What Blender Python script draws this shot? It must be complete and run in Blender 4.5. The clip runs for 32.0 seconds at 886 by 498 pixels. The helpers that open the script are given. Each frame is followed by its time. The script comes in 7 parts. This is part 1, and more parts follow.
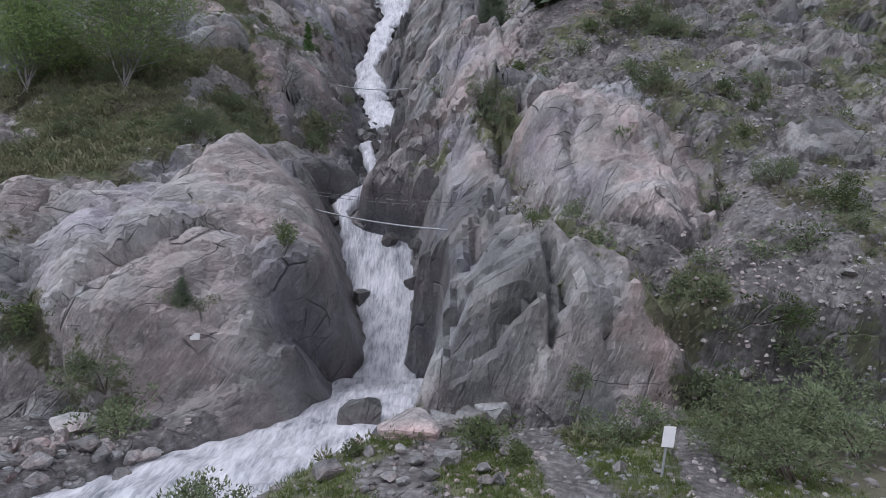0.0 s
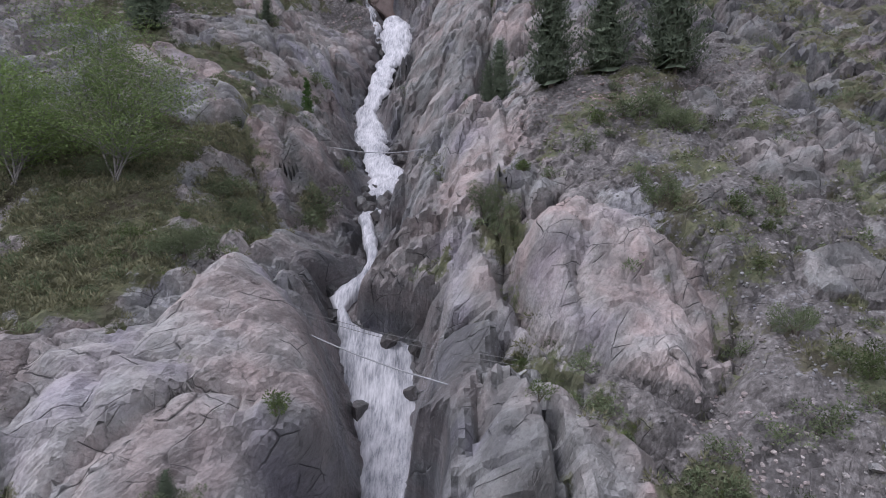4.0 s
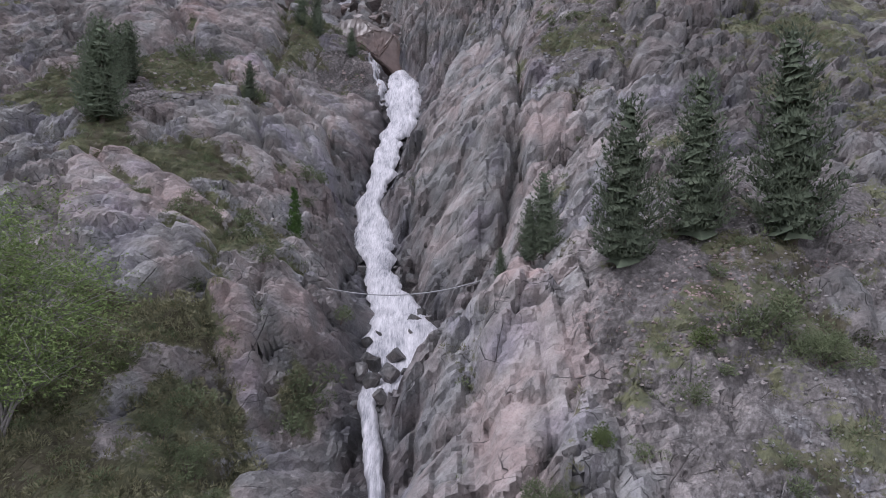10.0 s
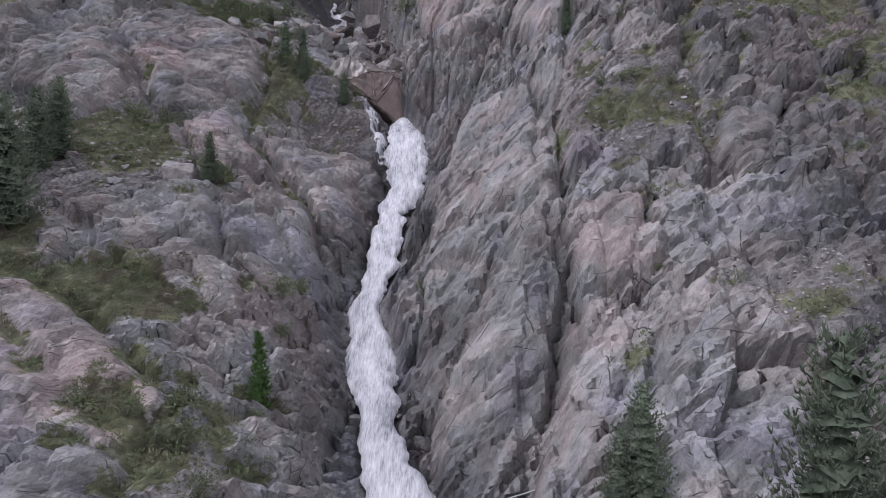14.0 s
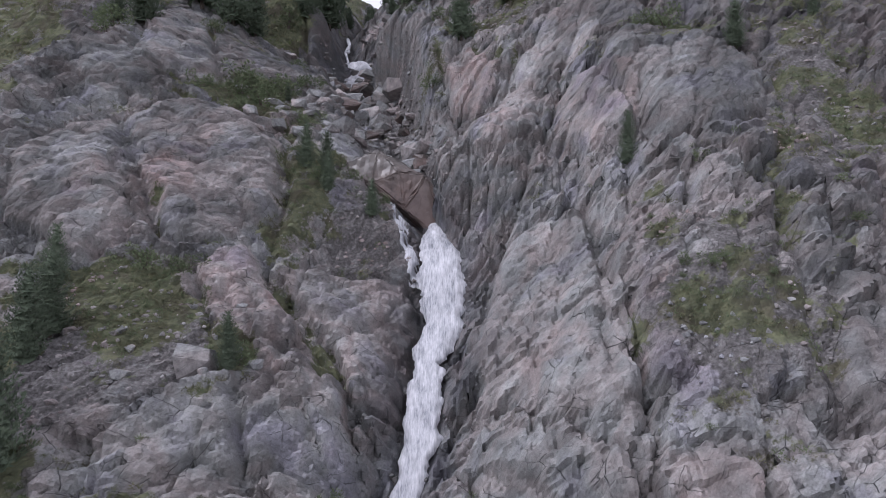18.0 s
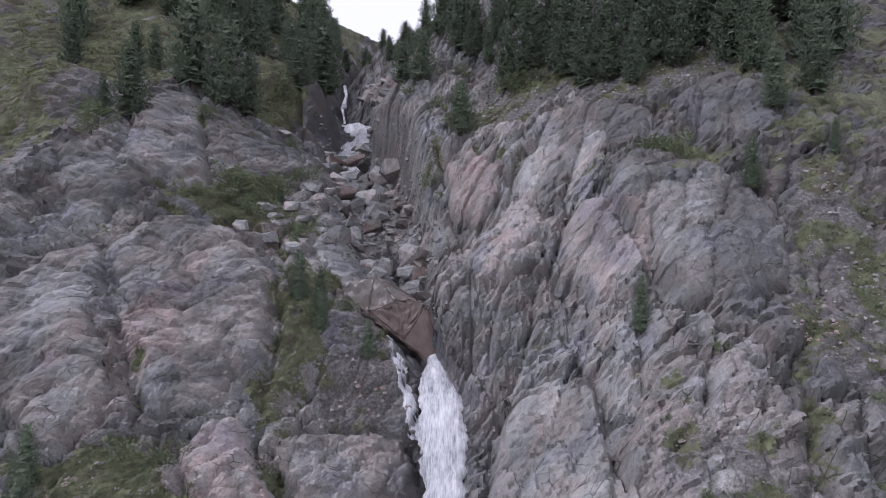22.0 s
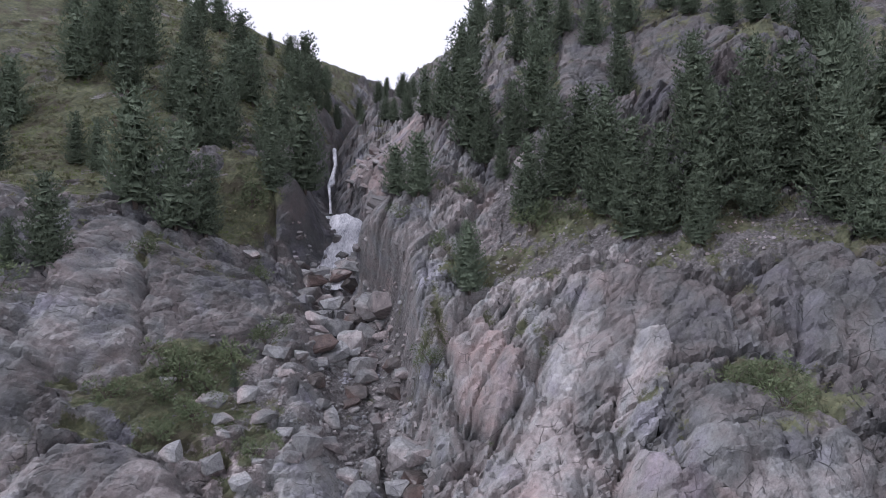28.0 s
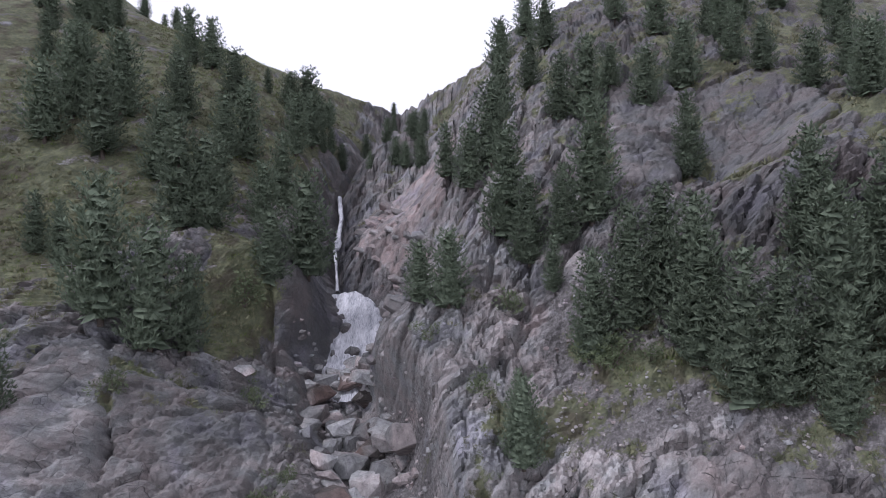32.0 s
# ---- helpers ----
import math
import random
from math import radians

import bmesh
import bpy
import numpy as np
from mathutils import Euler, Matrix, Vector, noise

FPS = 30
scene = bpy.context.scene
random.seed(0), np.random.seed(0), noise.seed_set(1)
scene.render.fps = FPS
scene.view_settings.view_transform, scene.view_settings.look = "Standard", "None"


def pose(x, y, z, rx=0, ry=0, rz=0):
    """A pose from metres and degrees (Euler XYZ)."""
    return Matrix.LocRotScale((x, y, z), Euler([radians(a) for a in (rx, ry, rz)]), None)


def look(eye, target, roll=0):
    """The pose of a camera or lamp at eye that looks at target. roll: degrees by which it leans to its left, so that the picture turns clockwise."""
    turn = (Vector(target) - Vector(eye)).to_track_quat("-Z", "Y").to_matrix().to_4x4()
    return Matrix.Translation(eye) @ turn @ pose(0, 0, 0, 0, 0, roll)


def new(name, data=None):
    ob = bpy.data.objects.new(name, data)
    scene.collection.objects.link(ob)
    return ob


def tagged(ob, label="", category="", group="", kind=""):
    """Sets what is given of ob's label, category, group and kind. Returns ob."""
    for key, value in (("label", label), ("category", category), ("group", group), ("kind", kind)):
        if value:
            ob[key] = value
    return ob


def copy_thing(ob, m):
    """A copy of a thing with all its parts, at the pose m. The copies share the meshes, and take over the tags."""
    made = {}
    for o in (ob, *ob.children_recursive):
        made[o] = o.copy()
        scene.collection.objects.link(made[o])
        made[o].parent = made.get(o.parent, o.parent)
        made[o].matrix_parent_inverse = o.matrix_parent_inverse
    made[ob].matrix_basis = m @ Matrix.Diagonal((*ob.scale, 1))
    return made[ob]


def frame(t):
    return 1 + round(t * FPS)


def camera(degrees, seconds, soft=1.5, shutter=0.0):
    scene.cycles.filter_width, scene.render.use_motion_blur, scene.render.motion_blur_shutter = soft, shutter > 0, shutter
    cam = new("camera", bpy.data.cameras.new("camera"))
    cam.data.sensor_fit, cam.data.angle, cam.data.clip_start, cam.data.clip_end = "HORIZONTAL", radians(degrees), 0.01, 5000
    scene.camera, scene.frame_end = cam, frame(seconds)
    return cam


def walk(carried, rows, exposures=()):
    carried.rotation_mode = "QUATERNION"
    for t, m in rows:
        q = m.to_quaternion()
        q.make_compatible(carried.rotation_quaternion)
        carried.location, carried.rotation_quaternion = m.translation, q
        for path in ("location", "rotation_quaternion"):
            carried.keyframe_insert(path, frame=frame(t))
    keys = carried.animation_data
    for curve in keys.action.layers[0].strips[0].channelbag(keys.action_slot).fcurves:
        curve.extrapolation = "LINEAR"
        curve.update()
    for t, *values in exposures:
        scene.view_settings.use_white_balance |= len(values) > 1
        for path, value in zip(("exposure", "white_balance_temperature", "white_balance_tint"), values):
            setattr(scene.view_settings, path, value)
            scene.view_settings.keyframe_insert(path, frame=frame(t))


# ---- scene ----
cam = camera(71.3, 32.0, soft=0.6)
METRES, EYE, TILT, LEAN, TURN = 170.0, 8.0, 0.0, 0.0, 0.0
ROWS = [
    (0.0, 0.0, 0.0, 0.0, -0.0, 0.0, 0.0),
    (0.5, 0.0001, 0.0001, 0.0063, 0.03, -0.02, -0.01),
    (1.0, 0.0001, 0.0003, 0.013, 0.04, -0.02, -0.02),
    (1.5, 0.0002, 0.0005, 0.0194, 0.06, -0.03, -0.02),
    (2.0, 0.0003, 0.0006, 0.0254, 0.08, -0.05, -0.02),
    (2.5, 0.0004, 0.0009, 0.0316, 0.1, -0.07, -0.05),
    (3.0, 0.0003, 0.0027, 0.0377, 0.12, -0.08, -0.04),
    (3.5, 0.0004, 0.0062, 0.0439, 0.15, -0.05, -0.04),
    (5.5, 0.0, 0.0275, 0.0721, 0.26, 0.07, -0.04),
    (6.0, -0.002, 0.0334, 0.08, 0.28, 0.1, -0.05),
    (6.5, -0.0039, 0.0397, 0.088, 0.31, 0.11, -0.0),
    (7.0, -0.0055, 0.047, 0.0962, 0.3, 0.13, 0.02),
    (7.5, -0.0066, 0.0555, 0.1049, 0.31, 0.14, 0.05),
    (8.0, -0.007, 0.0654, 0.1139, 0.31, 0.17, 0.07),
    (8.5, -0.0069, 0.0763, 0.123, 0.33, 0.18, 0.12),
    (9.0, -0.0067, 0.0879, 0.1313, 0.34, 0.27, 0.05),
    (9.5, -0.008, 0.099, 0.1395, 0.43, 0.31, 0.01),
    (10.0, -0.0114, 0.1098, 0.1479, 0.48, 0.36, -0.03),
    (10.5, -0.0157, 0.1212, 0.1558, 0.5, 0.32, 0.04),
    (11.0, -0.0196, 0.1337, 0.1634, 0.48, 0.37, 0.04),
    (11.5, -0.0227, 0.147, 0.1714, 0.47, 0.37, 0.08),
    (12.0, -0.0249, 0.1617, 0.1792, 0.48, 0.4, 0.13),
    (12.5, -0.0261, 0.1782, 0.1879, 0.48, 0.46, 0.17),
    (13.0, -0.0257, 0.1959, 0.1999, 0.52, 0.54, 0.21),
    (13.5, -0.0248, 0.2122, 0.2134, 0.46, 0.66, 0.27),
    (14.0, -0.0233, 0.226, 0.2269, 0.48, 0.71, 0.27),
    (14.5, -0.0222, 0.2372, 0.2406, 0.44, 0.71, 0.24),
    (16.5, -0.0315, 0.2649, 0.2989, 0.68, 0.6, -0.2),
    (17.0, -0.0386, 0.2697, 0.3134, 0.73, 0.57, -0.3),
    (17.5, -0.0465, 0.2745, 0.3278, 0.74, 0.47, -0.26),
    (18.0, -0.0531, 0.2804, 0.3415, 0.77, 0.46, -0.23),
    (18.5, -0.0586, 0.2865, 0.3564, 0.71, 0.49, -0.12),
    (19.0, -0.0603, 0.2903, 0.3716, 0.63, 0.44, 0.01),
    (19.5, -0.0599, 0.2926, 0.3864, 0.59, 0.37, -0.05),
    (20.0, -0.0591, 0.2941, 0.4016, 0.61, 0.36, -0.06),
    (20.5, -0.0582, 0.2963, 0.4162, 0.61, 0.42, -0.07),
    (21.0, -0.0571, 0.2992, 0.431, 0.61, 0.43, -0.1),
    (21.5, -0.0561, 0.3033, 0.446, 0.61, 0.43, -0.1),
    (22.0, -0.0552, 0.3087, 0.4606, 0.64, 0.43, -0.08),
    (22.5, -0.0542, 0.3155, 0.475, 0.66, 0.42, -0.07),
    (23.0, -0.0536, 0.3243, 0.4892, 0.64, 0.42, -0.04),
    (23.5, -0.0523, 0.3357, 0.5033, 0.67, 0.43, 0.0),
    (24.0, -0.0511, 0.3502, 0.5169, 0.68, 0.45, 0.04),
    (24.5, -0.0498, 0.3672, 0.5308, 0.67, 0.49, 0.09),
    (25.0, -0.0478, 0.3859, 0.5442, 0.67, 0.57, 0.18),
    (25.5, -0.0464, 0.4047, 0.5581, 0.67, 0.65, 0.22),
    (27.5, -0.0514, 0.4577, 0.6145, 0.78, 0.68, -0.04),
    (28.0, -0.0575, 0.4665, 0.6285, 0.81, 0.64, -0.03),
    (28.5, -0.0637, 0.4752, 0.6426, 0.79, 0.55, -0.05),
    (29.0, -0.0689, 0.4862, 0.6567, 0.81, 0.43, -0.04),
    (29.5, -0.0738, 0.5005, 0.6704, 0.81, 0.42, -0.05),
    (30.0, -0.078, 0.5179, 0.6838, 0.82, 0.42, -0.01),
    (30.5, -0.082, 0.5372, 0.6974, 0.78, 0.49, 0.05),
    (31.0, -0.0845, 0.5564, 0.7113, 0.79, 0.6, 0.11),
    (31.5, -0.0869, 0.5744, 0.7252, 0.83, 0.75, 0.12),
    (32.0, -0.0904, 0.59, 0.7397, 0.86, 0.63, 0.12),
]
walk(cam, [(t, pose(0, 0, EYE, TILT, LEAN, TURN) @ pose(METRES * x, METRES * y, METRES * z, 90 + pitch, roll, yaw)) for t, x, y, z, yaw, pitch, roll in ROWS],
     exposures=[(0, 0.17, 5900, 13.5), (5, 0.2, 6030, 18), (10, 0.18, 6060, 19), (14, 0.13, 6000, 18.5), (18, 0.07, 5930, 17.5), (22, 0.13, 5920, 18.5), (25, 0.15, 5940, 19), (29, 0.18, 5900, 18.5), (32, 0.22, 5890, 19)])

# ---- light: an overcast evening sky ----
world = bpy.data.worlds.new("sky")
scene.world = world
world.use_nodes = True
wn, wl = world.node_tree.nodes, world.node_tree.links
sky = wn.new("ShaderNodeTexSky")
sky.sky_type, sky.sun_disc = "NISHITA", False
sky.sun_elevation, sky.sun_rotation = radians(48), radians(200)
veil = wn.new("ShaderNodeMix")
veil.data_type = "RGBA"
veil.inputs[0].default_value = 0.94
veil.inputs[7].default_value = (8.9, 8.75, 9.15, 1)
wl.new(sky.outputs[0], veil.inputs[6])
wl.new(veil.outputs[2], wn["Background"].inputs[0])
wn["Background"].inputs[1].default_value = 0.108
sun = bpy.data.lights.new("sun", "SUN")
sun.energy, sun.angle, sun.color = 1.5, radians(14), (1.0, 0.97, 0.96)
new("sun", sun).matrix_world = look((-60, -60, 120), (0, 0, 0))

# ---- materials ----
def material(name):
    mat = bpy.data.materials.new(name)
    mat.use_nodes = True
    nt = mat.node_tree
    return mat, nt, nt.nodes["Principled BSDF"]


def coords(nt, stretch=(1, 1, 1), turn=(0, 0, 0)):
    tc = nt.nodes.new("ShaderNodeTexCoord")
    mp = nt.nodes.new("ShaderNodeMapping")
    mp.inputs["Scale"].default_value = stretch
    mp.inputs["Rotation"].default_value = [radians(a) for a in turn]
    nt.links.new(tc.outputs["Object"], mp.inputs["Vector"])
    return mp.outputs[0]


def noise_tex(nt, at, scale, detail=4.0, rough=0.6):
    n = nt.nodes.new("ShaderNodeTexNoise")
    n.inputs["Scale"].default_value, n.inputs["Detail"].default_value, n.inputs["Roughness"].default_value = scale, detail, rough
    nt.links.new(at, n.inputs["Vector"])
    return n.outputs["Fac"]


def ramp(nt, fac, stops):
    r = nt.nodes.new("ShaderNodeValToRGB")
    el = r.color_ramp.elements
    while len(el) < len(stops):
        el.new(0.5)
    for e, (p, c) in zip(el, stops):
        e.position, e.color = p, (*c, 1) if len(c) == 3 else c
    nt.links.new(fac, r.inputs[0])
    return r.outputs[0]


def grey(v):
    return (v, v, v)


def blend(nt, fac, a, b, kind="MIX"):
    m = nt.nodes.new("ShaderNodeMix")
    m.data_type, m.blend_type = "RGBA", kind
    for sock, val in ((m.inputs[0], fac), (m.inputs[6], a), (m.inputs[7], b)):
        if isinstance(val, (int, float)):
            sock.default_value = val
        elif isinstance(val, tuple):
            sock.default_value = (*val, 1)
        else:
            nt.links.new(val, sock)
    return m.outputs[2]


def calc(nt, op, a, b):
    m = nt.nodes.new("ShaderNodeMath")
    m.operation = op
    for sock, val in zip(m.inputs, (a, b)):
        if isinstance(val, (int, float)):
            sock.default_value = val
        else:
            nt.links.new(val, sock)
    return m.outputs[0]


def attribute(nt, name):
    a = nt.nodes.new("ShaderNodeAttribute")
    a.attribute_name = name
    return a.outputs["Fac"]


def relief_bump(nt, shader, height, strength, distance):
    b = nt.nodes.new("ShaderNodeBump")
    b.inputs["Strength"].default_value, b.inputs["Distance"].default_value = strength, distance
    nt.links.new(height, b.inputs["Height"])
    nt.links.new(b.outputs[0], shader.inputs["Normal"])


def grain(nt, turn, along, across):
    """Object coordinates counted in blocks: along the rock's grain, through it and across it."""
    tc = nt.nodes.new("ShaderNodeTexCoord")
    mp = nt.nodes.new("ShaderNodeMapping")
    mp.vector_type = "TEXTURE"
    mp.inputs["Rotation"].default_value = (radians(-25), radians(-turn), 0)
    mp.inputs["Scale"].default_value = (along, (along + across) / 2, across)
    nt.links.new(tc.outputs["Object"], mp.inputs["Vector"])
    return mp.outputs[0]


def both_sides(nt, side, along, across):
    """The grain lies flatter on the left flank than on the right one."""
    if side is None:
        return grain(nt, 55, along, across)
    return blend(nt, side, grain(nt, 56, along, across), grain(nt, 68, along, across))


def vector(nt, op, a, b):
    m = nt.nodes.new("ShaderNodeVectorMath")
    m.operation = op
    for sock, val in zip(m.inputs, (a, b)):
        if isinstance(val, tuple):
            sock.default_value = val
        else:
            nt.links.new(val, sock)
    return m.outputs["Value"] if op == "DOT_PRODUCT" else m.outputs[0]


def wobbled(nt, at, much):
    wob = nt.nodes.new("ShaderNodeTexNoise")
    wob.inputs["Scale"].default_value, wob.inputs["Detail"].default_value = 0.9, 4
    nt.links.new(at, wob.inputs["Vector"])
    return vector(nt, "ADD", at, vector(nt, "MULTIPLY", wob.outputs["Color"], (much, much, much)))


def joint_lines(nt, at, width):
    """0 in the joints between blocks, 1 on them."""
    vo = nt.nodes.new("ShaderNodeTexVoronoi")
    vo.feature = "DISTANCE_TO_EDGE"
    vo.inputs["Scale"].default_value = 1.0
    nt.links.new(at, vo.inputs["Vector"])
    return ramp(nt, vo.outputs["Distance"], [(0.0, grey(0)), (width, grey(1))])


def rock_colour(nt, warm, tone=None, flush=None, side=None, slab=None):
    """Grey gneiss with pink feldspar patches, pale lichen and dark water streaks."""
    at = coords(nt)
    body = ramp(nt, noise_tex(nt, at, 2.2, 10, 0.74), [(0.27, (0.195, 0.19, 0.193)), (0.42, (0.29, 0.282, 0.287)), (0.58, (0.36, 0.352, 0.354)), (0.73, (0.45, 0.44, 0.44))])
    if slab is not None:
        sheer = ramp(nt, noise_tex(nt, at, 1.3, 9, 0.66), [(0.25, (0.245, 0.24, 0.243)), (0.45, (0.31, 0.304, 0.307)), (0.6, (0.36, 0.354, 0.355)), (0.75, (0.415, 0.408, 0.407))])
        body = blend(nt, calc(nt, "MULTIPLY", slab, 0.8), body, sheer)
    drift = ramp(nt, noise_tex(nt, at, 0.13, 4, 0.55), [(0.32, (0.95, 0.965, 1.06)), (0.45, (0.98, 1.02, 0.99)), (0.56, (1.07, 1.0, 0.955)), (0.68, (0.96, 1.0, 0.975))])
    body = blend(nt, 1.0, body, drift, "MULTIPLY")
    speckle = ramp(nt, noise_tex(nt, at, 4.5, 9, 0.8), [(0.35, grey(0.66)), (0.45, grey(0.97)), (0.62, grey(1.16))])
    body = blend(nt, 1.0, body, speckle, "MULTIPLY")
    broad = ramp(nt, noise_tex(nt, at, 0.16, 5, 0.6), [(0.35, grey(0.72)), (0.5, grey(0.95)), (0.65, grey(1.1))])
    body = blend(nt, 1.0, body, broad, "MULTIPLY")
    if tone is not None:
        # the low stops also carry the dimmer light painted into the right flank
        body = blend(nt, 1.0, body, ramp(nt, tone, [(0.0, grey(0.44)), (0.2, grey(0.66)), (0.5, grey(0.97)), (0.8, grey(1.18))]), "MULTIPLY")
    pink = ramp(nt, noise_tex(nt, at, 0.075, 5, 0.6), [(0.52 - warm, grey(0)), (0.68 - warm, grey(1))])
    if flush is not None:
        pink = calc(nt, "MAXIMUM", calc(nt, "MULTIPLY", pink, 0.45), calc(nt, "MULTIPLY", flush, ramp(nt, noise_tex(nt, at, 0.3, 5, 0.6), [(0.32, grey(0.25)), (0.6, grey(1))])))
    body = blend(nt, calc(nt, "MULTIPLY", pink, 0.8), body, blend(nt, 1.0, body, (1.19, 0.938, 0.905), "MULTIPLY"))
    streak = ramp(nt, noise_tex(nt, both_sides(nt, side, 3.2, 0.45), 1.0, 7, 0.7), [(0.56, grey(0)), (0.72, grey(1))])
    body = blend(nt, calc(nt, "MULTIPLY", streak, 0.42), body, (0.09, 0.088, 0.09))
    stain = ramp(nt, noise_tex(nt, coords(nt, (0.42, 0.09, 0.09)), 1.0, 6, 0.62), [(0.60, grey(0)), (0.70, grey(1))])
    body = blend(nt, calc(nt, "MULTIPLY", stain, 0.42), body, (0.14, 0.134, 0.142))
    lichen = ramp(nt, noise_tex(nt, at, 5.0, 6, 0.7), [(0.60, grey(0)), (0.70, grey(1))])
    return blend(nt, calc(nt, "MULTIPLY", lichen, 0.3), body, (0.52, 0.52, 0.505)), at


def turned(nt, side, along, across, swing):
    """Like both_sides, for a second set of joints that crosses the grain."""
    if side is None:
        return grain(nt, 55 + swing, along, across)
    return blend(nt, side, grain(nt, 56 + swing, along, across), grain(nt, 68 + swing, along, across))


def plates(nt, at, count):
    """Broken blocks, each split into thin plates that overlap like shingles along the grain."""
    vo = nt.nodes.new("ShaderNodeTexVoronoi")
    vo.inputs["Scale"].default_value = 1.0
    nt.links.new(at, vo.inputs["Vector"])
    parts, chance = nt.nodes.new("ShaderNodeSeparateXYZ"), nt.nodes.new("ShaderNodeSeparateXYZ")
    nt.links.new(at, parts.inputs[0])
    nt.links.new(vo.outputs["Color"], chance.inputs[0])
    step = calc(nt, "FRACT", calc(nt, "ADD", calc(nt, "MULTIPLY", parts.outputs[2], count), calc(nt, "MULTIPLY", chance.outputs[0], 5.0)), 0.0)
    tilt = vector(nt, "DOT_PRODUCT", vector(nt, "SUBTRACT", at, vo.outputs["Position"]), vector(nt, "SUBTRACT", vo.outputs["Color"], (0.5, 0.5, 0.5)))
    return step, tilt, calc(nt, "MULTIPLY", chance.outputs[1], 1.0)


def rock_height(nt, at, side=None, slab=None):
    """The relief of the rock, and how sound it is: 0 in a crack."""
    huge = wobbled(nt, both_sides(nt, side, 7.0, 2.3), 0.22)
    big = wobbled(nt, both_sides(nt, side, 2.6, 0.85), 0.3)
    small = wobbled(nt, both_sides(nt, side, 0.9, 0.3), 0.35)
    step_h, tilt_h, lift_h = plates(nt, huge, 1.4)
    step_b, tilt_b, lift_b = plates(nt, big, 1.7)
    step_s, tilt_s, lift_s = plates(nt, small, 1.3)
    quiet = 1.0 if slab is None else calc(nt, "SUBTRACT", 1.0, calc(nt, "MULTIPLY", slab, 0.32))
    shelter = ramp(nt, noise_tex(nt, at, 0.21, 4, 0.6), [(0.36, grey(0.5)), (0.6, grey(1))])
    calm = calc(nt, "MULTIPLY", shelter, quiet)
    out = calc(nt, "ADD", calc(nt, "MULTIPLY", step_h, 0.40), calc(nt, "ADD", calc(nt, "MULTIPLY", tilt_h, 1.5), calc(nt, "MULTIPLY", lift_h, 0.25)))
    mid = calc(nt, "ADD", calc(nt, "MULTIPLY", step_b, 0.26), calc(nt, "ADD", calc(nt, "MULTIPLY", tilt_b, 0.68), calc(nt, "MULTIPLY", lift_b, 0.18)))
    low = calc(nt, "ADD", calc(nt, "MULTIPLY", step_s, 0.08), calc(nt, "ADD", calc(nt, "MULTIPLY", tilt_s, 0.18), calc(nt, "MULTIPLY", lift_s, 0.06)))
    out = calc(nt, "ADD", calc(nt, "MULTIPLY", out, quiet), calc(nt, "ADD", calc(nt, "MULTIPLY", mid, calm), calc(nt, "MULTIPLY", low, calm)))
    out = calc(nt, "ADD", out, calc(nt, "MULTIPLY", noise_tex(nt, at, 1.9, 7, 0.61), 0.22))
    out = calc(nt, "ADD", out, calc(nt, "MULTIPLY", noise_tex(nt, both_sides(nt, side, 1.0, 0.15), 1.0, 4, 0.6), 0.13))
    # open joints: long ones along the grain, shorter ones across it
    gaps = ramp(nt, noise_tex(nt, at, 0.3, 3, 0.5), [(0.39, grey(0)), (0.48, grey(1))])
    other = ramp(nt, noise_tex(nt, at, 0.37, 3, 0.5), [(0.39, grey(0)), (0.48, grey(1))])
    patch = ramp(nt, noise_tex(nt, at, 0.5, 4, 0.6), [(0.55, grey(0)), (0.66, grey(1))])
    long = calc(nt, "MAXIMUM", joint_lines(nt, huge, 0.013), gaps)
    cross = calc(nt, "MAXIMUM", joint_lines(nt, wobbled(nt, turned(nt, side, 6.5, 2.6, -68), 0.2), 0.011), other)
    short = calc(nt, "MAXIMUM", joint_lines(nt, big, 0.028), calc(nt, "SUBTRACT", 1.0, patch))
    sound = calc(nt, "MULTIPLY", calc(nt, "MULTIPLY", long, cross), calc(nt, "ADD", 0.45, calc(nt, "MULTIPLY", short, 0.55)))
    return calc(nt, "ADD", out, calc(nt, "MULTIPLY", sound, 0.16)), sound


def rock_material(name, warm=0.0, dark=1.0, loose=False, tint=(1, 1, 1)):
    mat, nt, sh = material(name)
    colour, at = rock_colour(nt, warm)
    chance = nt.nodes.new("ShaderNodeNewGeometry").outputs["Random Per Island"] if loose else nt.nodes.new("ShaderNodeObjectInfo").outputs["Random"]
    colour = blend(nt, 1.0, colour, ramp(nt, chance, [(0.0, grey(0.5)), (0.5, grey(0.8)), (1.0, grey(1.08))]), "MULTIPLY")
    if dark < 1:
        colour = blend(nt, 1.0, colour, (dark * tint[0], dark * tint[1], dark * tint[2]), "MULTIPLY")
    nt.links.new(colour, sh.inputs["Base Color"])
    sh.inputs["Roughness"].default_value = 0.85 if dark > 0.5 else 0.35
    relief_bump(nt, sh, rock_height(nt, at)[0], 0.9, 0.4)
    return mat


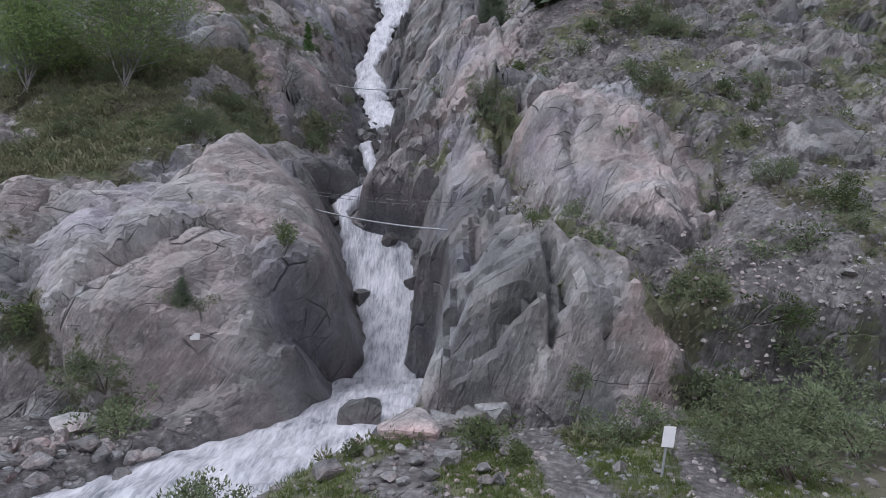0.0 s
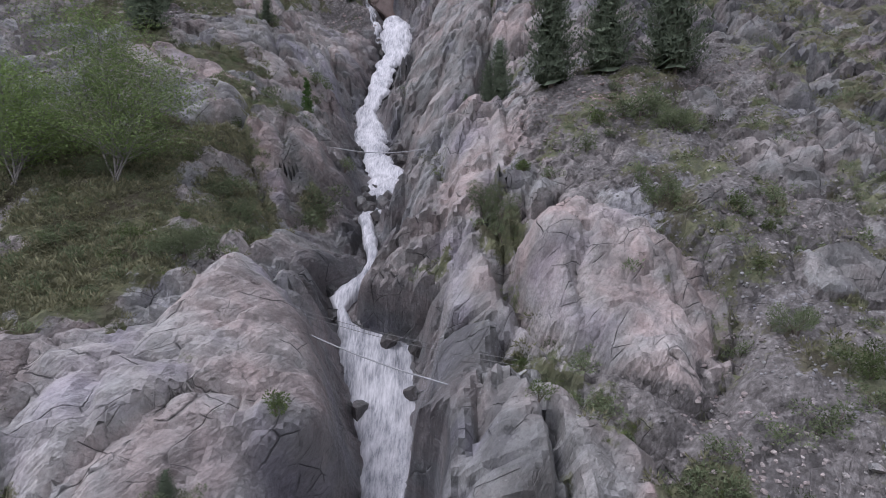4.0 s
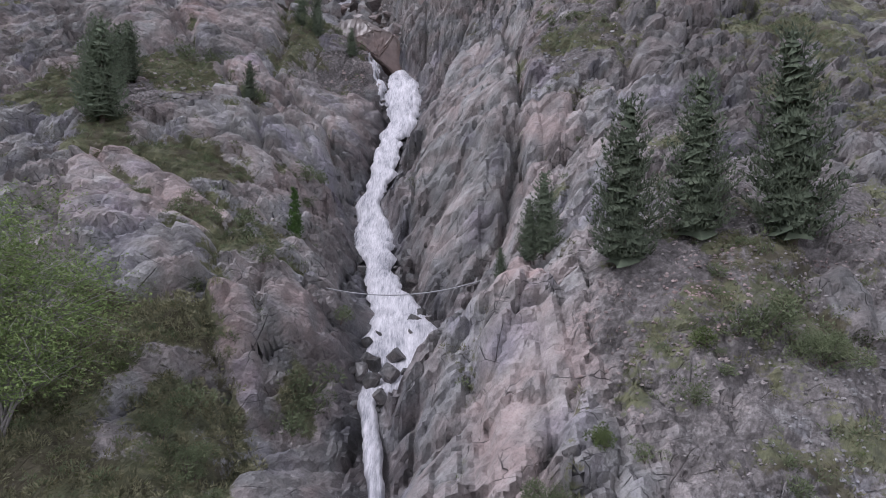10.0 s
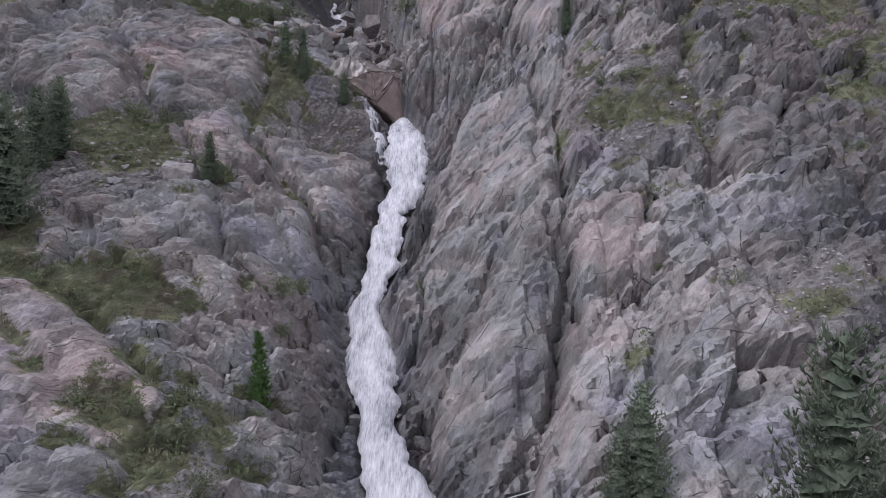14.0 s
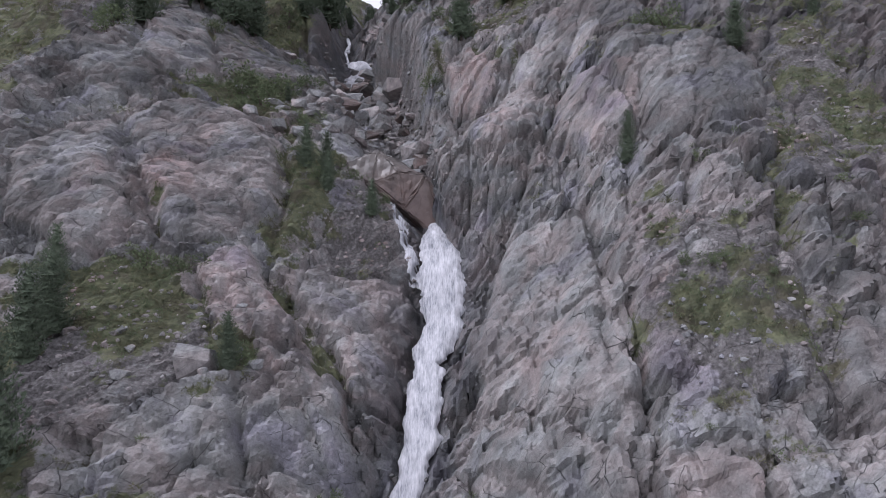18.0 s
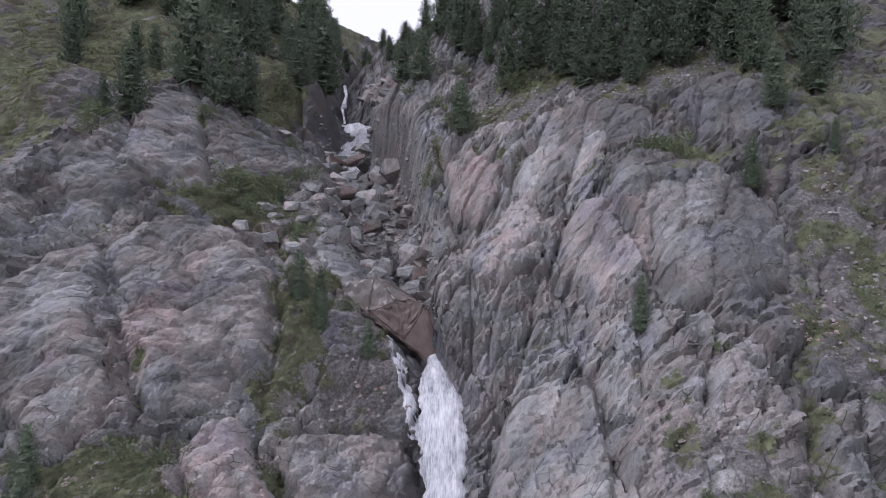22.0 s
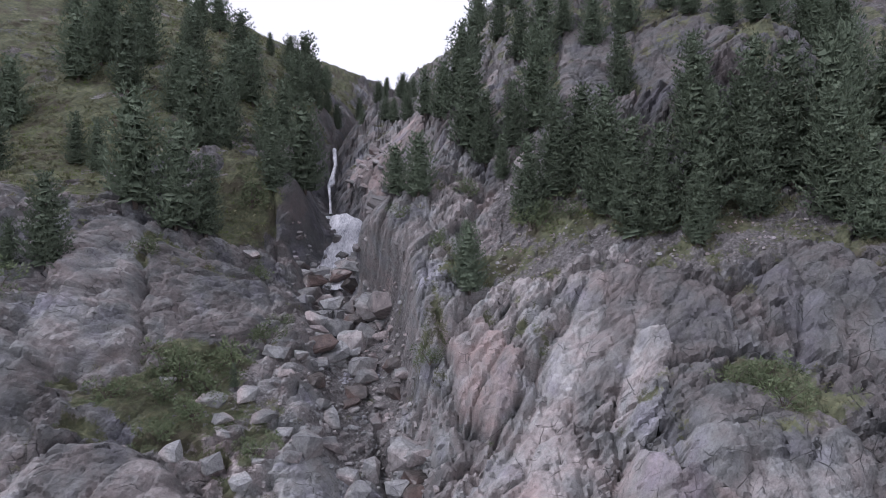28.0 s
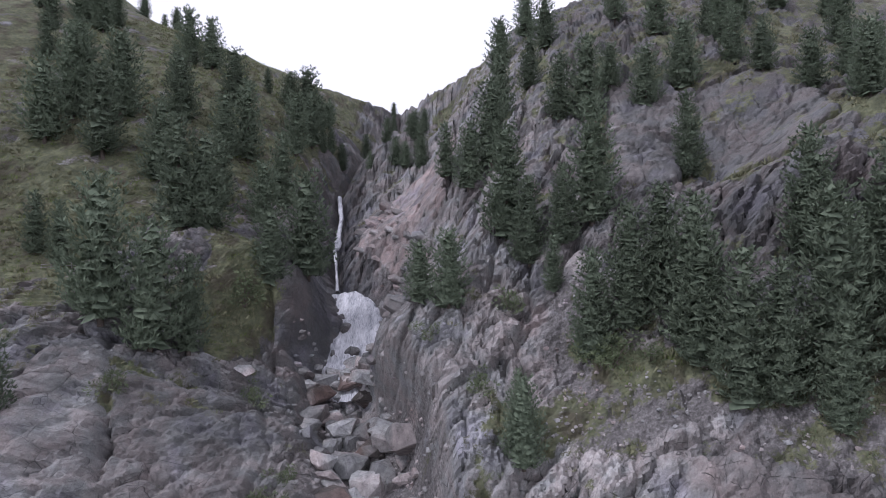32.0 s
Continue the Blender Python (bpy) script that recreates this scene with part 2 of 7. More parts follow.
def land_material():
    """Bare rock, wet rock by the falls, turf and stony soil, as the masks on the sheet say."""
    mat, nt, sh = material("mountainside")
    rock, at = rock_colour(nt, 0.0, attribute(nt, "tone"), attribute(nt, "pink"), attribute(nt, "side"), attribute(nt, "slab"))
    height, sound = rock_height(nt, at, attribute(nt, "side"), attribute(nt, "slab"))
    # open joints coloured near black, for the soil and the shade inside them
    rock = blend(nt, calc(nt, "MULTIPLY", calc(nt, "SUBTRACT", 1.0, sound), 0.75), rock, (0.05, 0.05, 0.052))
    ragged = noise_tex(nt, at, 1.7, 7, 0.7)
    wet = calc(nt, "MULTIPLY", attribute(nt, "wet"), ramp(nt, noise_tex(nt, at, 0.5, 5, 0.6), [(0.3, grey(0.5)), (0.6, grey(1))]))
    rock = blend(nt, wet, rock, blend(nt, 1.0, rock, (0.52, 0.52, 0.55), "MULTIPLY"))
    soil = ramp(nt, noise_tex(nt, at, 2.4, 7, 0.7), [(0.3, (0.075, 0.07, 0.067)), (0.5, (0.155, 0.146, 0.142)), (0.7, (0.30, 0.288, 0.285))])
    green = ramp(nt, noise_tex(nt, at, 0.8, 7, 0.7), [(0.3, (0.075, 0.085, 0.052)), (0.5, (0.135, 0.145, 0.083)), (0.7, (0.21, 0.22, 0.12))])
    heath = ramp(nt, noise_tex(nt, at, 0.22, 3, 0.5), [(0.5, grey(0)), (0.62, grey(1))])
    green = blend(nt, calc(nt, "MULTIPLY", heath, 0.6), green, (0.085, 0.066, 0.05))
    edge = calc(nt, "MULTIPLY", calc(nt, "SUBTRACT", ragged, 0.5), 1.1)
    f_soil = ramp(nt, calc(nt, "ADD", attribute(nt, "scree"), edge), [(0.42, grey(0)), (0.58, grey(1))])
    f_green = ramp(nt, calc(nt, "ADD", attribute(nt, "turf"), edge), [(0.42, grey(0)), (0.56, grey(1))])
    colour = blend(nt, f_green, blend(nt, f_soil, rock, soil), green)
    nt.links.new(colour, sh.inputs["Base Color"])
    nt.links.new(calc(nt, "SUBTRACT", 0.88, calc(nt, "MULTIPLY", wet, 0.5)), sh.inputs["Roughness"])
    relief_bump(nt, sh, height, 1.0, 1.0)
    return mat


def leaf_material(name, dark, light):
    mat, nt, sh = material(name)
    at = coords(nt)
    nt.links.new(ramp(nt, noise_tex(nt, at, 1.6, 5, 0.7), [(0.3, dark), (0.7, light)]), sh.inputs["Base Color"])
    info = nt.nodes.new("ShaderNodeObjectInfo")
    hue = nt.nodes.new("ShaderNodeHueSaturation")
    nt.links.new(sh.inputs["Base Color"].links[0].from_socket, hue.inputs["Color"])
    nt.links.new(calc(nt, "ADD", calc(nt, "MULTIPLY", info.outputs["Random"], 0.36), 0.8), hue.inputs["Value"])
    nt.links.new(hue.outputs[0], sh.inputs["Base Color"])
    sh.inputs["Roughness"].default_value = 0.85
    sh.inputs["Specular IOR Level"].default_value = 0.15
    return mat


def plain_material(name, a, b, scale, rough, metal=0.0):
    mat, nt, sh = material(name)
    at = coords(nt)
    nt.links.new(ramp(nt, noise_tex(nt, at, scale, 6, 0.65), [(0.3, a), (0.7, b)]), sh.inputs["Base Color"])
    sh.inputs["Roughness"].default_value, sh.inputs["Metallic"].default_value = rough, metal
    relief_bump(nt, sh, noise_tex(nt, at, scale * 3, 5, 0.6), 0.4, 0.01)
    return mat


def water_material():
    mat, nt, sh = material("white_water")
    threads = noise_tex(nt, coords(nt, (3.4, 0.5, 0.42)), 1.6, 9, 0.72)
    broad = noise_tex(nt, coords(nt, (0.9, 0.35, 0.3)), 0.7, 5, 0.6)
    mixed = calc(nt, "ADD", calc(nt, "MULTIPLY", threads, 0.55), calc(nt, "MULTIPLY", broad, 0.45))
    nt.links.new(ramp(nt, mixed, [(0.34, (0.09, 0.10, 0.115)), (0.42, (0.26, 0.27, 0.295)), (0.50, (0.44, 0.447, 0.475)), (0.62, (0.66, 0.66, 0.685))]), sh.inputs["Base Color"])
    sh.inputs["Roughness"].default_value = 0.6
    relief_bump(nt, sh, mixed, 0.45, 0.16)
    return mat


LAND = land_material()
ROCK = rock_material("gneiss")
PALE_ROCK = rock_material("pale_gneiss", -0.05, 1.0)
PINK_ROCK = rock_material("pink_gneiss", 0.14)
LOOSE_ROCK = rock_material("loose_gneiss", 0.03, 1.0, True)
BROWN_ROCK = rock_material("brown_gneiss", 0.05, 0.33, False, (1.06, 0.93, 0.86))
WET_ROCK = rock_material("wet_gneiss", -0.1, 0.4)
NEEDLES = leaf_material("pine_needles", (0.085, 0.112, 0.078), (0.15, 0.182, 0.125))
LARCH_GREEN = leaf_material("larch_needles", (0.05, 0.10, 0.035), (0.12, 0.20, 0.06))
BIRCH_GREEN = leaf_material("birch_leaves", (0.14, 0.21, 0.08), (0.28, 0.37, 0.14))
SHRUB_GREEN = leaf_material("shrub_leaves", (0.08, 0.105, 0.06), (0.195, 0.23, 0.13))
BRIGHT_GREEN = leaf_material("alder_leaves", (0.055, 0.078, 0.033), (0.125, 0.16, 0.066))
HEATH_GREEN = leaf_material("heath_leaves", (0.115, 0.118, 0.078), (0.27, 0.268, 0.162))
GRASS_GREEN = leaf_material("grass_blades", (0.06, 0.095, 0.02), (0.15, 0.19, 0.055))
BARK = plain_material("pine_bark", (0.06, 0.048, 0.04), (0.16, 0.13, 0.11), 6, 0.9)
PALE_BARK = plain_material("birch_bark", (0.11, 0.105, 0.10), (0.30, 0.29, 0.275), 4, 0.8)
PALE_BOARD = plain_material("pale_board", (0.36, 0.36, 0.35), (0.46, 0.46, 0.45), 3, 0.7)
WHITE_PAINT = plain_material("white_paint", (0.74, 0.74, 0.74), (0.82, 0.82, 0.82), 3, 0.5)
STEEL = plain_material("zinc_steel", (0.24, 0.25, 0.26), (0.36, 0.37, 0.38), 8, 0.5, 0.3)
CABLE = plain_material("wire_rope", (0.10, 0.10, 0.10), (0.2, 0.2, 0.2), 9, 0.6, 0.5)
WATER = water_material()

# ---- the lie of the land ----
# The mountainside is a sheet that leans 40 degrees: u runs up along it, h stands out from it.
LEAN_BACK = radians(40)
CA, SA = math.cos(LEAN_BACK), math.sin(LEAN_BACK)

# the torrent's bed, from its foot to the saddle: x, u, h
BED_X = [-4.5, -3.5, -4.2, -4.0, -4.5, -5.0, -5.5, -5.7, -8.6, -9.3, -9.1, -7.5, -7.0, -7.8, -9.1, -7.5, -6.9, -6.4, -7.7, -9.6, -10.8, -12.1, -13.1, -13.8, -12.2, -11.9, -10.1, -10.2, -10.1, -11.5, -16.0, -19.0, -28.0, -35.2, -36.8, -36.1, -36.0, -34.9, -34.6, -36.8, -38.9, -43.6, -45.9, -45.9, -46.8, -47.6, -51.6, -49.0, -42.0]
BED_U = [29.0, 30.4, 32.0, 35.2, 39.0, 42.4, 45.6, 47.0, 49.0, 50.8, 52.4, 54.5, 57.4, 63.0, 68.7, 72.5, 76.1, 80.0, 84.3, 89.1, 94.4, 102.4, 107.3, 111.7, 118.4, 129.0, 135.9, 141.8, 146.8, 152.1, 161.8, 180.5, 215.2, 230.7, 235.9, 240.4, 243.9, 247.5, 253.1, 259.3, 264.4, 275.5, 285.6, 289.3, 297.4, 306.3, 325.8, 380.0, 437.5]
BED_H = [-25.0, -25.6, -26.3, -27.6, -28.9, -28.7, -28.5, -28.3, -27.9, -27.5, -27.5, -27.7, -27.9, -29.5, -31.5, -32.6, -33.5, -34.5, -35.5, -36.7, -37.9, -39.8, -39.9, -39.6, -39.2, -39.5, -39.6, -38.7, -37.9, -38.0, -41.0, -43.1, -50.0, -53.4, -54.6, -55.5, -55.8, -56.1, -56.6, -57.2, -57.9, -60.5, -62.9, -63.8, -65.9, -68.3, -73.0, -83.9, -100.8]
# how far the flanks right and left of the gorge stand out
RIGHT_U = [0, 25, 65, 105, 145, 165, 185, 205, 245, 285, 320, 400]
RIGHT_H = [-15, -14, -15, -16, -16, -11, -12, -15, -15, -12, -12, -25]
LEFT_U = [0, 25, 65, 85, 125, 185, 205, 245, 285, 340, 400]
LEFT_H = [-17, -17, -20, -24, -27, -28, -33, -35, -32, -42, -56]


def glide(x, xs, ys):
    """Between the stations with rounded corners."""
    w = 3.0
    return (np.interp(x - w, xs, ys) + np.interp(x + w, xs, ys) + 2 * np.interp(x, xs, ys)) / 4


def smooth_max(a, b, k):
    t = np.clip(0.5 + 0.5 * (a - b) / k, 0, 1)
    return b + (a - b) * t + k * t * (1 - t)


SWELLS = []


def swell(x, u, rx, ru, rise):
    """A broad bulge or hollow of the mountainside."""
    SWELLS.append((x, u, rx, ru, rise))


swell(-7, 26, 6, 6, -3.3)
swell(-10, 31, 25, 18, 7.1)
swell(-16, 44, 6, 6, 1.8)
swell(9, 45, 6, 6, 1.9)
swell(-2, 48, 6, 6, -3.9)
swell(11, 69, 25, 18, 2.5)
swell(-32, 82, 14, 25, 4.3)
swell(2, 88, 12, 7, -3.2)
swell(23, 100, 6, 6, 1.7)
swell(5, 104, 6, 6, 2.4)
swell(-46, 105, 6, 12, 1.8)
swell(-4, 107, 14, 25, -7.3)
swell(-32, 116, 15, 15, 2.3)
swell(-55, 130, 14, 25, 2.1)
swell(4, 132, 6, 12, -3.2)
swell(26, 138, 9, 9, 2.8)
swell(-15, 140, 25, 18, -3.4)
swell(-59, 146, 15, 15, 3.2)
swell(-24, 147, 6, 6, -4.6)
swell(6, 166, 6, 13, -5.0)
swell(45, 181, 16, 29, 2.6)
swell(9, 186, 7, 14, -4.0)
swell(-77, 193, 17, 30, 5.5)
swell(-3, 205, 18, 32, -7.6)
swell(-5, 218, 8, 8, -3.0)
swell(-46, 220, 8, 8, -2.6)
swell(-99, 224, 12, 12, 6.8)
swell(-72, 231, 35, 25, 5.8)
swell(31, 231, 17, 10, 4.9)
swell(31, 231, 8, 8, 4.7)
swell(-3, 238, 9, 9, -4.4)
swell(-85, 246, 9, 9, -2.1)
swell(46, 246, 21, 37, 6.5)
swell(46, 246, 9, 9, 7.3)
swell(-47, 249, 18, 10, 7.2)
swell(27, 249, 9, 9, -4.4)
swell(-8, 251, 9, 9, 2.6)
swell(37, 257, 9, 9, -4.5)
swell(-25, 264, 9, 19, -5.2)
swell(-96, 294, 24, 43, 4.0)
swell(-28, 301, 11, 21, -4.4)
swell(-28, 301, 25, 44, -9.1)
swell(-16, 318, 26, 46, -9.6)
swell(-75, 348, 28, 50, 5.2)
swell(-97, 367, 29, 52, 2.2)
swell(-158, 360, 42, 80, 24.0)
swell(-15, 397, 13, 27, -5.8)
swell(-15, 397, 20, 20, -5.8)
swell(-15, 397, 31, 56, -6.7)
swell(-64, 402, 26, 42, -15)
swell(-22, 372, 14, 40, -16)
swell(-40, 440, 60, 40, -10)
swell(4.2, 22.8, 4.7, 4.7, 2.8)
swell(-4.8, 29.1, 5.1, 5.1, 3.7)
swell(-17.0, 33.8, 5.4, 5.4, -1.2)
swell(-7.7, 34.0, 5.4, 5.4, -1.4)
swell(13.5, 37.4, 5.6, 5.6, -1.8)
swell(3.8, 39.2, 5.7, 5.7, -1.2)
swell(-0.3, 49.4, 6.3, 6.3, 2.3)
swell(8.8, 53.0, 6.6, 6.6, -0.9)
swell(-3.8, 61.2, 7.0, 7.0, -3.3)
swell(-13.3, 61.8, 7.1, 7.1, -4.5)
swell(23.3, 65.4, 7.2, 7.2, -1.0)
swell(0.2, 65.9, 7.2, 7.2, 1.1)
swell(-20.4, 74.9, 7.5, 7.5, 2.2)
swell(-0.3, 83.4, 7.8, 7.8, -1.2)
swell(18.6, 85.9, 7.9, 7.9, 1.1)
swell(-42.1, 92.7, 8.1, 8.1, 1.4)
swell(-29.9, 96.0, 8.2, 8.2, -0.9)
swell(-17.8, 106.8, 8.6, 8.6, 1.1)
swell(0.6, 112.2, 8.7, 8.7, 1.6)
swell(11.1, 123.2, 9.1, 9.1, 2.6)
swell(24.8, 128.0, 9.3, 9.3, 1.1)
swell(2.6, 129.0, 9.4, 9.4, -1.9)
swell(-20.7, 134.5, 9.6, 9.6, -1.9)
swell(-1.8, 136.0, 9.6, 9.6, -0.5)
swell(21.9, 146.6, 10.1, 10.1, 1.8)
swell(-1.9, 148.4, 10.1, 10.1, -1.7)
swell(-63.8, 152.7, 10.3, 10.3, -1.4)
swell(-23.3, 153.2, 10.3, 10.3, 1.6)
swell(5.9, 153.5, 10.3, 10.3, -3.6)
swell(25.4, 167.9, 10.9, 10.9, -2.4)
swell(-71.1, 170.4, 11.0, 11.0, -2.0)
swell(-0.3, 171.3, 11.1, 11.1, -3.7)
swell(-10.0, 179.4, 11.4, 11.4, -3.1)
swell(-5.1, 182.2, 11.5, 11.5, -4.2)
swell(25.9, 182.6, 11.5, 11.5, -3.1)
swell(-34.0, 183.6, 11.5, 11.5, -1.3)
swell(-42.9, 190.1, 11.8, 11.8, -2.0)
swell(-6.7, 194.3, 12.0, 12.0, -1.8)
swell(-69.7, 200.3, 12.2, 12.2, 3.0)
swell(10.1, 201.0, 12.2, 12.2, 1.3)
swell(-18.2, 202.1, 12.3, 12.3, 6.0)
swell(-48.8, 209.3, 12.6, 12.6, -1.8)
swell(-51.8, 231.1, 13.7, 13.7, -4.6)
swell(-38.0, 241.9, 14.4, 14.4, 1.9)
swell(-23.9, 251.9, 15.0, 15.0, -8.0)
swell(25.6, 271.0, 16.2, 16.2, -4.5)
swell(-27.9, 298.6, 17.9, 17.9, -1.5)
swell(-34.1, 327.2, 18.0, 18.0, -4.3)


def flank(x, u):
    """The mountainside without the gorge's floor and without relief."""
    xc, hb = np.interp(u, BED_U, BED_X), glide(u, BED_U, BED_H)
    d = x - xc
    reach_r, reach_l = 11 + np.clip(u - 220, 0, 150) * 0.16, 13 + np.clip(u - 220, 0, 150) * 0.04
    s = np.where(d > 0, 1 - np.exp(-np.maximum(d, 0) / reach_r), 1 - np.exp(-np.maximum(-d, 0) / reach_l))
    h = hb + (np.where(d > 0, glide(u, RIGHT_U, RIGHT_H), glide(u, LEFT_U, LEFT_H)) - hb) * s
    for sx, su, rx, ru, rise in SWELLS:
        h = h + rise * np.exp(-((x - sx) / rx) ** 2 - ((u - su) / ru) ** 2)
    return h


STREAM = [(-3.3, 40.0), (-3.8, 34.0), (-5.2, 29.4), (-8.0, 25.2), (-9.4, 22.2), (-11.6, 18.8), (-15.0, 13.0), (-23.0, 5.0), (-42.0, -10.0), (-110.0, -45.0)]


def from_line(line, x, y):
    """Distance on the flat from a line of points."""
    best = np.full(np.shape(x), 1e9)
    for (ax, ay), (bx, by) in zip(line, line[1:]):
        dx, dy = bx - ax, by - ay
        t = np.clip(((x - ax) * dx + (y - ay) * dy) / (dx * dx + dy * dy), 0, 1)
        best = np.minimum(best, np.hypot(x - ax - t * dx, y - ay - t * dy))
    return best


def from_stream(x, y):
    return from_line(STREAM, x, y)


def gorge(x, u):
    """1 on the torrent's floor, 0 outside the gorge."""
    xc = np.interp(u, BED_U, BED_X)
    half = 1.1 + np.interp(u, FALL_U, FALL_W)
    return np.exp(-(np.abs(x - xc) / half) ** 6) * np.clip((u - 25) / 4, 0, 1)


FALL_U = [29.0, 30.4, 32.0, 35.2, 39.0, 42.4, 45.6, 47.0, 49.0, 50.8, 52.4, 54.5, 57.4, 63.0, 68.7, 72.5, 76.1, 80.0, 84.3, 89.1, 94.4, 102.4, 107.3, 111.7, 118.4, 129.0, 135.9, 141.8, 146.8, 152.0, 156.0, 165.0, 185.0, 225.0, 230.7, 235.9, 240.4, 243.9, 247.5, 253.1, 259.3, 264.4, 290.0, 330.0]
FALL_W = [3.0, 1.8, 0.9, 1.7, 2.4, 3.0, 3.2, 3.3, 0.7, 0.6, 1.5, 1.0, 0.5, 0.7, 0.8, 3.0, 3.7, 3.6, 2.7, 2.0, 1.8, 2.5, 2.4, 1.5, 1.9, 1.9, 3.0, 3.2, 2.5, 2.0, 1.4, 3.5, 7.5, 8.0, 4.5, 6.5, 5.5, 5.8, 6.3, 7.2, 6.1, 5.1, 3.0, 2.5]


def land(x, u):
    """How far the land stands out at x, u, without relief."""
    x, u = np.asarray(x, float), np.asarray(u, float)
    h = flank(x, u) - np.clip(25 - u, 0, None) * 1.3
    bed = glide(u, BED_U, BED_H) - 0.6 + 0.05 * (x - np.interp(u, BED_U, BED_X)) ** 2 * np.clip((u - 160) / 20, 0, 1)
    g = gorge(x, u)
    h = h + (np.minimum(bed, h) - h) * g
    # the valley floor, with the stream cut into it
    y = u / CA
    floor_z = 0.25 - 1.5 * np.exp(-(from_stream(x, y) / 3.2) ** 4) + 0.03 * np.clip(x - 5, 0, 14) + 0.25 * np.sin(x * 0.31 + 1) * np.sin(y * 0.37)
    h = smooth_max(h, (floor_z - u * SA) / CA, 0.8)
    # the alp above, where the slope lies back
    top = 206 + 0.0026 * np.clip(x + 45, -200, 200) ** 2
    cap = (top - u * SA) / CA + 0.02 * np.clip(u - 300, 0, None)
    return -smooth_max(-h, -cap, 6.0)


def place(x, u, h):
    """From the sheet into the world."""
    return x, u * CA - h * SA, u * SA + h * CA


# ---- relief ----
def hashed(ix, iy, seed):
    n = (ix.astype(np.int64) * 374761393 + iy.astype(np.int64) * 668265263 + seed * 974634541) & 0xFFFFFFFF
    n = ((n ^ (n >> 13)) * 1274126177) & 0xFFFFFFFF
    return ((n ^ (n >> 16)) & 0xFFFF) / 65535.0


def lattice(x, y, seed):
    """Smooth noise from -1 to 1, one wave a metre."""
    ix, iy = np.floor(x), np.floor(y)
    fx, fy = x - ix, y - iy
    sx, sy = fx * fx * (3 - 2 * fx), fy * fy * (3 - 2 * fy)
    a, b = hashed(ix, iy, seed), hashed(ix + 1, iy, seed)
    c, d = hashed(ix, iy + 1, seed), hashed(ix + 1, iy + 1, seed)
    return 2 * ((a + (b - a) * sx) * (1 - sy) + (c + (d - c) * sx) * sy) - 1


def layers(x, y, seed, octaves=4):
    total, amp = 0.0, 1.0
    for k in range(octaves):
        total = total + amp * lattice(x * 2 ** k + 17.3 * k, y * 2 ** k - 9.1 * k, seed + k)
        amp *= 0.52
    return total


def blocks(x, y, seed):
    """Broken rock: every cell is a tilted facet; returns the facet's height, the distance to the next joint and the cell's own chance."""
    ix, iy = np.floor(x), np.floor(y)
    d1, d2 = np.full(x.shape, 9.0), np.full(x.shape, 9.0)
    top, own = np.zeros(x.shape), np.zeros(x.shape)
    for ox in (-1, 0, 1):
        for oy in (-1, 0, 1):
            cx, cy = ix + ox, iy + oy
            px, py = x - cx - hashed(cx, cy, seed), y - cy - hashed(cx, cy, seed + 1)
            d = px * px + py * py
            t = hashed(cx, cy, seed + 2) - 0.5 + px * (hashed(cx, cy, seed + 3) - 0.5) * 1.7 + py * (hashed(cx, cy, seed + 4) - 0.5) * 1.7
            near = d < d1
            d2 = np.where(near, d1, np.minimum(d2, d))
            top = np.where(near, t, top)
            own = np.where(near, hashed(cx, cy, seed + 5), own)
            d1 = np.where(near, d, d1)
    return top, np.sqrt(d2) - np.sqrt(d1), own


def joints(x, u, turn, seed):
    """Three sizes of broken blocks along two sets of joints; returns their height and each block's tone."""
    wx, wu = x + 0.8 * layers(x / 9, u / 9, seed + 40, 3), u + 0.8 * layers(x / 9, u / 9, seed + 50, 3)
    out, tone, block = 0.0, 0.0, None
    for k, (la, lb, rise, cut, swing) in enumerate(((12.0, 4.6, 2.0, 0.9, 0), (5.0, 2.0, 1.15, 0.6, -44), (2.1, 0.9, 0.6, 0.3, 10))):
        c, s = math.cos(radians(turn + swing)), math.sin(radians(turn + swing))
        a, b = wx * c + wu * s, -wx * s + wu * c
        top, gap, own = blocks(a / la, b / lb, seed + 10 * k)
        out = out + rise * top - cut * np.clip(1 - gap / 0.10, 0, 1) ** 1.5
        out = out + (0.9, 0.2, 0.0)[k] * (0.5 - np.clip(1 - gap / 0.5, 0, 1) ** 2)
        leaf = b / (2.9, 1.25, 0.6)[k] + own * 7
        out = out + (0.22, 0.26, 0.20)[k] * (leaf - np.floor(leaf) - 0.5)
        tone = tone + own * (0.5, 0.3, 0.2)[k]
        block = own if k == 0 else block
    return out, tone, block


GROOVES = []


def groove(line, depth, width, green):
    """A cleft or gully along a line on the sheet; green: how much grows in it."""
    GROOVES.append((line, depth, width, green))


groove([(4.2, 36.3), (5.9, 33.8), (8.1, 30.0), (10.1, 27.6), (10.7, 25.0), (12.7, 23.7)], 1.8, 1.10, 1.0)
groove([(8.8, 49.9), (5.8, 49.2), (5.8, 41.9), (4.3, 37.1)], 1.3, 0.60, 0.2)
groove([(13.0, 48.7), (15.3, 44.4), (16.4, 38.3), (16.5, 34.1), (13.1, 29.4), (11.0, 28.2)], 1.1, 0.80, 0.6)
groove([(1.8, 23.5), (3.1, 24.0), (4.4, 24.9), (5.3, 27.2), (5.2, 29.7)], 1.6, 0.60, 0.0)
groove([(8.2, 22.9), (7.3, 24.3), (7.8, 26.0), (7.8, 28.6)], 0.9, 0.50, 0.2)
groove([(-16.2, 23.7), (-15.9, 25.0), (-16.3, 27.8), (-17.9, 33.0)], 0.6, 0.35, 0.0)
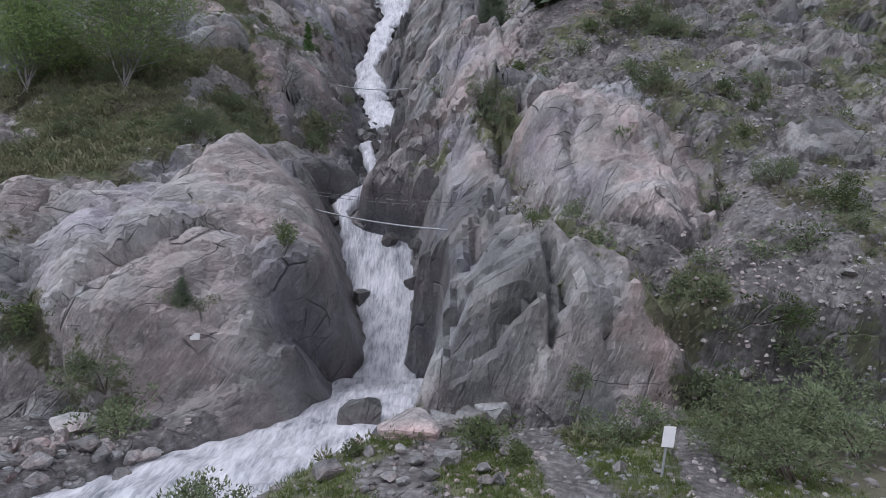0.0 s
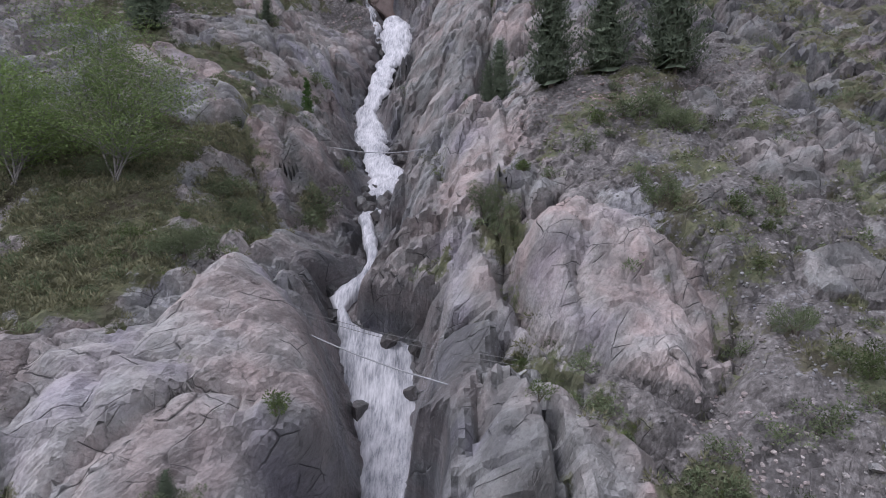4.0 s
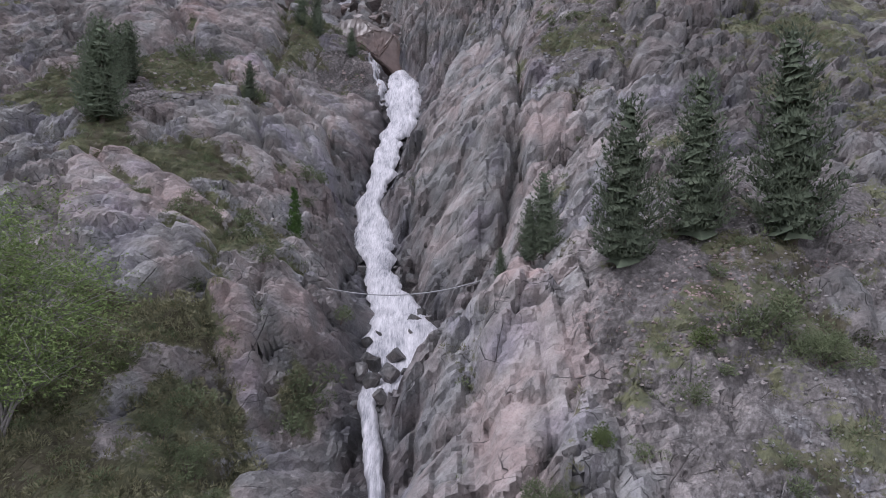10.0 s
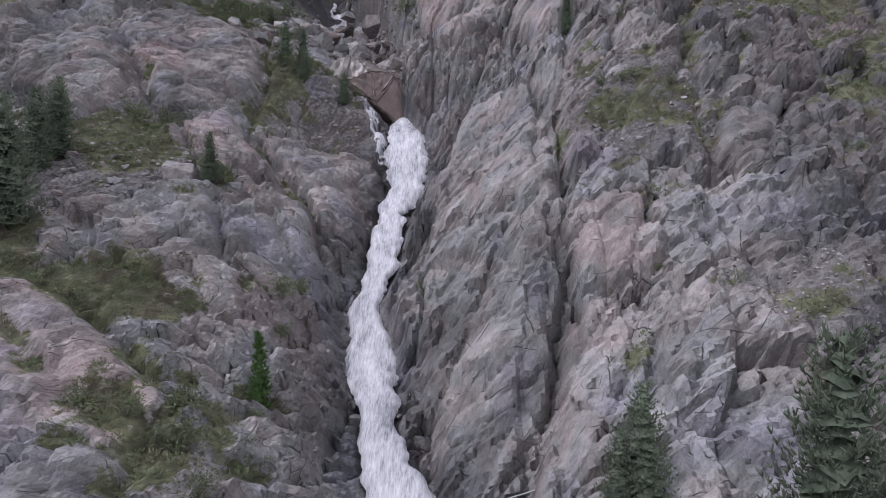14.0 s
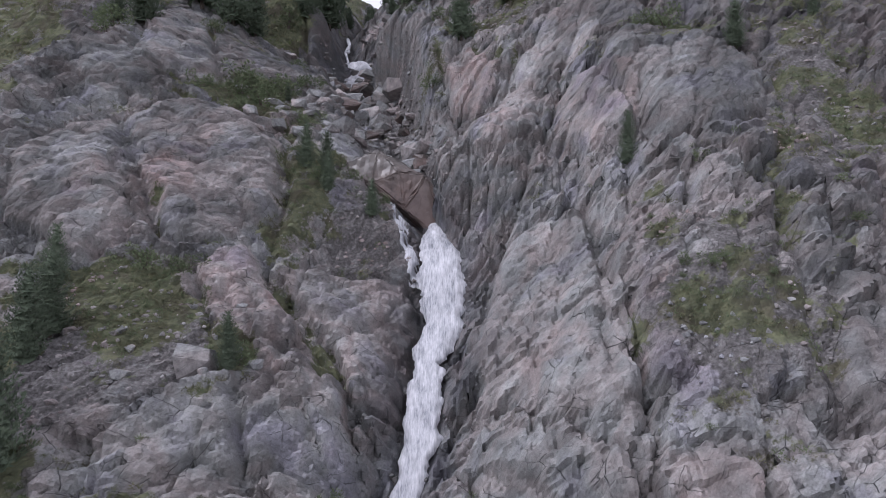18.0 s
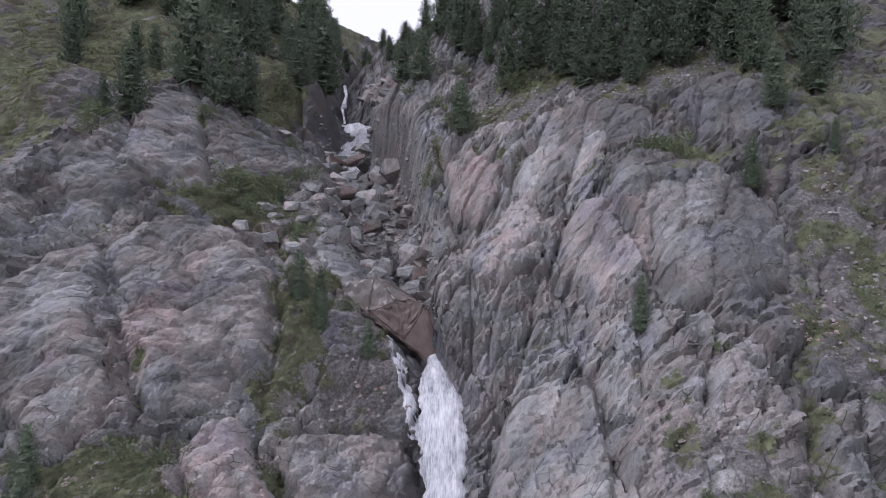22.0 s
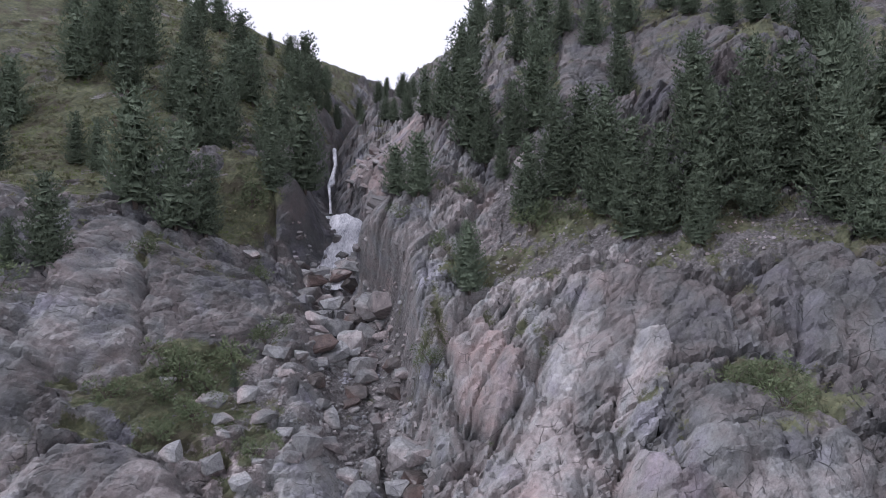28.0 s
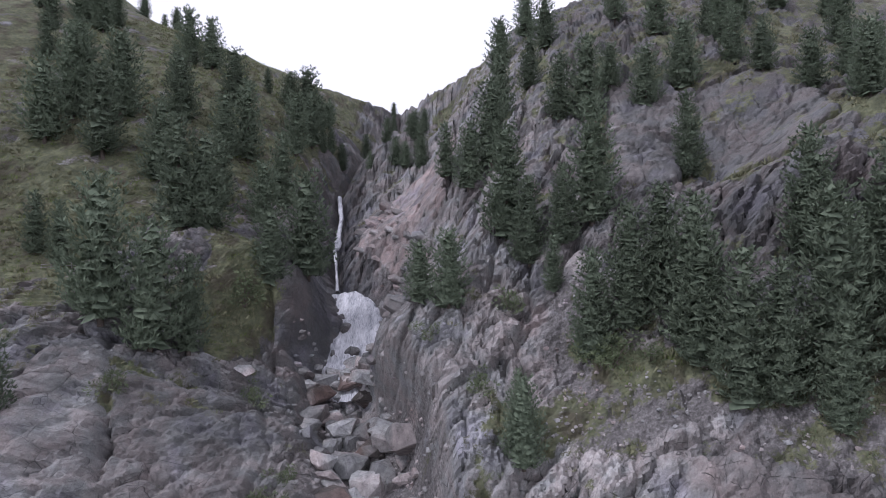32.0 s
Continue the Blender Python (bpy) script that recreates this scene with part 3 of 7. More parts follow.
groove([(-8.5, 24.5), (-8.6, 25.9), (-9.5, 28.1), (-10.3, 30.6), (-9.5, 33.1)], 0.9, 0.60, 0.1)
groove([(-15.3, 23.7), (-13.9, 24.7), (-13.0, 26.0), (-11.4, 29.0), (-10.6, 31.6)], 0.5, 0.35, 0.0)
groove([(-13.6, 23.4), (-11.9, 24.5), (-10.2, 26.4), (-9.2, 28.0)], 0.5, 0.35, 0.0)
groove([(-17.7, 24.8), (-16.1, 27.6), (-14.3, 29.9), (-12.9, 34.6)], 0.4, 0.30, 0.0)
groove([(-21.6, 45.6), (-19.4, 50.1), (-16.4, 48.7)], 0.9, 0.90, 1.0)
groove([(-28.6, 68.4), (-22.3, 72.9), (-19.8, 67.3), (-16.8, 59.7), (-16.5, 53.7)], 1.2, 0.90, 0.9)
groove([(-41.6, 95.0), (-31.7, 86.3), (-24.9, 82.3), (-18.8, 82.1), (-14.1, 84.4), (-11.1, 81.2)], 1.4, 0.90, 0.8)
groove([(-29.4, 114.5), (-24.4, 129.5), (-19.0, 118.8), (-15.1, 116.0)], 1.2, 0.70, 0.3)
groove([(-1.4, 49.0), (0.1, 51.0), (-0.3, 55.1), (0.2, 60.7), (-0.9, 69.8), (2.7, 90.8)], 1.6, 0.70, 0.0)
groove([(3.5, 52.5), (4.7, 47.6), (4.8, 42.2), (6.3, 37.8), (8.1, 34.3)], 1.6, 0.80, 0.5)
groove([(8.7, 46.8), (9.5, 44.1), (8.3, 41.0), (9.1, 38.7)], 0.6, 0.35, 0.0)
groove([(5.7, 46.7), (6.7, 42.4), (5.7, 39.9)], 0.6, 0.35, 0.0)
groove([(11.4, 45.0), (13.6, 44.2), (14.6, 40.8), (15.1, 36.4)], 0.7, 0.50, 0.1)
groove([(21.7, 64.0), (23.7, 59.0), (27.3, 58.3), (28.7, 52.2)], 1.0, 0.80, 0.5)
groove([(2.8, 76.6), (4.9, 93.2), (6.9, 100.3), (7.7, 115.3)], 1.3, 0.60, 0.0)
groove([(-40.2, 83.1), (-31.4, 73.4), (-29.8, 80.4), (-27.4, 85.2)], 0.8, 0.50, 0.2)
groove([(-23.4, 77.6), (-21.4, 72.1), (-19.4, 64.7)], 0.9, 0.60, 0.8)
groove([(-17.4, 71.5), (-20.0, 77.5), (-18.9, 81.5)], 0.7, 0.50, 0.6)
groove([(-5.3, 64.0), (-2.6, 66.3), (-1.2, 71.8)], 1.2, 0.60, 0.0)
groove([(-44.2, 95.4), (-40.5, 98.9), (-32.1, 94.0), (-27.0, 88.8), (-21.2, 90.1), (-18.1, 89.7)], 1.3, 1.00, 1.0)
groove([(-26.4, 86.0), (-23.2, 82.1), (-23.0, 77.4), (-20.7, 74.5)], 1.1, 0.80, 0.9)
groove([(5.7, 105.6), (4.4, 97.6), (4.8, 90.1), (2.0, 83.9), (-0.1, 80.3)], 1.4, 0.60, 0.0)
groove([(-28.9, 136.0), (-26.6, 117.6), (-22.9, 114.4), (-19.5, 108.0)], 1.0, 0.50, 0.2)
groove([(22.6, 123.6), (20.3, 109.7), (17.4, 97.1), (18.3, 89.4)], 1.0, 0.70, 0.4)
groove([(-35.4, 83.6), (-30.7, 81.4), (-27.3, 80.0), (-24.3, 75.0)], 0.8, 0.50, 0.2)
groove([(-39.5, 104.7), (-34.7, 108.2), (-30.5, 115.6)], 0.9, 0.70, 0.7)
groove([(-36.3, 163.7), (-33.3, 153.3), (-33.2, 145.1), (-31.7, 135.5), (-27.1, 131.9), (-24.6, 125.0), (-21.3, 121.8)], 1.5, 0.80, 0.7)
groove([(-47.2, 144.6), (-44.7, 135.1), (-46.8, 132.7)], 1.2, 0.80, 0.9)
groove([(-4.2, 140.9), (-0.6, 144.2), (4.7, 143.6), (8.4, 142.9)], 1.5, 0.60, 0.0)
groove([(8.5, 139.3), (7.9, 129.4), (5.7, 121.2), (5.1, 113.7)], 1.1, 0.60, 0.2)
groove([(-58.4, 179.3), (-47.1, 178.8), (-39.3, 177.7), (-34.6, 168.1)], 1.8, 1.10, 1.0)
groove([(-77.3, 162.1), (-70.7, 169.9), (-63.8, 174.3), (-58.4, 179.3)], 1.0, 0.70, 0.5)
groove([(14.2, 158.9), (16.3, 151.7), (17.1, 144.1), (16.1, 132.4), (12.2, 128.8)], 1.2, 0.60, 0.2)
groove([(-11.9, 190.0), (-6.4, 168.3), (-2.8, 172.1)], 1.5, 0.60, 0.0)
groove([(33.0, 156.1), (29.9, 142.9), (23.6, 131.9), (22.2, 122.5)], 1.3, 0.90, 0.7)
groove([(-65.0, 172.9), (-56.2, 154.8), (-49.1, 146.1)], 0.7, 0.40, 0.1)
groove([(-2.5, 163.1), (4.9, 170.0), (5.0, 151.9), (8.1, 144.9)], 1.0, 0.50, 0.1)
groove([(-11.9, 198.6), (-6.2, 172.9), (-1.7, 178.5), (2.5, 187.0)], 1.6, 0.60, 0.0)
groove([(4.4, 171.1), (5.3, 159.9), (7.5, 151.5), (10.0, 144.5)], 1.1, 0.50, 0.2)
groove([(13.0, 166.5), (14.4, 160.1), (15.9, 151.0)], 1.2, 0.60, 0.0)
groove([(-69.3, 163.4), (-58.5, 159.0), (-51.2, 152.8)], 0.8, 0.50, 0.3)
groove([(-64.9, 216.5), (-67.5, 205.7), (-67.2, 191.7)], 1.0, 0.60, 0.2)
groove([(-11.3, 192.0), (-7.0, 179.5), (-4.6, 175.6), (-0.6, 184.9)], 1.6, 0.70, 0.0)
groove([(0.4, 187.9), (3.3, 178.4), (7.4, 173.4)], 1.0, 0.50, 0.2)
groove([(-60.4, 183.8), (-53.7, 193.7), (-51.6, 202.8)], 1.0, 0.70, 0.5)
groove([(25.3, 192.9), (23.6, 183.3), (19.4, 177.6)], 1.0, 0.60, 0.3)
groove([(-50.8, 235.9), (-45.5, 231.2), (-40.7, 223.8)], 1.2, 0.60, 0.2)
groove([(-17.2, 229.6), (-13.1, 219.7), (-8.0, 212.3)], 1.0, 0.60, 0.4)
groove([(22.5, 260.7), (27.9, 251.2), (26.3, 229.0)], 1.0, 0.80, 0.3)


def clefts(x, u):
    """Depth of the clefts, and what grows in them."""
    cut, green = np.zeros(np.shape(x)), np.zeros(np.shape(x))
    wx, wu = x + 0.5 * layers(x / 2.3, u / 2.3, 610, 3), u + 0.5 * layers(x / 2.3, u / 2.3, 620, 3)
    for line, depth, width, much in GROOVES:
        xs, us = [p[0] for p in line], [p[1] for p in line]
        pad = 4 * width + 1.5
        near = (x > min(xs) - pad) & (x < max(xs) + pad) & (u > min(us) - pad) & (u < max(us) + pad)
        if not near.any():
            continue
        px, pu = wx[near], wu[near]
        best = np.full(px.shape, 99.0)
        for (ax, au), (bx, bu) in zip(line, line[1:]):
            dx, du = bx - ax, bu - au
            t = np.clip(((px - ax) * dx + (pu - au) * du) / (dx * dx + du * du + 1e-6), 0, 1)
            best = np.minimum(best, np.hypot(px - ax - t * dx, pu - au - t * du))
        cut[near] = np.maximum(cut[near], depth * np.exp(-(best / width) ** 1.6))
        green[near] = np.maximum(green[near], much * np.exp(-(best / (width * 1.6)) ** 2))
    return cut, 0.8 * green * np.clip(0.75 + 1.1 * layers(x / 2.6, u / 2.6, 640, 3), 0, 1)


OUTCROPS = []


def outcrop(rim, rise, soft, pink, label, lean=0.0):
    """A rock with a clear rim on the sheet: how far it stands out, how wide its edge rounds off, how pink (below 0: how dark) it is, how it leans to the side."""
    OUTCROPS.append((rim, rise, soft, pink, label, lean))


outcrop([(-15.7, 45.0), (-15.1, 46.5), (-12.0, 44.9), (-8.6, 41.7), (-7.1, 39.2), (-6.5, 34.6), (-5.0, 29.5), (-3.8, 25.3), (-3.8, 23.6), (-5.6, 22.5), (-7.2, 19.7), (-8.8, 19.1), (-10.7, 18.6), (-12.1, 19.6), (-13.0, 21.2), (-15.6, 21.1), (-17.5, 22.9), (-20.0, 26.5), (-21.5, 31.0), (-21.7, 33.7), (-19.6, 35.5), (-17.6, 38.8), (-16.7, 41.1)], 2.6, 3, 0.35, "smooth grey dome of rock beside the stream", 0)
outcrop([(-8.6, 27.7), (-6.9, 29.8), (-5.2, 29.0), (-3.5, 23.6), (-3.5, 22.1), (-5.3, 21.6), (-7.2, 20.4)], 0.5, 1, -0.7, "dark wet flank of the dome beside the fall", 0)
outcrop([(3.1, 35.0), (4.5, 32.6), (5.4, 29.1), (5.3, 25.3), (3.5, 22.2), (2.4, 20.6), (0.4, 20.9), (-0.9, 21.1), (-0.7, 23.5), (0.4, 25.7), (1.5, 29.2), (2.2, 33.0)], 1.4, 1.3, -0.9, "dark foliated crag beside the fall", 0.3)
outcrop([(4.6, 33.0), (6.9, 32.7), (8.5, 31.0), (9.4, 28.7), (10.0, 27.0), (8.1, 26.1), (7.3, 24.2), (7.4, 21.7), (6.7, 20.5), (4.8, 21.0), (2.9, 21.1), (4.0, 23.3), (5.4, 25.4), (5.6, 29.6)], 1.3, 1.2, 0.1, "grey ribbed crag above the path", -0.12)
outcrop([(8.1, 26.1), (10.1, 27.1), (10.6, 25.1), (11.2, 22.2), (10.6, 21.0), (8.9, 20.4), (7.6, 21.5), (7.3, 23.8)], 1, 0.9, 1, "smooth pinkish slab on the slope", -0.2)
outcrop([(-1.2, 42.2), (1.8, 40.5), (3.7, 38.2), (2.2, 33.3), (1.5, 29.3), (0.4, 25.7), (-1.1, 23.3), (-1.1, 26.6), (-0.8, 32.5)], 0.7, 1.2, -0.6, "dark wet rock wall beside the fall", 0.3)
outcrop([(4.8, 46.3), (6.0, 48.4), (8.6, 49.7), (11.3, 48.6), (13.3, 47.0), (15.2, 44.9), (16.4, 42.6), (17.4, 38.7), (17.0, 36.2), (14.5, 34.2), (14.1, 31.5), (12.0, 31.2), (10.3, 32.9), (8.8, 35.4), (7.1, 37.6), (5.3, 40.1), (4.6, 43.1)], 2.4, 3, 0.6, "rounded pinkish rock dome with curved cracks", 0)
outcrop([(0.2, 48.0), (2.4, 49.1), (3.9, 45.4), (4.5, 41.2), (6.1, 37.8), (6.6, 36.1), (4.0, 36.6), (3.5, 39.4), (0.6, 41.2), (-0.4, 44.8)], 1.2, 1.2, 0.4, "grey rock shoulder beside the gorge", 0)
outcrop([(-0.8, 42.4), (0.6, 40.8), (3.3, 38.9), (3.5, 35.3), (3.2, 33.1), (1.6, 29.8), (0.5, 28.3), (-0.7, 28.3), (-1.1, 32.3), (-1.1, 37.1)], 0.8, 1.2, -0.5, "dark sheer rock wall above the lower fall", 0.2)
outcrop([(1.8, 72.9), (4.1, 76.3), (6.1, 69.6), (6.0, 62.2), (5.2, 56.9), (3.1, 54.4), (0.7, 52.5), (-1.0, 54.9), (-0.9, 61.5), (0.8, 66.3)], 1.2, 1.3, 0.6, "reddish ribbed rock below the pines", 0)
outcrop([(22.6, 66.6), (25.3, 68.5), (26.9, 62.8), (25.1, 60.3), (22.8, 62.2)], 0.9, 0.7, 0, "grey slab in the stony slope", 0)
outcrop([(24.9, 59.8), (27.6, 59.3), (30.1, 54.6), (28.9, 49.4), (25.2, 48.3), (24.1, 52.8), (23.8, 56.7)], 1.1, 0.8, 0.1, "grey slab in the stony slope", 0)
outcrop([(23.0, 42.9), (27.2, 43.7), (28.7, 41.8), (26.7, 38.3), (22.8, 38.8), (22.2, 40.8)], 1.2, 0.9, 0, "low grey rock rib in the scree", 0)
outcrop([(14.7, 35.2), (16.7, 35.4), (16.4, 33.7), (15.1, 32.5), (14.4, 33.7)], 0.8, 0.6, 0, "grey rock knob in the scree", 0)
outcrop([(-40.2, 85.1), (-42.6, 95.9), (-36.3, 96.7), (-30.2, 92.6), (-23.6, 85.5), (-24.6, 80.8), (-28.6, 81.1), (-32.0, 78.6), (-37.3, 79.7)], 1.5, 1.5, 0.7, "pinkish rounded rock band", 0)
outcrop([(-30.7, 71.4), (-30.8, 76.1), (-28.0, 79.9), (-23.7, 79.9), (-22.2, 73.8), (-25.4, 71.4), (-29.3, 69.0)], 1.6, 1.5, 0.1, "smooth grey whaleback rock", 0)
outcrop([(-22.2, 72.9), (-20.4, 74.9), (-18.6, 74.0), (-16.9, 68.0), (-16.3, 63.0), (-17.9, 62.3), (-19.6, 66.6)], 1, 0.8, 0.9, "pale pink slab among heath", 0)
outcrop([(-18.5, 76.0), (-16.2, 78.8), (-14.8, 77.0), (-13.6, 72.9), (-15.9, 70.9), (-17.6, 72.7)], 0.9, 0.8, 0.6, "pale pinkish slab above the gorge", 0)
outcrop([(-14.1, 62.8), (-10.5, 64.1), (-8.2, 59.5), (-7.2, 54.3), (-8.5, 51.2), (-12.2, 50.4), (-16.1, 52.0), (-17.6, 55.4), (-16.6, 59.4)], 1.3, 1.4, -0.7, "dark grey buttress above the gorge", 0)
outcrop([(-22.8, 47.5), (-23.3, 49.6), (-21.2, 50.8), (-17.7, 50.6), (-17.4, 48.4), (-20.6, 46.2), (-22.1, 46.4)], 0.9, 0.8, 0.1, "low grey rock hump in the heath", 0)
outcrop([(-37.8, 101.9), (-36.9, 110.3), (-32.1, 117.7), (-27.6, 119.6), (-20.8, 119.6), (-18.1, 112.3), (-18.1, 103.2), (-21.7, 104.5), (-26.5, 106.2), (-30.3, 107.1), (-36.5, 99.9)], 1.4, 1.4, 0.1, "grey rock band below the shelf", 0)
outcrop([(1.7, 72.1), (3.5, 75.8), (5.6, 75.2), (6.0, 69.4), (5.0, 66.9), (2.7, 67.2), (1.6, 69.2)], 1, 0.9, 1, "reddish rock knob under the pines", 0)
outcrop([(-38.4, 103.9), (-38.1, 108.8), (-34.1, 114.3), (-30.2, 117.6), (-28.1, 111.5), (-26.2, 105.2), (-24.4, 104.7), (-23.2, 99.7), (-25.4, 99.3), (-29.3, 100.1), (-33.5, 102.3), (-37.8, 103.5)], 1.6, 1.5, 0, "smooth grey rock below the grassy shelf", 0)
outcrop([(-38.3, 131.1), (-35.1, 140.7), (-31.6, 133.1), (-27.3, 129.8), (-25.1, 122.9), (-29.7, 123.4), (-33.7, 122.6), (-36.4, 127.1)], 1.5, 1.2, 0.7, "pinkish rock rib in the gully", 0)
outcrop([(-27.7, 112.6), (-24.7, 121.3), (-20.7, 120.0), (-19.4, 115.3), (-19.8, 110.7), (-23.4, 109.0), (-26.4, 106.6)], 1.5, 1.5, 0.1, "rounded grey buttress beside the fall", 0)
outcrop([(-30.6, 136.8), (-28.4, 139.9), (-24.4, 142.1), (-19.8, 143.8), (-14.1, 141.2), (-12.9, 137.5), (-13.1, 131.4), (-13.5, 126.7), (-14.4, 120.5), (-20.1, 119.5), (-22.2, 126.0), (-24.5, 128.9), (-29.0, 132.5)], 2.2, 2.4, 0.35, "lobed brownish rock beside the fall", 0)
outcrop([(-5.3, 131.9), (-3.3, 140.2), (-0.7, 145.5), (4.2, 145.0), (7.1, 142.3), (8.3, 131.5), (8.1, 120.1), (7.3, 109.1), (4.9, 106.1), (2.3, 111.1), (0.1, 112.7), (-2.8, 117.7), (-5.8, 118.8), (-7.1, 126.2)], 2.4, 3, 0, "great smooth pale slab beside the fall", 0)
outcrop([(-6.7, 118.0), (-2.9, 113.2), (2.1, 109.4), (4.9, 106.1), (5.9, 97.8), (4.6, 92.7), (3.4, 88.1), (0.3, 83.6), (-1.8, 82.1), (-4.6, 83.6), (-5.6, 92.1), (-7.2, 101.4)], 1.5, 1.8, -0.3, "ribbed grey wall beside the fall", 0.1)
outcrop([(5.8, 94.6), (9.5, 94.9), (9.7, 90.8), (7.5, 85.3), (4.9, 81.0), (1.7, 79.0), (0.8, 80.1), (3.4, 86.3)], 1.5, 1.5, 0.3, "pale rock rib above the gorge", 0)
outcrop([(24.6, 119.7), (29.3, 117.6), (27.2, 109.7), (23.6, 103.5), (20.6, 103.0), (20.8, 109.6)], 1.5, 1.5, 0.1, "grey foliated buttress of rock", 0)
outcrop([(6.6, 104.0), (9.7, 105.5), (12.2, 102.5), (13.4, 96.8), (11.4, 94.5), (8.0, 95.5), (6.5, 99.7)], 1.3, 1.3, 0.5, "broken pinkish rock wall", 0)
outcrop([(-72.5, 155.9), (-69.9, 166.1), (-64.0, 170.8), (-58.6, 159.9), (-56.1, 150.9), (-50.7, 144.8), (-47.8, 139.0), (-49.1, 134.3), (-51.5, 131.4), (-57.4, 135.0), (-62.2, 137.1)], 2.4, 2.6, 0.1, "grey dome at the edge of the wood", 0)
outcrop([(-61.2, 168.2), (-57.6, 176.8), (-50.0, 178.1), (-42.4, 173.6), (-36.3, 165.9), (-33.4, 156.5), (-32.9, 147.8), (-34.8, 145.0), (-36.6, 141.3), (-41.4, 137.3), (-44.9, 138.3), (-47.6, 142.7), (-50.6, 148.7), (-54.5, 155.2)], 2.8, 3, 0.15, "great rounded dome with a pink streak", 0)
outcrop([(-39.7, 133.5), (-37.2, 139.0), (-33.5, 139.3), (-31.6, 134.0), (-33.5, 132.2), (-36.3, 128.3), (-38.5, 130.8)], 1.4, 1.2, 0.8, "pinkish rock step below the dome", 0)
outcrop([(-32.9, 132.1), (-29.3, 131.6), (-26.3, 128.6), (-24.3, 124.4), (-23.1, 120.5), (-27.6, 119.5), (-30.2, 122.0), (-30.4, 126.6)], 1.4, 1.2, 0.6, "pinkish rock lobe in the gully", 0)
outcrop([(-3.1, 142.2), (0.7, 146.1), (4.7, 145.6), (8.8, 140.4), (8.2, 132.7), (6.5, 126.0), (2.0, 125.8), (-3.3, 129.6), (-5.3, 134.1)], 1, 1.6, 0, "upper part of the great pale slab", 0)
outcrop([(-62.5, 215.4), (-61.1, 219.9), (-54.1, 220.7), (-46.0, 222.4), (-41.4, 212.4), (-42.1, 202.4), (-47.2, 194.6), (-52.2, 189.3), (-57.1, 199.8)], 1.5, 1.6, -0.4, "smooth dark grey slab beside the boulder field", 0)
outcrop([(-73.4, 210.9), (-73.4, 219.9), (-66.8, 226.1), (-63.0, 217.3), (-57.7, 201.2), (-53.6, 189.5), (-56.3, 184.9), (-61.0, 185.3), (-67.3, 187.8), (-68.5, 195.6), (-69.2, 203.0)], 2, 2, 0, "grey rock face with diagonal bands", 0)
outcrop([(-76.9, 187.9), (-72.2, 193.3), (-62.0, 186.6), (-61.2, 182.2), (-65.2, 175.7), (-69.1, 171.8)], 1.6, 1.6, -0.4, "long grey rock step", 0)
outcrop([(-49.0, 248.8), (-43.4, 253.8), (-40.2, 251.1), (-39.1, 239.9), (-41.6, 233.1), (-46.9, 233.0), (-47.4, 241.5)], 2.4, 1.6, -0.8, "tall dark pillar at the upper cascade", 0)
outcrop([(-10.7, 195.6), (-5.0, 196.6), (0.2, 190.7), (-0.9, 185.8), (-4.5, 180.9), (-8.8, 186.9)], 2.2, 1.4, 0.9, "overhanging pinkish rock nose", 0)
outcrop([(-23.3, 179.2), (-20.1, 184.7), (-15.2, 187.7), (-8.3, 184.7), (-5.7, 180.9), (-12.9, 174.8), (-17.1, 173.9), (-21.7, 175.9)], 1.6, 1.4, -0.6, "dark rock step beside the boulders", 0)
outcrop([(-33.2, 176.4), (-31.5, 184.5), (-25.4, 179.7), (-22.4, 169.3), (-23.9, 165.0), (-28.6, 169.8)], 1.5, 1.3, 0, "pale leaning slab beside the boulders", 0)
outcrop([(15.1, 175.4), (20.3, 177.2), (25.1, 175.7), (28.0, 169.7), (30.6, 164.5), (30.7, 154.8), (28.0, 145.5), (21.7, 143.4), (15.9, 146.1), (16.0, 155.8), (13.3, 165.1)], 2.4, 3.2, 0, "broad grey foliated dome under the wood", 0)
outcrop([(-4.5, 179.2), (0.9, 187.4), (5.0, 179.0), (5.5, 170.3), (3.2, 162.2), (-2.4, 159.2), (-6.5, 165.7), (-8.7, 172.4)], 1.8, 1.8, 0.2, "broken grey buttress of rock", 0)
outcrop([(6.7, 169.7), (10.7, 174.0), (13.0, 168.7), (17.2, 161.1), (15.2, 153.4), (10.0, 152.3), (6.7, 160.3)], 1.6, 1.6, 0.7, "brownish pink rock face", 0)
outcrop([(0.7, 186.2), (10.6, 199.6), (18.4, 196.2), (24.1, 189.9), (22.9, 182.0), (15.6, 181.2), (8.2, 181.4), (4.2, 179.9)], 1.4, 1.8, 0.2, "pale broken rock wall", 0)
outcrop([(27.4, 192.4), (37.0, 194.7), (40.7, 190.1), (39.2, 177.4), (35.3, 174.5), (29.3, 179.8)], 1.4, 1.5, 0, "grey cliff band under the pines", 0)
outcrop([(-58.4, 213.6), (-44.6, 221.0), (-38.8, 218.0), (-40.6, 207.7), (-43.3, 197.0), (-52.9, 192.6), (-56.2, 202.1)], 1, 2.2, -0.3, "sheer slab streaked with rust beside the boulders", 0)
outcrop([(-39.4, 279.0), (-39.3, 291.9), (-31.0, 309.3), (-17.5, 318.5), (-14.1, 316.6), (-16.8, 272.0), (-23.3, 266.8), (-27.2, 261.7)], 1.8, 1.8, 0.8, "slanting brown slabs beside the thin fall", 0)
outcrop([(16.8, 288.9), (28.9, 281.2), (29.1, 267.8), (20.5, 241.7), (11.2, 248.3), (14.0, 268.0)], 2, 2, 0.1, "grey crag above the wood", 0)
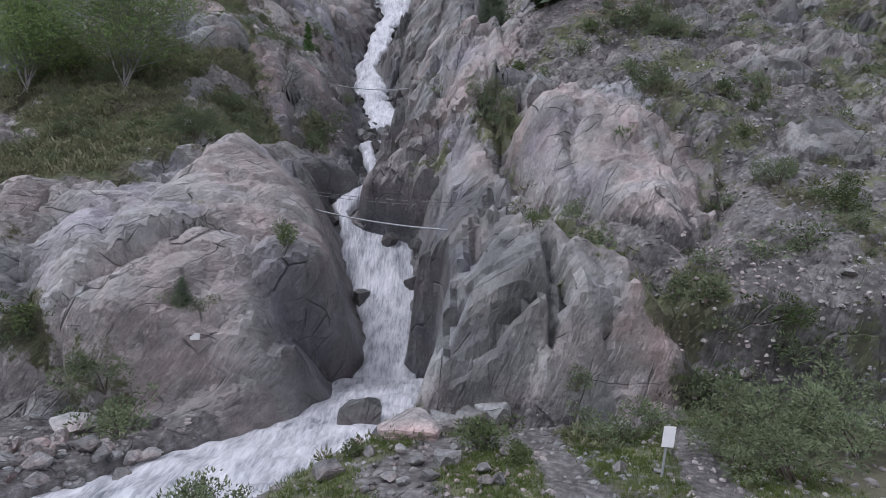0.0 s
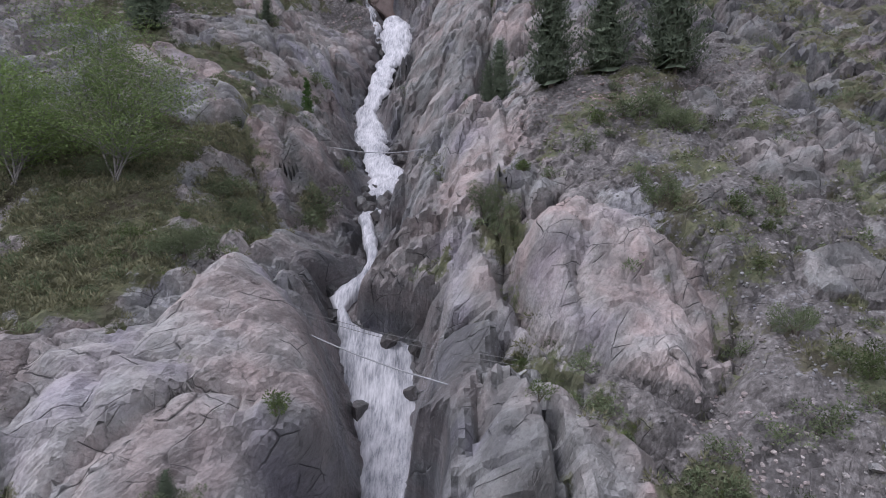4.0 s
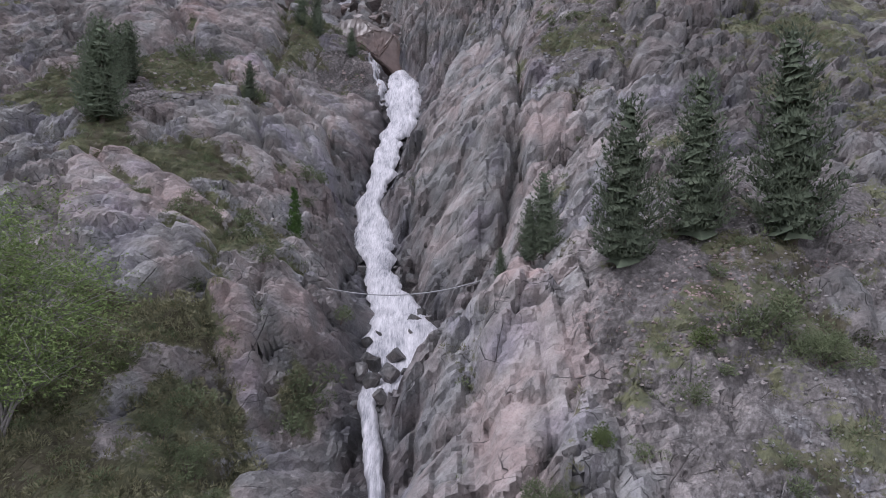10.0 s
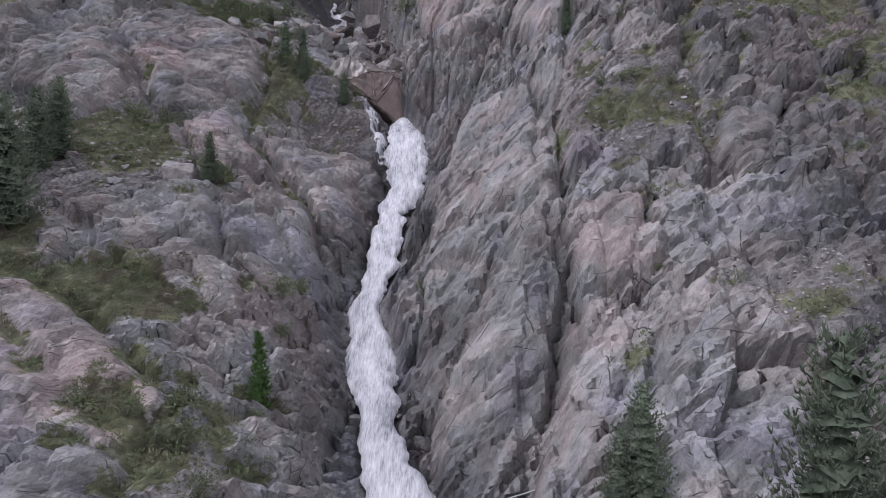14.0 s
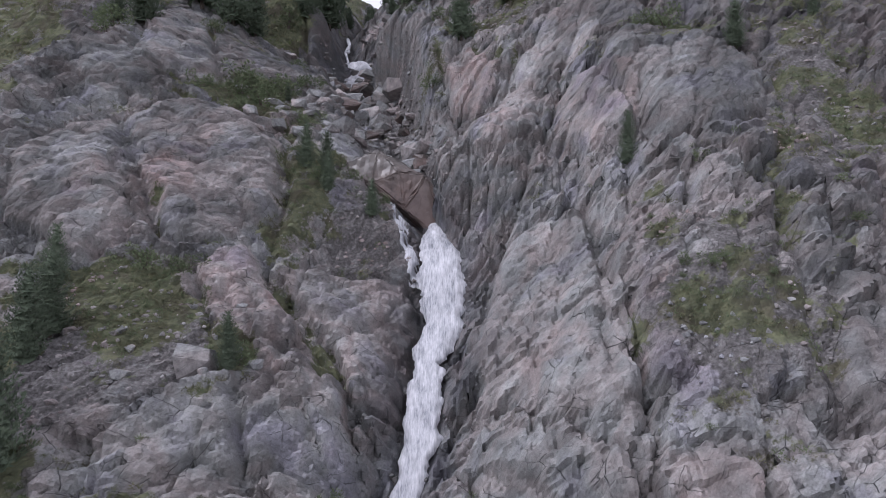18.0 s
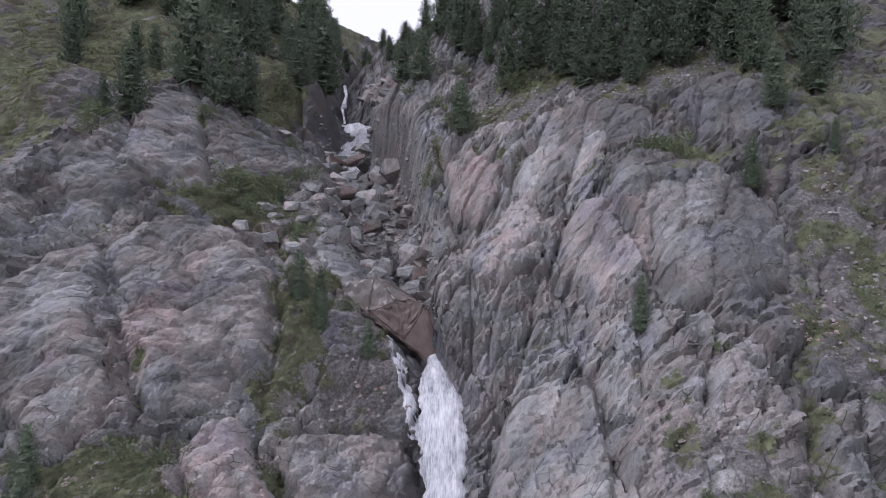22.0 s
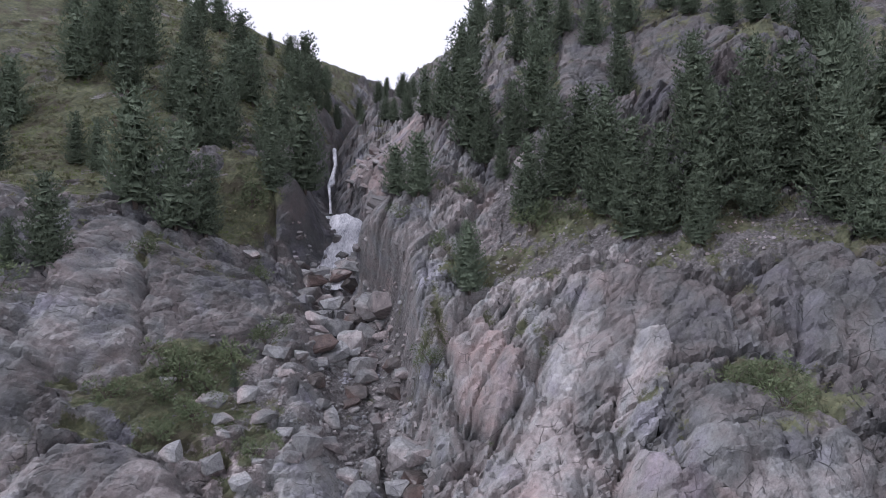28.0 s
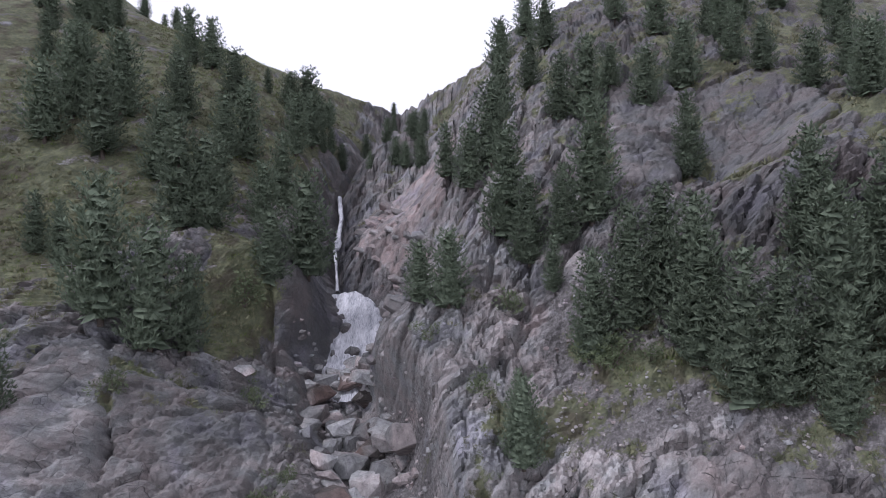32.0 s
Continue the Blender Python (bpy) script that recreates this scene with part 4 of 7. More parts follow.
outcrop([(32.9, 275.5), (47.3, 278.3), (48.3, 259.1), (41.2, 245.7), (35.2, 244.7), (28.3, 246.6), (27.7, 257.0)], 2, 2, 0, "grey crag in the wood", 0)


STREAKS = [(-47.5, 150, 4.0, 8.0, 1.3), (-47.0, 160, 2.6, 7.0, 0.8), (-55, 145, 2.2, 7, 0.8), (10.5, 119, 2.6, 9, 0.9), (-2, 168, 3, 8, 0.7), (44, 140, 6, 12, 0.9), (33, 130, 5, 10, 0.6)]


def from_rim(rim, px, pu):
    """Distance from the rim of an outcrop, positive inside it."""
    best, inside = np.full(px.shape, 1e9), np.zeros(px.shape, bool)
    for (ax, au), (bx, bu) in zip(rim, rim[1:] + rim[:1]):
        dx, du = bx - ax, bu - au
        t = np.clip(((px - ax) * dx + (pu - au) * du) / (dx * dx + du * du + 1e-9), 0, 1)
        best = np.minimum(best, np.hypot(px - ax - t * dx, pu - au - t * du))
        inside ^= ((au > pu) != (bu > pu)) & (px < dx * (pu - au) / (du + 1e-12) + ax)
    return np.where(inside, best, -best)


def bulges(x, u):
    """What the outcrops add, how slabby, how pink and how dark the rock is there, and which one it is (0: none)."""
    add, slab, pinks, dim, own = np.zeros(np.shape(x)), np.zeros(np.shape(x)), np.zeros(np.shape(x)), np.zeros(np.shape(x)), np.zeros(np.shape(x), int)
    wx, wu = x + 0.35 * layers(x / 3.0, u / 3.0, 710, 4), u + 0.35 * layers(x / 3.0, u / 3.0, 720, 4)
    for k, (rim, rise, soft, pink, label, lean) in enumerate(OUTCROPS):
        xs, us = [p[0] for p in rim], [p[1] for p in rim]
        pad = 3.0
        near = (x > min(xs) - pad) & (x < max(xs) + pad) & (u > min(us) - pad) & (u < max(us) + pad)
        if not near.any():
            continue
        d = from_rim(rim, wx[near], wu[near])
        edge = 1 - np.clip(d / soft, 0, 1)
        inside = rise * (np.sqrt(1 - edge ** 2) - 0.4) + np.clip(d / 0.5, 0, 1) * lean * (x[near] - sum(xs) / len(xs))
        add[near] += np.where(d > 0, inside, -0.4 * rise * np.exp(-(d / (0.15 * soft + 0.35)) ** 2))
        slab[near] = np.maximum(slab[near], np.clip(d / 0.7, 0, 1))
        pinks[near] = np.maximum(pinks[near], pink * np.clip(d / 1.0 + 0.3, 0, 1))
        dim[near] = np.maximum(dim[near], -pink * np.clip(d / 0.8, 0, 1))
        own[near] = np.where(d > 0, k + 1, own[near])
    for px, pu, rx, ru, much in STREAKS:
        pinks = np.maximum(pinks, much * np.exp(-(((wx - px) / rx) ** 2 + ((wu - pu) / ru) ** 2) ** 2))
    return add, slab, pinks, dim, own


TURFS, SCREES = [], []


def turf(x, u, rx, ru, much):
    """A patch of heath and grass on the mountainside."""
    TURFS.append((x, u, rx, ru, much))


def scree(x, u, rx, ru, much):
    """A patch of stony soil and broken stone."""
    SCREES.append((x, u, rx, ru, much))


turf(-26, 46, 6.4, 7.6, 1.00)
turf(-37, 58, 3.1, 6.2, 0.80)
turf(-19, 25, 1.5, 1.6, 1.00)
turf(-16, 23, 2.1, 2.0, 1.00)
turf(8, 31, 2.7, 1.7, 0.78)
turf(12, 26, 2.4, 2.0, 0.90)
turf(18, 31, 3.3, 4.7, 0.39)
turf(18, 24, 3.1, 1.9, 0.60)
turf(13, 18, 3.6, 3.7, 1.20)
turf(16, 60, 7.5, 5.0, 0.47)
turf(11, 23, 2.6, 1.5, 1.00)
turf(4, 50, 1.8, 3.0, 0.70)
turf(2, 19, 1.5, 1.8, 0.90)
turf(-4, 17, 1.6, 1.5, 0.80)
turf(-30, 53, 5.6, 7.7, 1.00)
turf(-27, 44, 2.9, 4.7, 1.00)
turf(-20, 55, 2.7, 4.6, 0.70)
turf(19, 62, 5.1, 4.5, 0.47)
turf(6, 37, 1.5, 2.5, 0.62)
turf(4, 50, 1.8, 3.0, 0.80)
turf(22, 50, 4.6, 4.5, 0.31)
turf(-27, 86, 4.1, 5.5, 0.60)
turf(-56, 116, 8.3, 6.6, 0.70)
turf(-43, 126, 6.3, 7.2, 0.70)
turf(-23, 84, 3.6, 4.1, 0.60)
turf(-25, 68, 3.7, 2.8, 0.60)
turf(-20, 61, 2.9, 3.5, 0.70)
turf(-13, 67, 2.0, 2.6, 0.80)
turf(16, 61, 4.1, 2.9, 0.47)
turf(20, 58, 2.8, 3.3, 0.39)
turf(-43, 123, 7.1, 5.7, 0.70)
turf(-33, 99, 5.8, 4.1, 0.90)
turf(-44, 101, 3.2, 5.7, 0.80)
turf(-22, 82, 2.5, 4.0, 0.70)
turf(-13, 78, 1.7, 2.6, 0.70)
turf(-31, 159, 4.7, 11.5, 0.80)
turf(-43, 126, 7.1, 5.7, 0.80)
turf(-46, 185, 8.2, 5.1, 1.00)
turf(-43, 113, 4.3, 3.5, 0.50)
turf(-31, 122, 2.3, 4.0, 0.90)
turf(35, 151, 3.5, 7.1, 0.50)
turf(23, 171, 4.9, 2.4, 0.70)
turf(-24, 124, 1.8, 4.1, 0.60)
turf(-110, 266, 17.0, 13.9, 1.00)
turf(-54, 239, 6.9, 9.3, 1.00)
turf(-47, 188, 6.0, 5.0, 1.00)
turf(-31, 161, 4.1, 8.8, 0.70)
turf(9, 213, 6.7, 4.5, 0.80)
turf(25, 173, 4.7, 2.5, 0.80)
turf(36, 153, 3.9, 3.5, 0.70)
turf(-105, 264, 11.8, 26.1, 1.00)
turf(-53, 241, 5.8, 11.7, 1.00)
turf(-59, 217, 7.8, 4.1, 0.70)
turf(-48, 194, 5.7, 4.3, 1.00)
turf(-55, 184, 5.8, 2.7, 0.80)
turf(-37, 181, 4.4, 3.0, 0.70)
turf(7, 214, 5.4, 4.8, 0.80)
turf(23, 177, 3.5, 2.5, 1.00)
turf(-89, 252, 13.5, 21.2, 1.00)
turf(-55, 241, 5.8, 7.3, 1.00)
turf(-91, 327, 12.7, 15.9, 1.00)
turf(-52, 391, 13.8, 6.7, 1.00)
turf(-3, 208, 6.3, 4.2, 0.70)
turf(6, 217, 5.9, 3.1, 0.70)
turf(21, 205, 8.6, 2.8, 0.60)
turf(40, 331, 7.5, 4.5, 1.00)
turf(-34, 62, 9, 9, 0.8)
turf(40, 285, 26, 40, 0.5)
turf(12, 300, 16, 40, 0.45)
turf(36, 205, 22, 9, 0.6)
turf(14.5, 119, 4, 6, 0.36)
turf(19.5, 114, 5, 5, 0.4)
turf(13.5, 129, 2, 5, 0.42)
turf(25, 127, 2, 6, 0.42)
turf(28, 141, 2.5, 7, 0.42)
turf(37, 152, 3, 9, 0.5)
scree(18, 30, 9, 14, 0.9)
scree(24, 44, 6, 12, 0.8)
scree(19, 64, 10, 9, 0.9)
scree(14, 54, 6, 7, 0.6)
scree(26, 75, 5, 9, 0.8)
scree(20, 90, 4, 10, 0.5)
scree(-24, 198, 6, 15, 0.9)
scree(-27, 215, 8, 9, 0.8)
scree(-22, 148, 5, 10, 0.6)
scree(-37, 122, 9, 10, 0.6)
scree(-28, 256, 7, 10, 0.7)
scree(10, 207, 14, 4, 0.9)
scree(2, 218, 5, 12, 0.7)
scree(28, 200, 14, 5, 0.8)
scree(-16, 19, 7, 4, 1.0)
scree(15, 118, 5, 9, 0.7)
scree(20, 114, 4, 6, 0.65)
scree(14, 127, 3, 5, 0.6)
scree(-45, 122, 8, 7, 0.8)
scree(-46, 114, 7, 5, 0.8)
scree(37, 152, 4, 12, 0.8)
scree(29, 140, 3, 8, 0.7)
scree(-42, 188, 8, 7, 0.6)
scree(-21, 240, 8, 8, 0.6)
scree(2, 16, 8, 5, 0.9)


def patches(rows, x, u):
    m = np.zeros(np.shape(x))
    for px, pu, rx, ru, much in rows:
        m = np.maximum(m, 1.15 * much * np.exp(-(((x - px) / rx) ** 2 + ((u - pu) / ru) ** 2) ** 1.5 * 0.45))
    return m


def masks(x, u):
    """Turf, stony soil and spray-wet rock, 0 to 1."""
    x, u = np.asarray(x, float), np.asarray(u, float)
    rag = 0.3 * layers(x / 6.5, u / 6.5, 300, 4) + 0.42 * layers(x / 2.4, u / 2.4, 320, 4)
    g = patches(TURFS, x, u)
    alp = np.clip((u - 225) / 60, 0, 1) * np.clip((-x - 52) / 8, 0, 1)
    alp = np.maximum(alp, np.clip((u - 300) / 60, 0, 1) * np.clip((np.abs(x + 45) - 14) / 10, 0, 1) * 0.6)
    g = np.maximum(g, alp * 0.8)
    wild = np.clip((-x - 75) / 25, 0, 1) * 0.75 + np.clip((x - 22) / 20, 0, 1) * 0.52
    low = np.clip((20 - u) / 6, 0, 1) * 0.5
    sprinkle = 0.20 * np.clip((70 - u) / 25, 0, 1) + 0.14 + 0.18 * np.clip((x - 13) / 4, 0, 1) * np.clip((95 - u) / 20, 0, 1)
    g = np.maximum(np.maximum(np.maximum(g, wild), low), sprinkle) + rag * 0.8 - 0.05
    slab = bulges(x, u)[1]
    # the valley floor: grass with a trodden path and a gravel track, bare stones on the far bank
    y = u / CA
    floor = np.clip((21.0 - u) / 1.5, 0, 1)
    trodden = np.exp(-(from_line([(9.0, -30.0), (5.0, 8.0), (4.3, 20.0), (3.9, 25.6), (3.2, 28.0)], x, y) / 0.85) ** 4)
    trodden = np.maximum(trodden, np.exp(-(from_line([(5.6, 4.0), (8.6, 15.0), (9.1, 21.5), (9.8, 25.0), (11.8, 29.0)], x, y) / 0.8) ** 4))
    trodden = np.maximum(trodden, 0.8 * np.exp(-(from_line([(4.6, 10.0), (0.5, 16.0), (-1.6, 21.0), (0.6, 24.6), (3.4, 25.6)], x, y) / 1.3) ** 4))
    lawn = (0.74 * np.maximum(np.clip((x + 6.5) / 1.0, 0, 1), np.clip((from_stream(x, y) - 9) / 5, 0, 1)) - 0.9 * trodden + 0.35 * rag) * np.clip((from_stream(x, y) - 2.7) / 0.5, 0, 1)
    g = g - 0.45 * np.exp(-(((x - 14) / 7) ** 2 + ((u - 27) / 6) ** 2) ** 2)
    g = g * (1 - floor) + lawn * floor
    g = np.clip(g - 0.35 * slab, 0, 1)
    g = np.clip(np.maximum(g, clefts(x, u)[1]), 0, 1)
    s = np.clip(patches(SCREES, x, u) + rag * 0.5 + np.clip((22 - u) / 5, 0, 1) * 0.6, 0, 1) * (1 - slab * (u > 22))
    xc = np.interp(u, BED_U, BED_X)
    reach = 3.4 + np.interp(u, FALL_U, FALL_W) + 2.0 * lattice(u / 6, x / 6, 330)
    spray = np.exp(-(np.abs(x - xc) / reach) ** 3) * np.clip((u - 24) / 4, 0, 1) * np.clip((330 - u) / 20, 0, 1)
    spray = spray * np.where(u > 160, 0.12 + 0.6 * np.clip((u - 228) / 12, 0, 1), 1)
    g = g * (1 - np.clip(spray * 1.5, 0, 1))
    return g, s, np.clip(spray * 1.25, 0, 1)


def surface(x, u, with_tone=False):
    """How far the finished ground stands out, with all its relief."""
    x, u = np.asarray(x, float), np.asarray(u, float)
    g, s, _ = masks(x, u)
    d = x - np.interp(u, BED_U, BED_X)
    side = 1 / (1 + np.exp(-d / 1.6))
    (rough_l, tone_l, block_l), (rough_r, tone_r, block_r) = joints(x, u, 60, 100), joints(x, u, 72, 200)
    rough = rough_l * (1 - side) + rough_r * side
    bulge, slab, pinks, dim, own = bulges(x, u)
    rough = rough * (1 - (0.60 + 0.14 * (u < 46)) * slab) + 0.6 * layers(x / 9, u / 9, 400, 3)
    ground = 0.18 * layers(x / 2.2, u / 2.2, 410, 5)
    soft = np.clip(np.maximum(g * 1.3 - 0.2, s) * 1.15, 0, 0.8)
    level = np.clip((u - 19) / 6, 0.04, 1)
    fade = np.clip(1 - (np.abs(x + 15) - 120) / 150, 0.2, 1)
    keep = 1 - np.where(u > 158, 0.35, 0.85) * gorge(x, u) ** 1.5
    # broken steps in the gorge's walls
    step = blocks(u / 7.5 + x / 9, x / 6.0, 90)[0] * 1.8 + blocks(u / 2.6, x / 3.0 + u / 8, 95)[0] * 1.5
    step = step * np.exp(-np.abs(d) / 14) * (1 - gorge(x, u)) * np.clip((u - 50) / 60, 0.15, 1) * np.clip((188 - u) / 28, 0.12, 1)
    h = land(x + step, u) + ((rough * (1 - soft) + ground) * fade + bulge - clefts(x, u)[0]) * level * keep
    y = u / CA
    trough = np.exp(-(from_stream(x, y) / 3.2) ** 8) * np.clip((34 - u) / 4, 0, 1)
    h = h + (np.minimum(h, (-1.2 - u * SA) / CA) - h) * trough
    # darker rock outwards and upwards; on the right, dimmer light painted in too
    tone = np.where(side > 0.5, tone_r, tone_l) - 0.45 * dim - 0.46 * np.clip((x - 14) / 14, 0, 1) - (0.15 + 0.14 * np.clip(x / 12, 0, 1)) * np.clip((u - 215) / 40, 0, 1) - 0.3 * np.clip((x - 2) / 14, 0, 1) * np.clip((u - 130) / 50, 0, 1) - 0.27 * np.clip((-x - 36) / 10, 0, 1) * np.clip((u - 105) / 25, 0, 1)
    return (h, tone, pinks, slab, own, np.where(side > 0.5, block_r, block_l)) if with_tone else h


def spot(x, u, sink=0.0):
    """A point of the ground in the world."""
    px, py, pz = place(x, u, float(surface(np.array([x]), np.array([u]))[0]))
    return Vector((float(px), float(py), float(pz) - sink))


# ---- building blocks ----
def mesh_from(name, verts, faces, mat, smooth=False):
    """A mesh from arrays; faces all of one size."""
    me = bpy.data.meshes.new(name)
    faces = np.asarray(faces, np.int32)
    n = faces.shape[1]
    me.vertices.add(len(verts))
    me.vertices.foreach_set("co", np.asarray(verts, np.float32).ravel())
    me.loops.add(faces.size)
    me.loops.foreach_set("vertex_index", faces.ravel())
    me.polygons.add(len(faces))
    me.polygons.foreach_set("loop_start", np.arange(0, faces.size, n, dtype=np.int32))
    me.polygons.foreach_set("use_smooth", np.full(len(faces), smooth))
    me.update(calc_edges=True)
    me.materials.append(mat)
    return me


def part(name, me, parent, label=""):
    ob = new(name, me)
    ob.parent = parent
    return tagged(ob, label, kind="stuff" if name in ("branchwork", "crown", "foliage") else "")


def bm_mesh(name, bm, mat, smooth=False):
    me = bpy.data.meshes.new(name)
    bm.to_mesh(me)
    bm.free()
    for p in me.polygons:
        p.use_smooth = smooth
    me.materials.append(mat)
    return me


def tube(points, radii, sides=7):
    """Vertices and quads of a round bar along a line of points."""
    vs, fs = [], []
    for i, (p, r) in enumerate(zip(points, radii)):
        a, b = Vector(points[max(i - 1, 0)]), Vector(points[min(i + 1, len(points) - 1)])
        q = (b - a).to_track_quat("Z", "Y")
        for k in range(sides):
            w = 2 * math.pi * k / sides
            vs.append(Vector(p) + q @ Vector((r * math.cos(w), r * math.sin(w), 0)))
    for i in range(len(points) - 1):
        for k in range(sides):
            a, b = i * sides + k, i * sides + (k + 1) % sides
            fs.append((a, b, b + sides, a + sides))
    return vs, fs


# ---- the ground: one sheet ----
def spread(core_a, core_b, step, far_a, far_b, growth):
    xs = list(np.arange(core_a, core_b + step / 2, step))
    s, p = step, xs[-1]
    while p < far_b:
        s *= growth
        p += s
        xs.append(p)
    s, p, left = step, xs[0], []
    while p > far_a:
        s *= growth
        p -= s
        left.append(p)
    return np.array(left[::-1] + xs)


COL = spread(-56, 46, 0.35, -460, 420, 1.03)
ROW = spread(17, 258, 0.34, -330, 900, 1.022)
GX, GU = np.meshgrid(COL, ROW)
GH = np.zeros_like(GX)
MASK_G, MASK_S, MASK_W, TONE, PINK, SLAB, OWN, BLOCK = (np.zeros_like(GX) for k in range(8))
for r0 in range(0, len(ROW), 128):
    cut = slice(r0, r0 + 128)
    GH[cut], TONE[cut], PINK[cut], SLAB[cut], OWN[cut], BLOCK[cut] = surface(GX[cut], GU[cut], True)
    MASK_G[cut], MASK_S[cut], MASK_W[cut] = masks(GX[cut], GU[cut])
SHEET = np.stack(place(GX, GU, GH), -1).reshape(-1, 3)
nr, nc = GX.shape
first = (np.arange(nr - 1)[:, None] * nc + np.arange(nc - 1)[None, :]).ravel()
QUADS = np.stack([first, first + 1, first + nc + 1, first + nc], -1)


def sheet_piece(name, keep):
    """The quads picked by keep as a mesh of their own, with the masks."""
    quads = QUADS[keep]
    used = np.zeros(len(SHEET), bool)
    used[quads.ravel()] = True
    renum = np.cumsum(used) - 1
    me = mesh_from(name, SHEET[used], renum[quads], LAND, True)
    me.set_sharp_from_angle(angle=radians(13))
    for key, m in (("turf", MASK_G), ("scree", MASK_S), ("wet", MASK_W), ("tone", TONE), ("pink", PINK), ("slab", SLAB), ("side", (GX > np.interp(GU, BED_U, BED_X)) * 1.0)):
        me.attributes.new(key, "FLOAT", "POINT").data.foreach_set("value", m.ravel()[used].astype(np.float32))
    return me


owner = OWN.reshape(nr, nc)[:-1, :-1].astype(int)
owner[(MASK_G[:-1, :-1] > 0.5) | (GU[:-1, :-1] < 21)] = 0
block = BLOCK[:-1, :-1]


def one_piece(mask):
    """The part of a mask that hangs together with its innermost cell."""
    grown = np.zeros_like(mask)
    rr, cc = np.nonzero(mask)
    k = np.argmin((rr - rr.mean()) ** 2 + (cc - cc.mean()) ** 2)
    grown[rr[k], cc[k]] = True
    count = 0
    while grown.sum() != count:
        count = grown.sum()
        for step in range(8):
            g = np.pad(grown, 1)
            grown = (g[1:-1, 1:-1] | g[:-2, 1:-1] | g[2:, 1:-1] | g[1:-1, :-2] | g[1:-1, 2:]) & mask
    return grown


# every outcrop is a thing; the slabs between its great joints are its parts
slab_of = np.zeros(owner.shape, int)
pieces, count = [], 0
for k, row in enumerate(OUTCROPS):
    rr, cc = np.nonzero(owner == k + 1)
    if len(rr) < 120:
        continue
    box = (slice(rr.min(), rr.max() + 1), slice(cc.min(), cc.max() + 1))
    mine, cell = owner[box] == k + 1, block[box]
    slabs = []
    for b in np.unique(cell[mine]):
        m = mine & (cell == b)
        if m.sum() > 90:
            lump = one_piece(m)
            if lump.sum() > 60:
                count += 1
                slab_of[box][lump] = count
                slabs.append(count)
    if slabs:
        pieces.append((row, slabs))
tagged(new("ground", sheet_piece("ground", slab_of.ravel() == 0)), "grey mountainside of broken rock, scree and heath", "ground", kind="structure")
for row, slabs in pieces:
    crag = tagged(new("rock_outcrop"), row[4], "rock outcrop")
    crag.empty_display_size = 0.5
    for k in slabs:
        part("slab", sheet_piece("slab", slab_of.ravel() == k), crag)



# ---- falling water ----
def torrent(name, label, banks, step, lift=0.0, seed=1, chop=1.0):
    """A sheet of white water down the bed between its banks: rows of u, left x, right x."""
    us = np.arange(banks[0][0], banks[-1][0], step)
    cols = np.linspace(-1, 1, 27)
    su, sc = np.meshgrid(us, cols, indexing="ij")
    left, right = (np.interp(su, [r[0] for r in banks], [r[k] for r in banks]) for k in (1, 2))
    ragged = 1 + 0.24 * layers(su / 1.9, np.sign(sc) * 3.3, seed, 6)
    x = (left + right) / 2 + sc * (right - left) / 2 * 1.04 * ragged
    h = glide(su, BED_U, BED_H) + lift - 1.4 * np.clip((su - us[-1] + 2) / 2, 0, 1) ** 2 + 0.15 * (1 - sc ** 2) - 0.6 * np.abs(sc) ** 6
    h = h + chop * (0.10 * layers(x / 0.45, su / 2.4, seed + 2, 4) + 0.30 * layers(su / 3.0, x / 3.0, seed + 5, 3))
    pts = np.stack(place(x, su, h), -1).reshape(-1, 3)
    n, m = su.shape
    q = (np.arange(n - 1)[:, None] * m + np.arange(m - 1)[None, :]).ravel()
    ob = new(name, mesh_from(name, pts, np.stack([q, q + 1, q + m + 1, q + m], -1), WATER, True))
    return tagged(ob, label, "waterfall", kind="structure")


FALL_BANKS = [(27.0, -7.0, -1.4), (29.0, -7.5, -1.4), (30.4, -5.6, -1.5), (32.0, -5.6, -2.0), (35.2, -6.0, -2.1), (39.0, -6.9, -2.1), (42.4, -7.9, -2.0), (45.6, -8.7, -2.3), (47.0, -9.0, -2.4), (49.0, -9.3, -7.9), (50.8, -9.9, -8.7), (52.4, -10.7, -7.6), (54.5, -8.6, -6.5), (57.4, -7.6, -6.5), (63.0, -8.5, -7.1), (68.7, -9.9, -8.3), (72.5, -10.4, -4.5), (76.1, -10.6, -3.2), (80.0, -10.1, -2.8), (84.3, -10.3, -5.0), (89.1, -11.5, -7.6), (94.4, -12.5, -9.0), (102.4, -14.6, -9.7), (107.3, -15.4, -10.7), (111.7, -15.3, -12.3), (118.4, -14.1, -10.3), (129.0, -13.8, -10.0), (135.9, -13.1, -7.1), (141.8, -13.5, -7.0), (147.2, -13.6, -7.6), (152.3, -13.4, -8.9), (155.0, -12.8, -10.0), (159.5, -12.3, -11.0)]
torrent("water_fall", "white foaming torrent falling through a dark rock gorge", FALL_BANKS, 0.2)
torrent("water_upper_fall", "broad white cascade above a field of boulders", [(230.7, -38.3, -32.2), (235.9, -41.7, -31.8), (240.4, -40.1, -32.1), (243.9, -40.3, -31.6), (247.5, -39.7, -30.1), (253.1, -40.4, -28.9), (259.3, -41.4, -32.3), (264.4, -42.5, -35.3)], 0.3, 0.8, 31, 2.0)
torrent("water_thin_fall", "thin white fall high up in the gorge", [(265.2, -42.0, -41.1), (275.5, -43.9, -43.2), (285.6, -46.3, -45.2), (289.3, -46.6, -44.8), (297.4, -47.2, -46.0), (306.3, -48.1, -46.9), (325.8, -52.2, -50.7)], 0.4, -0.1, 51, 0.8)


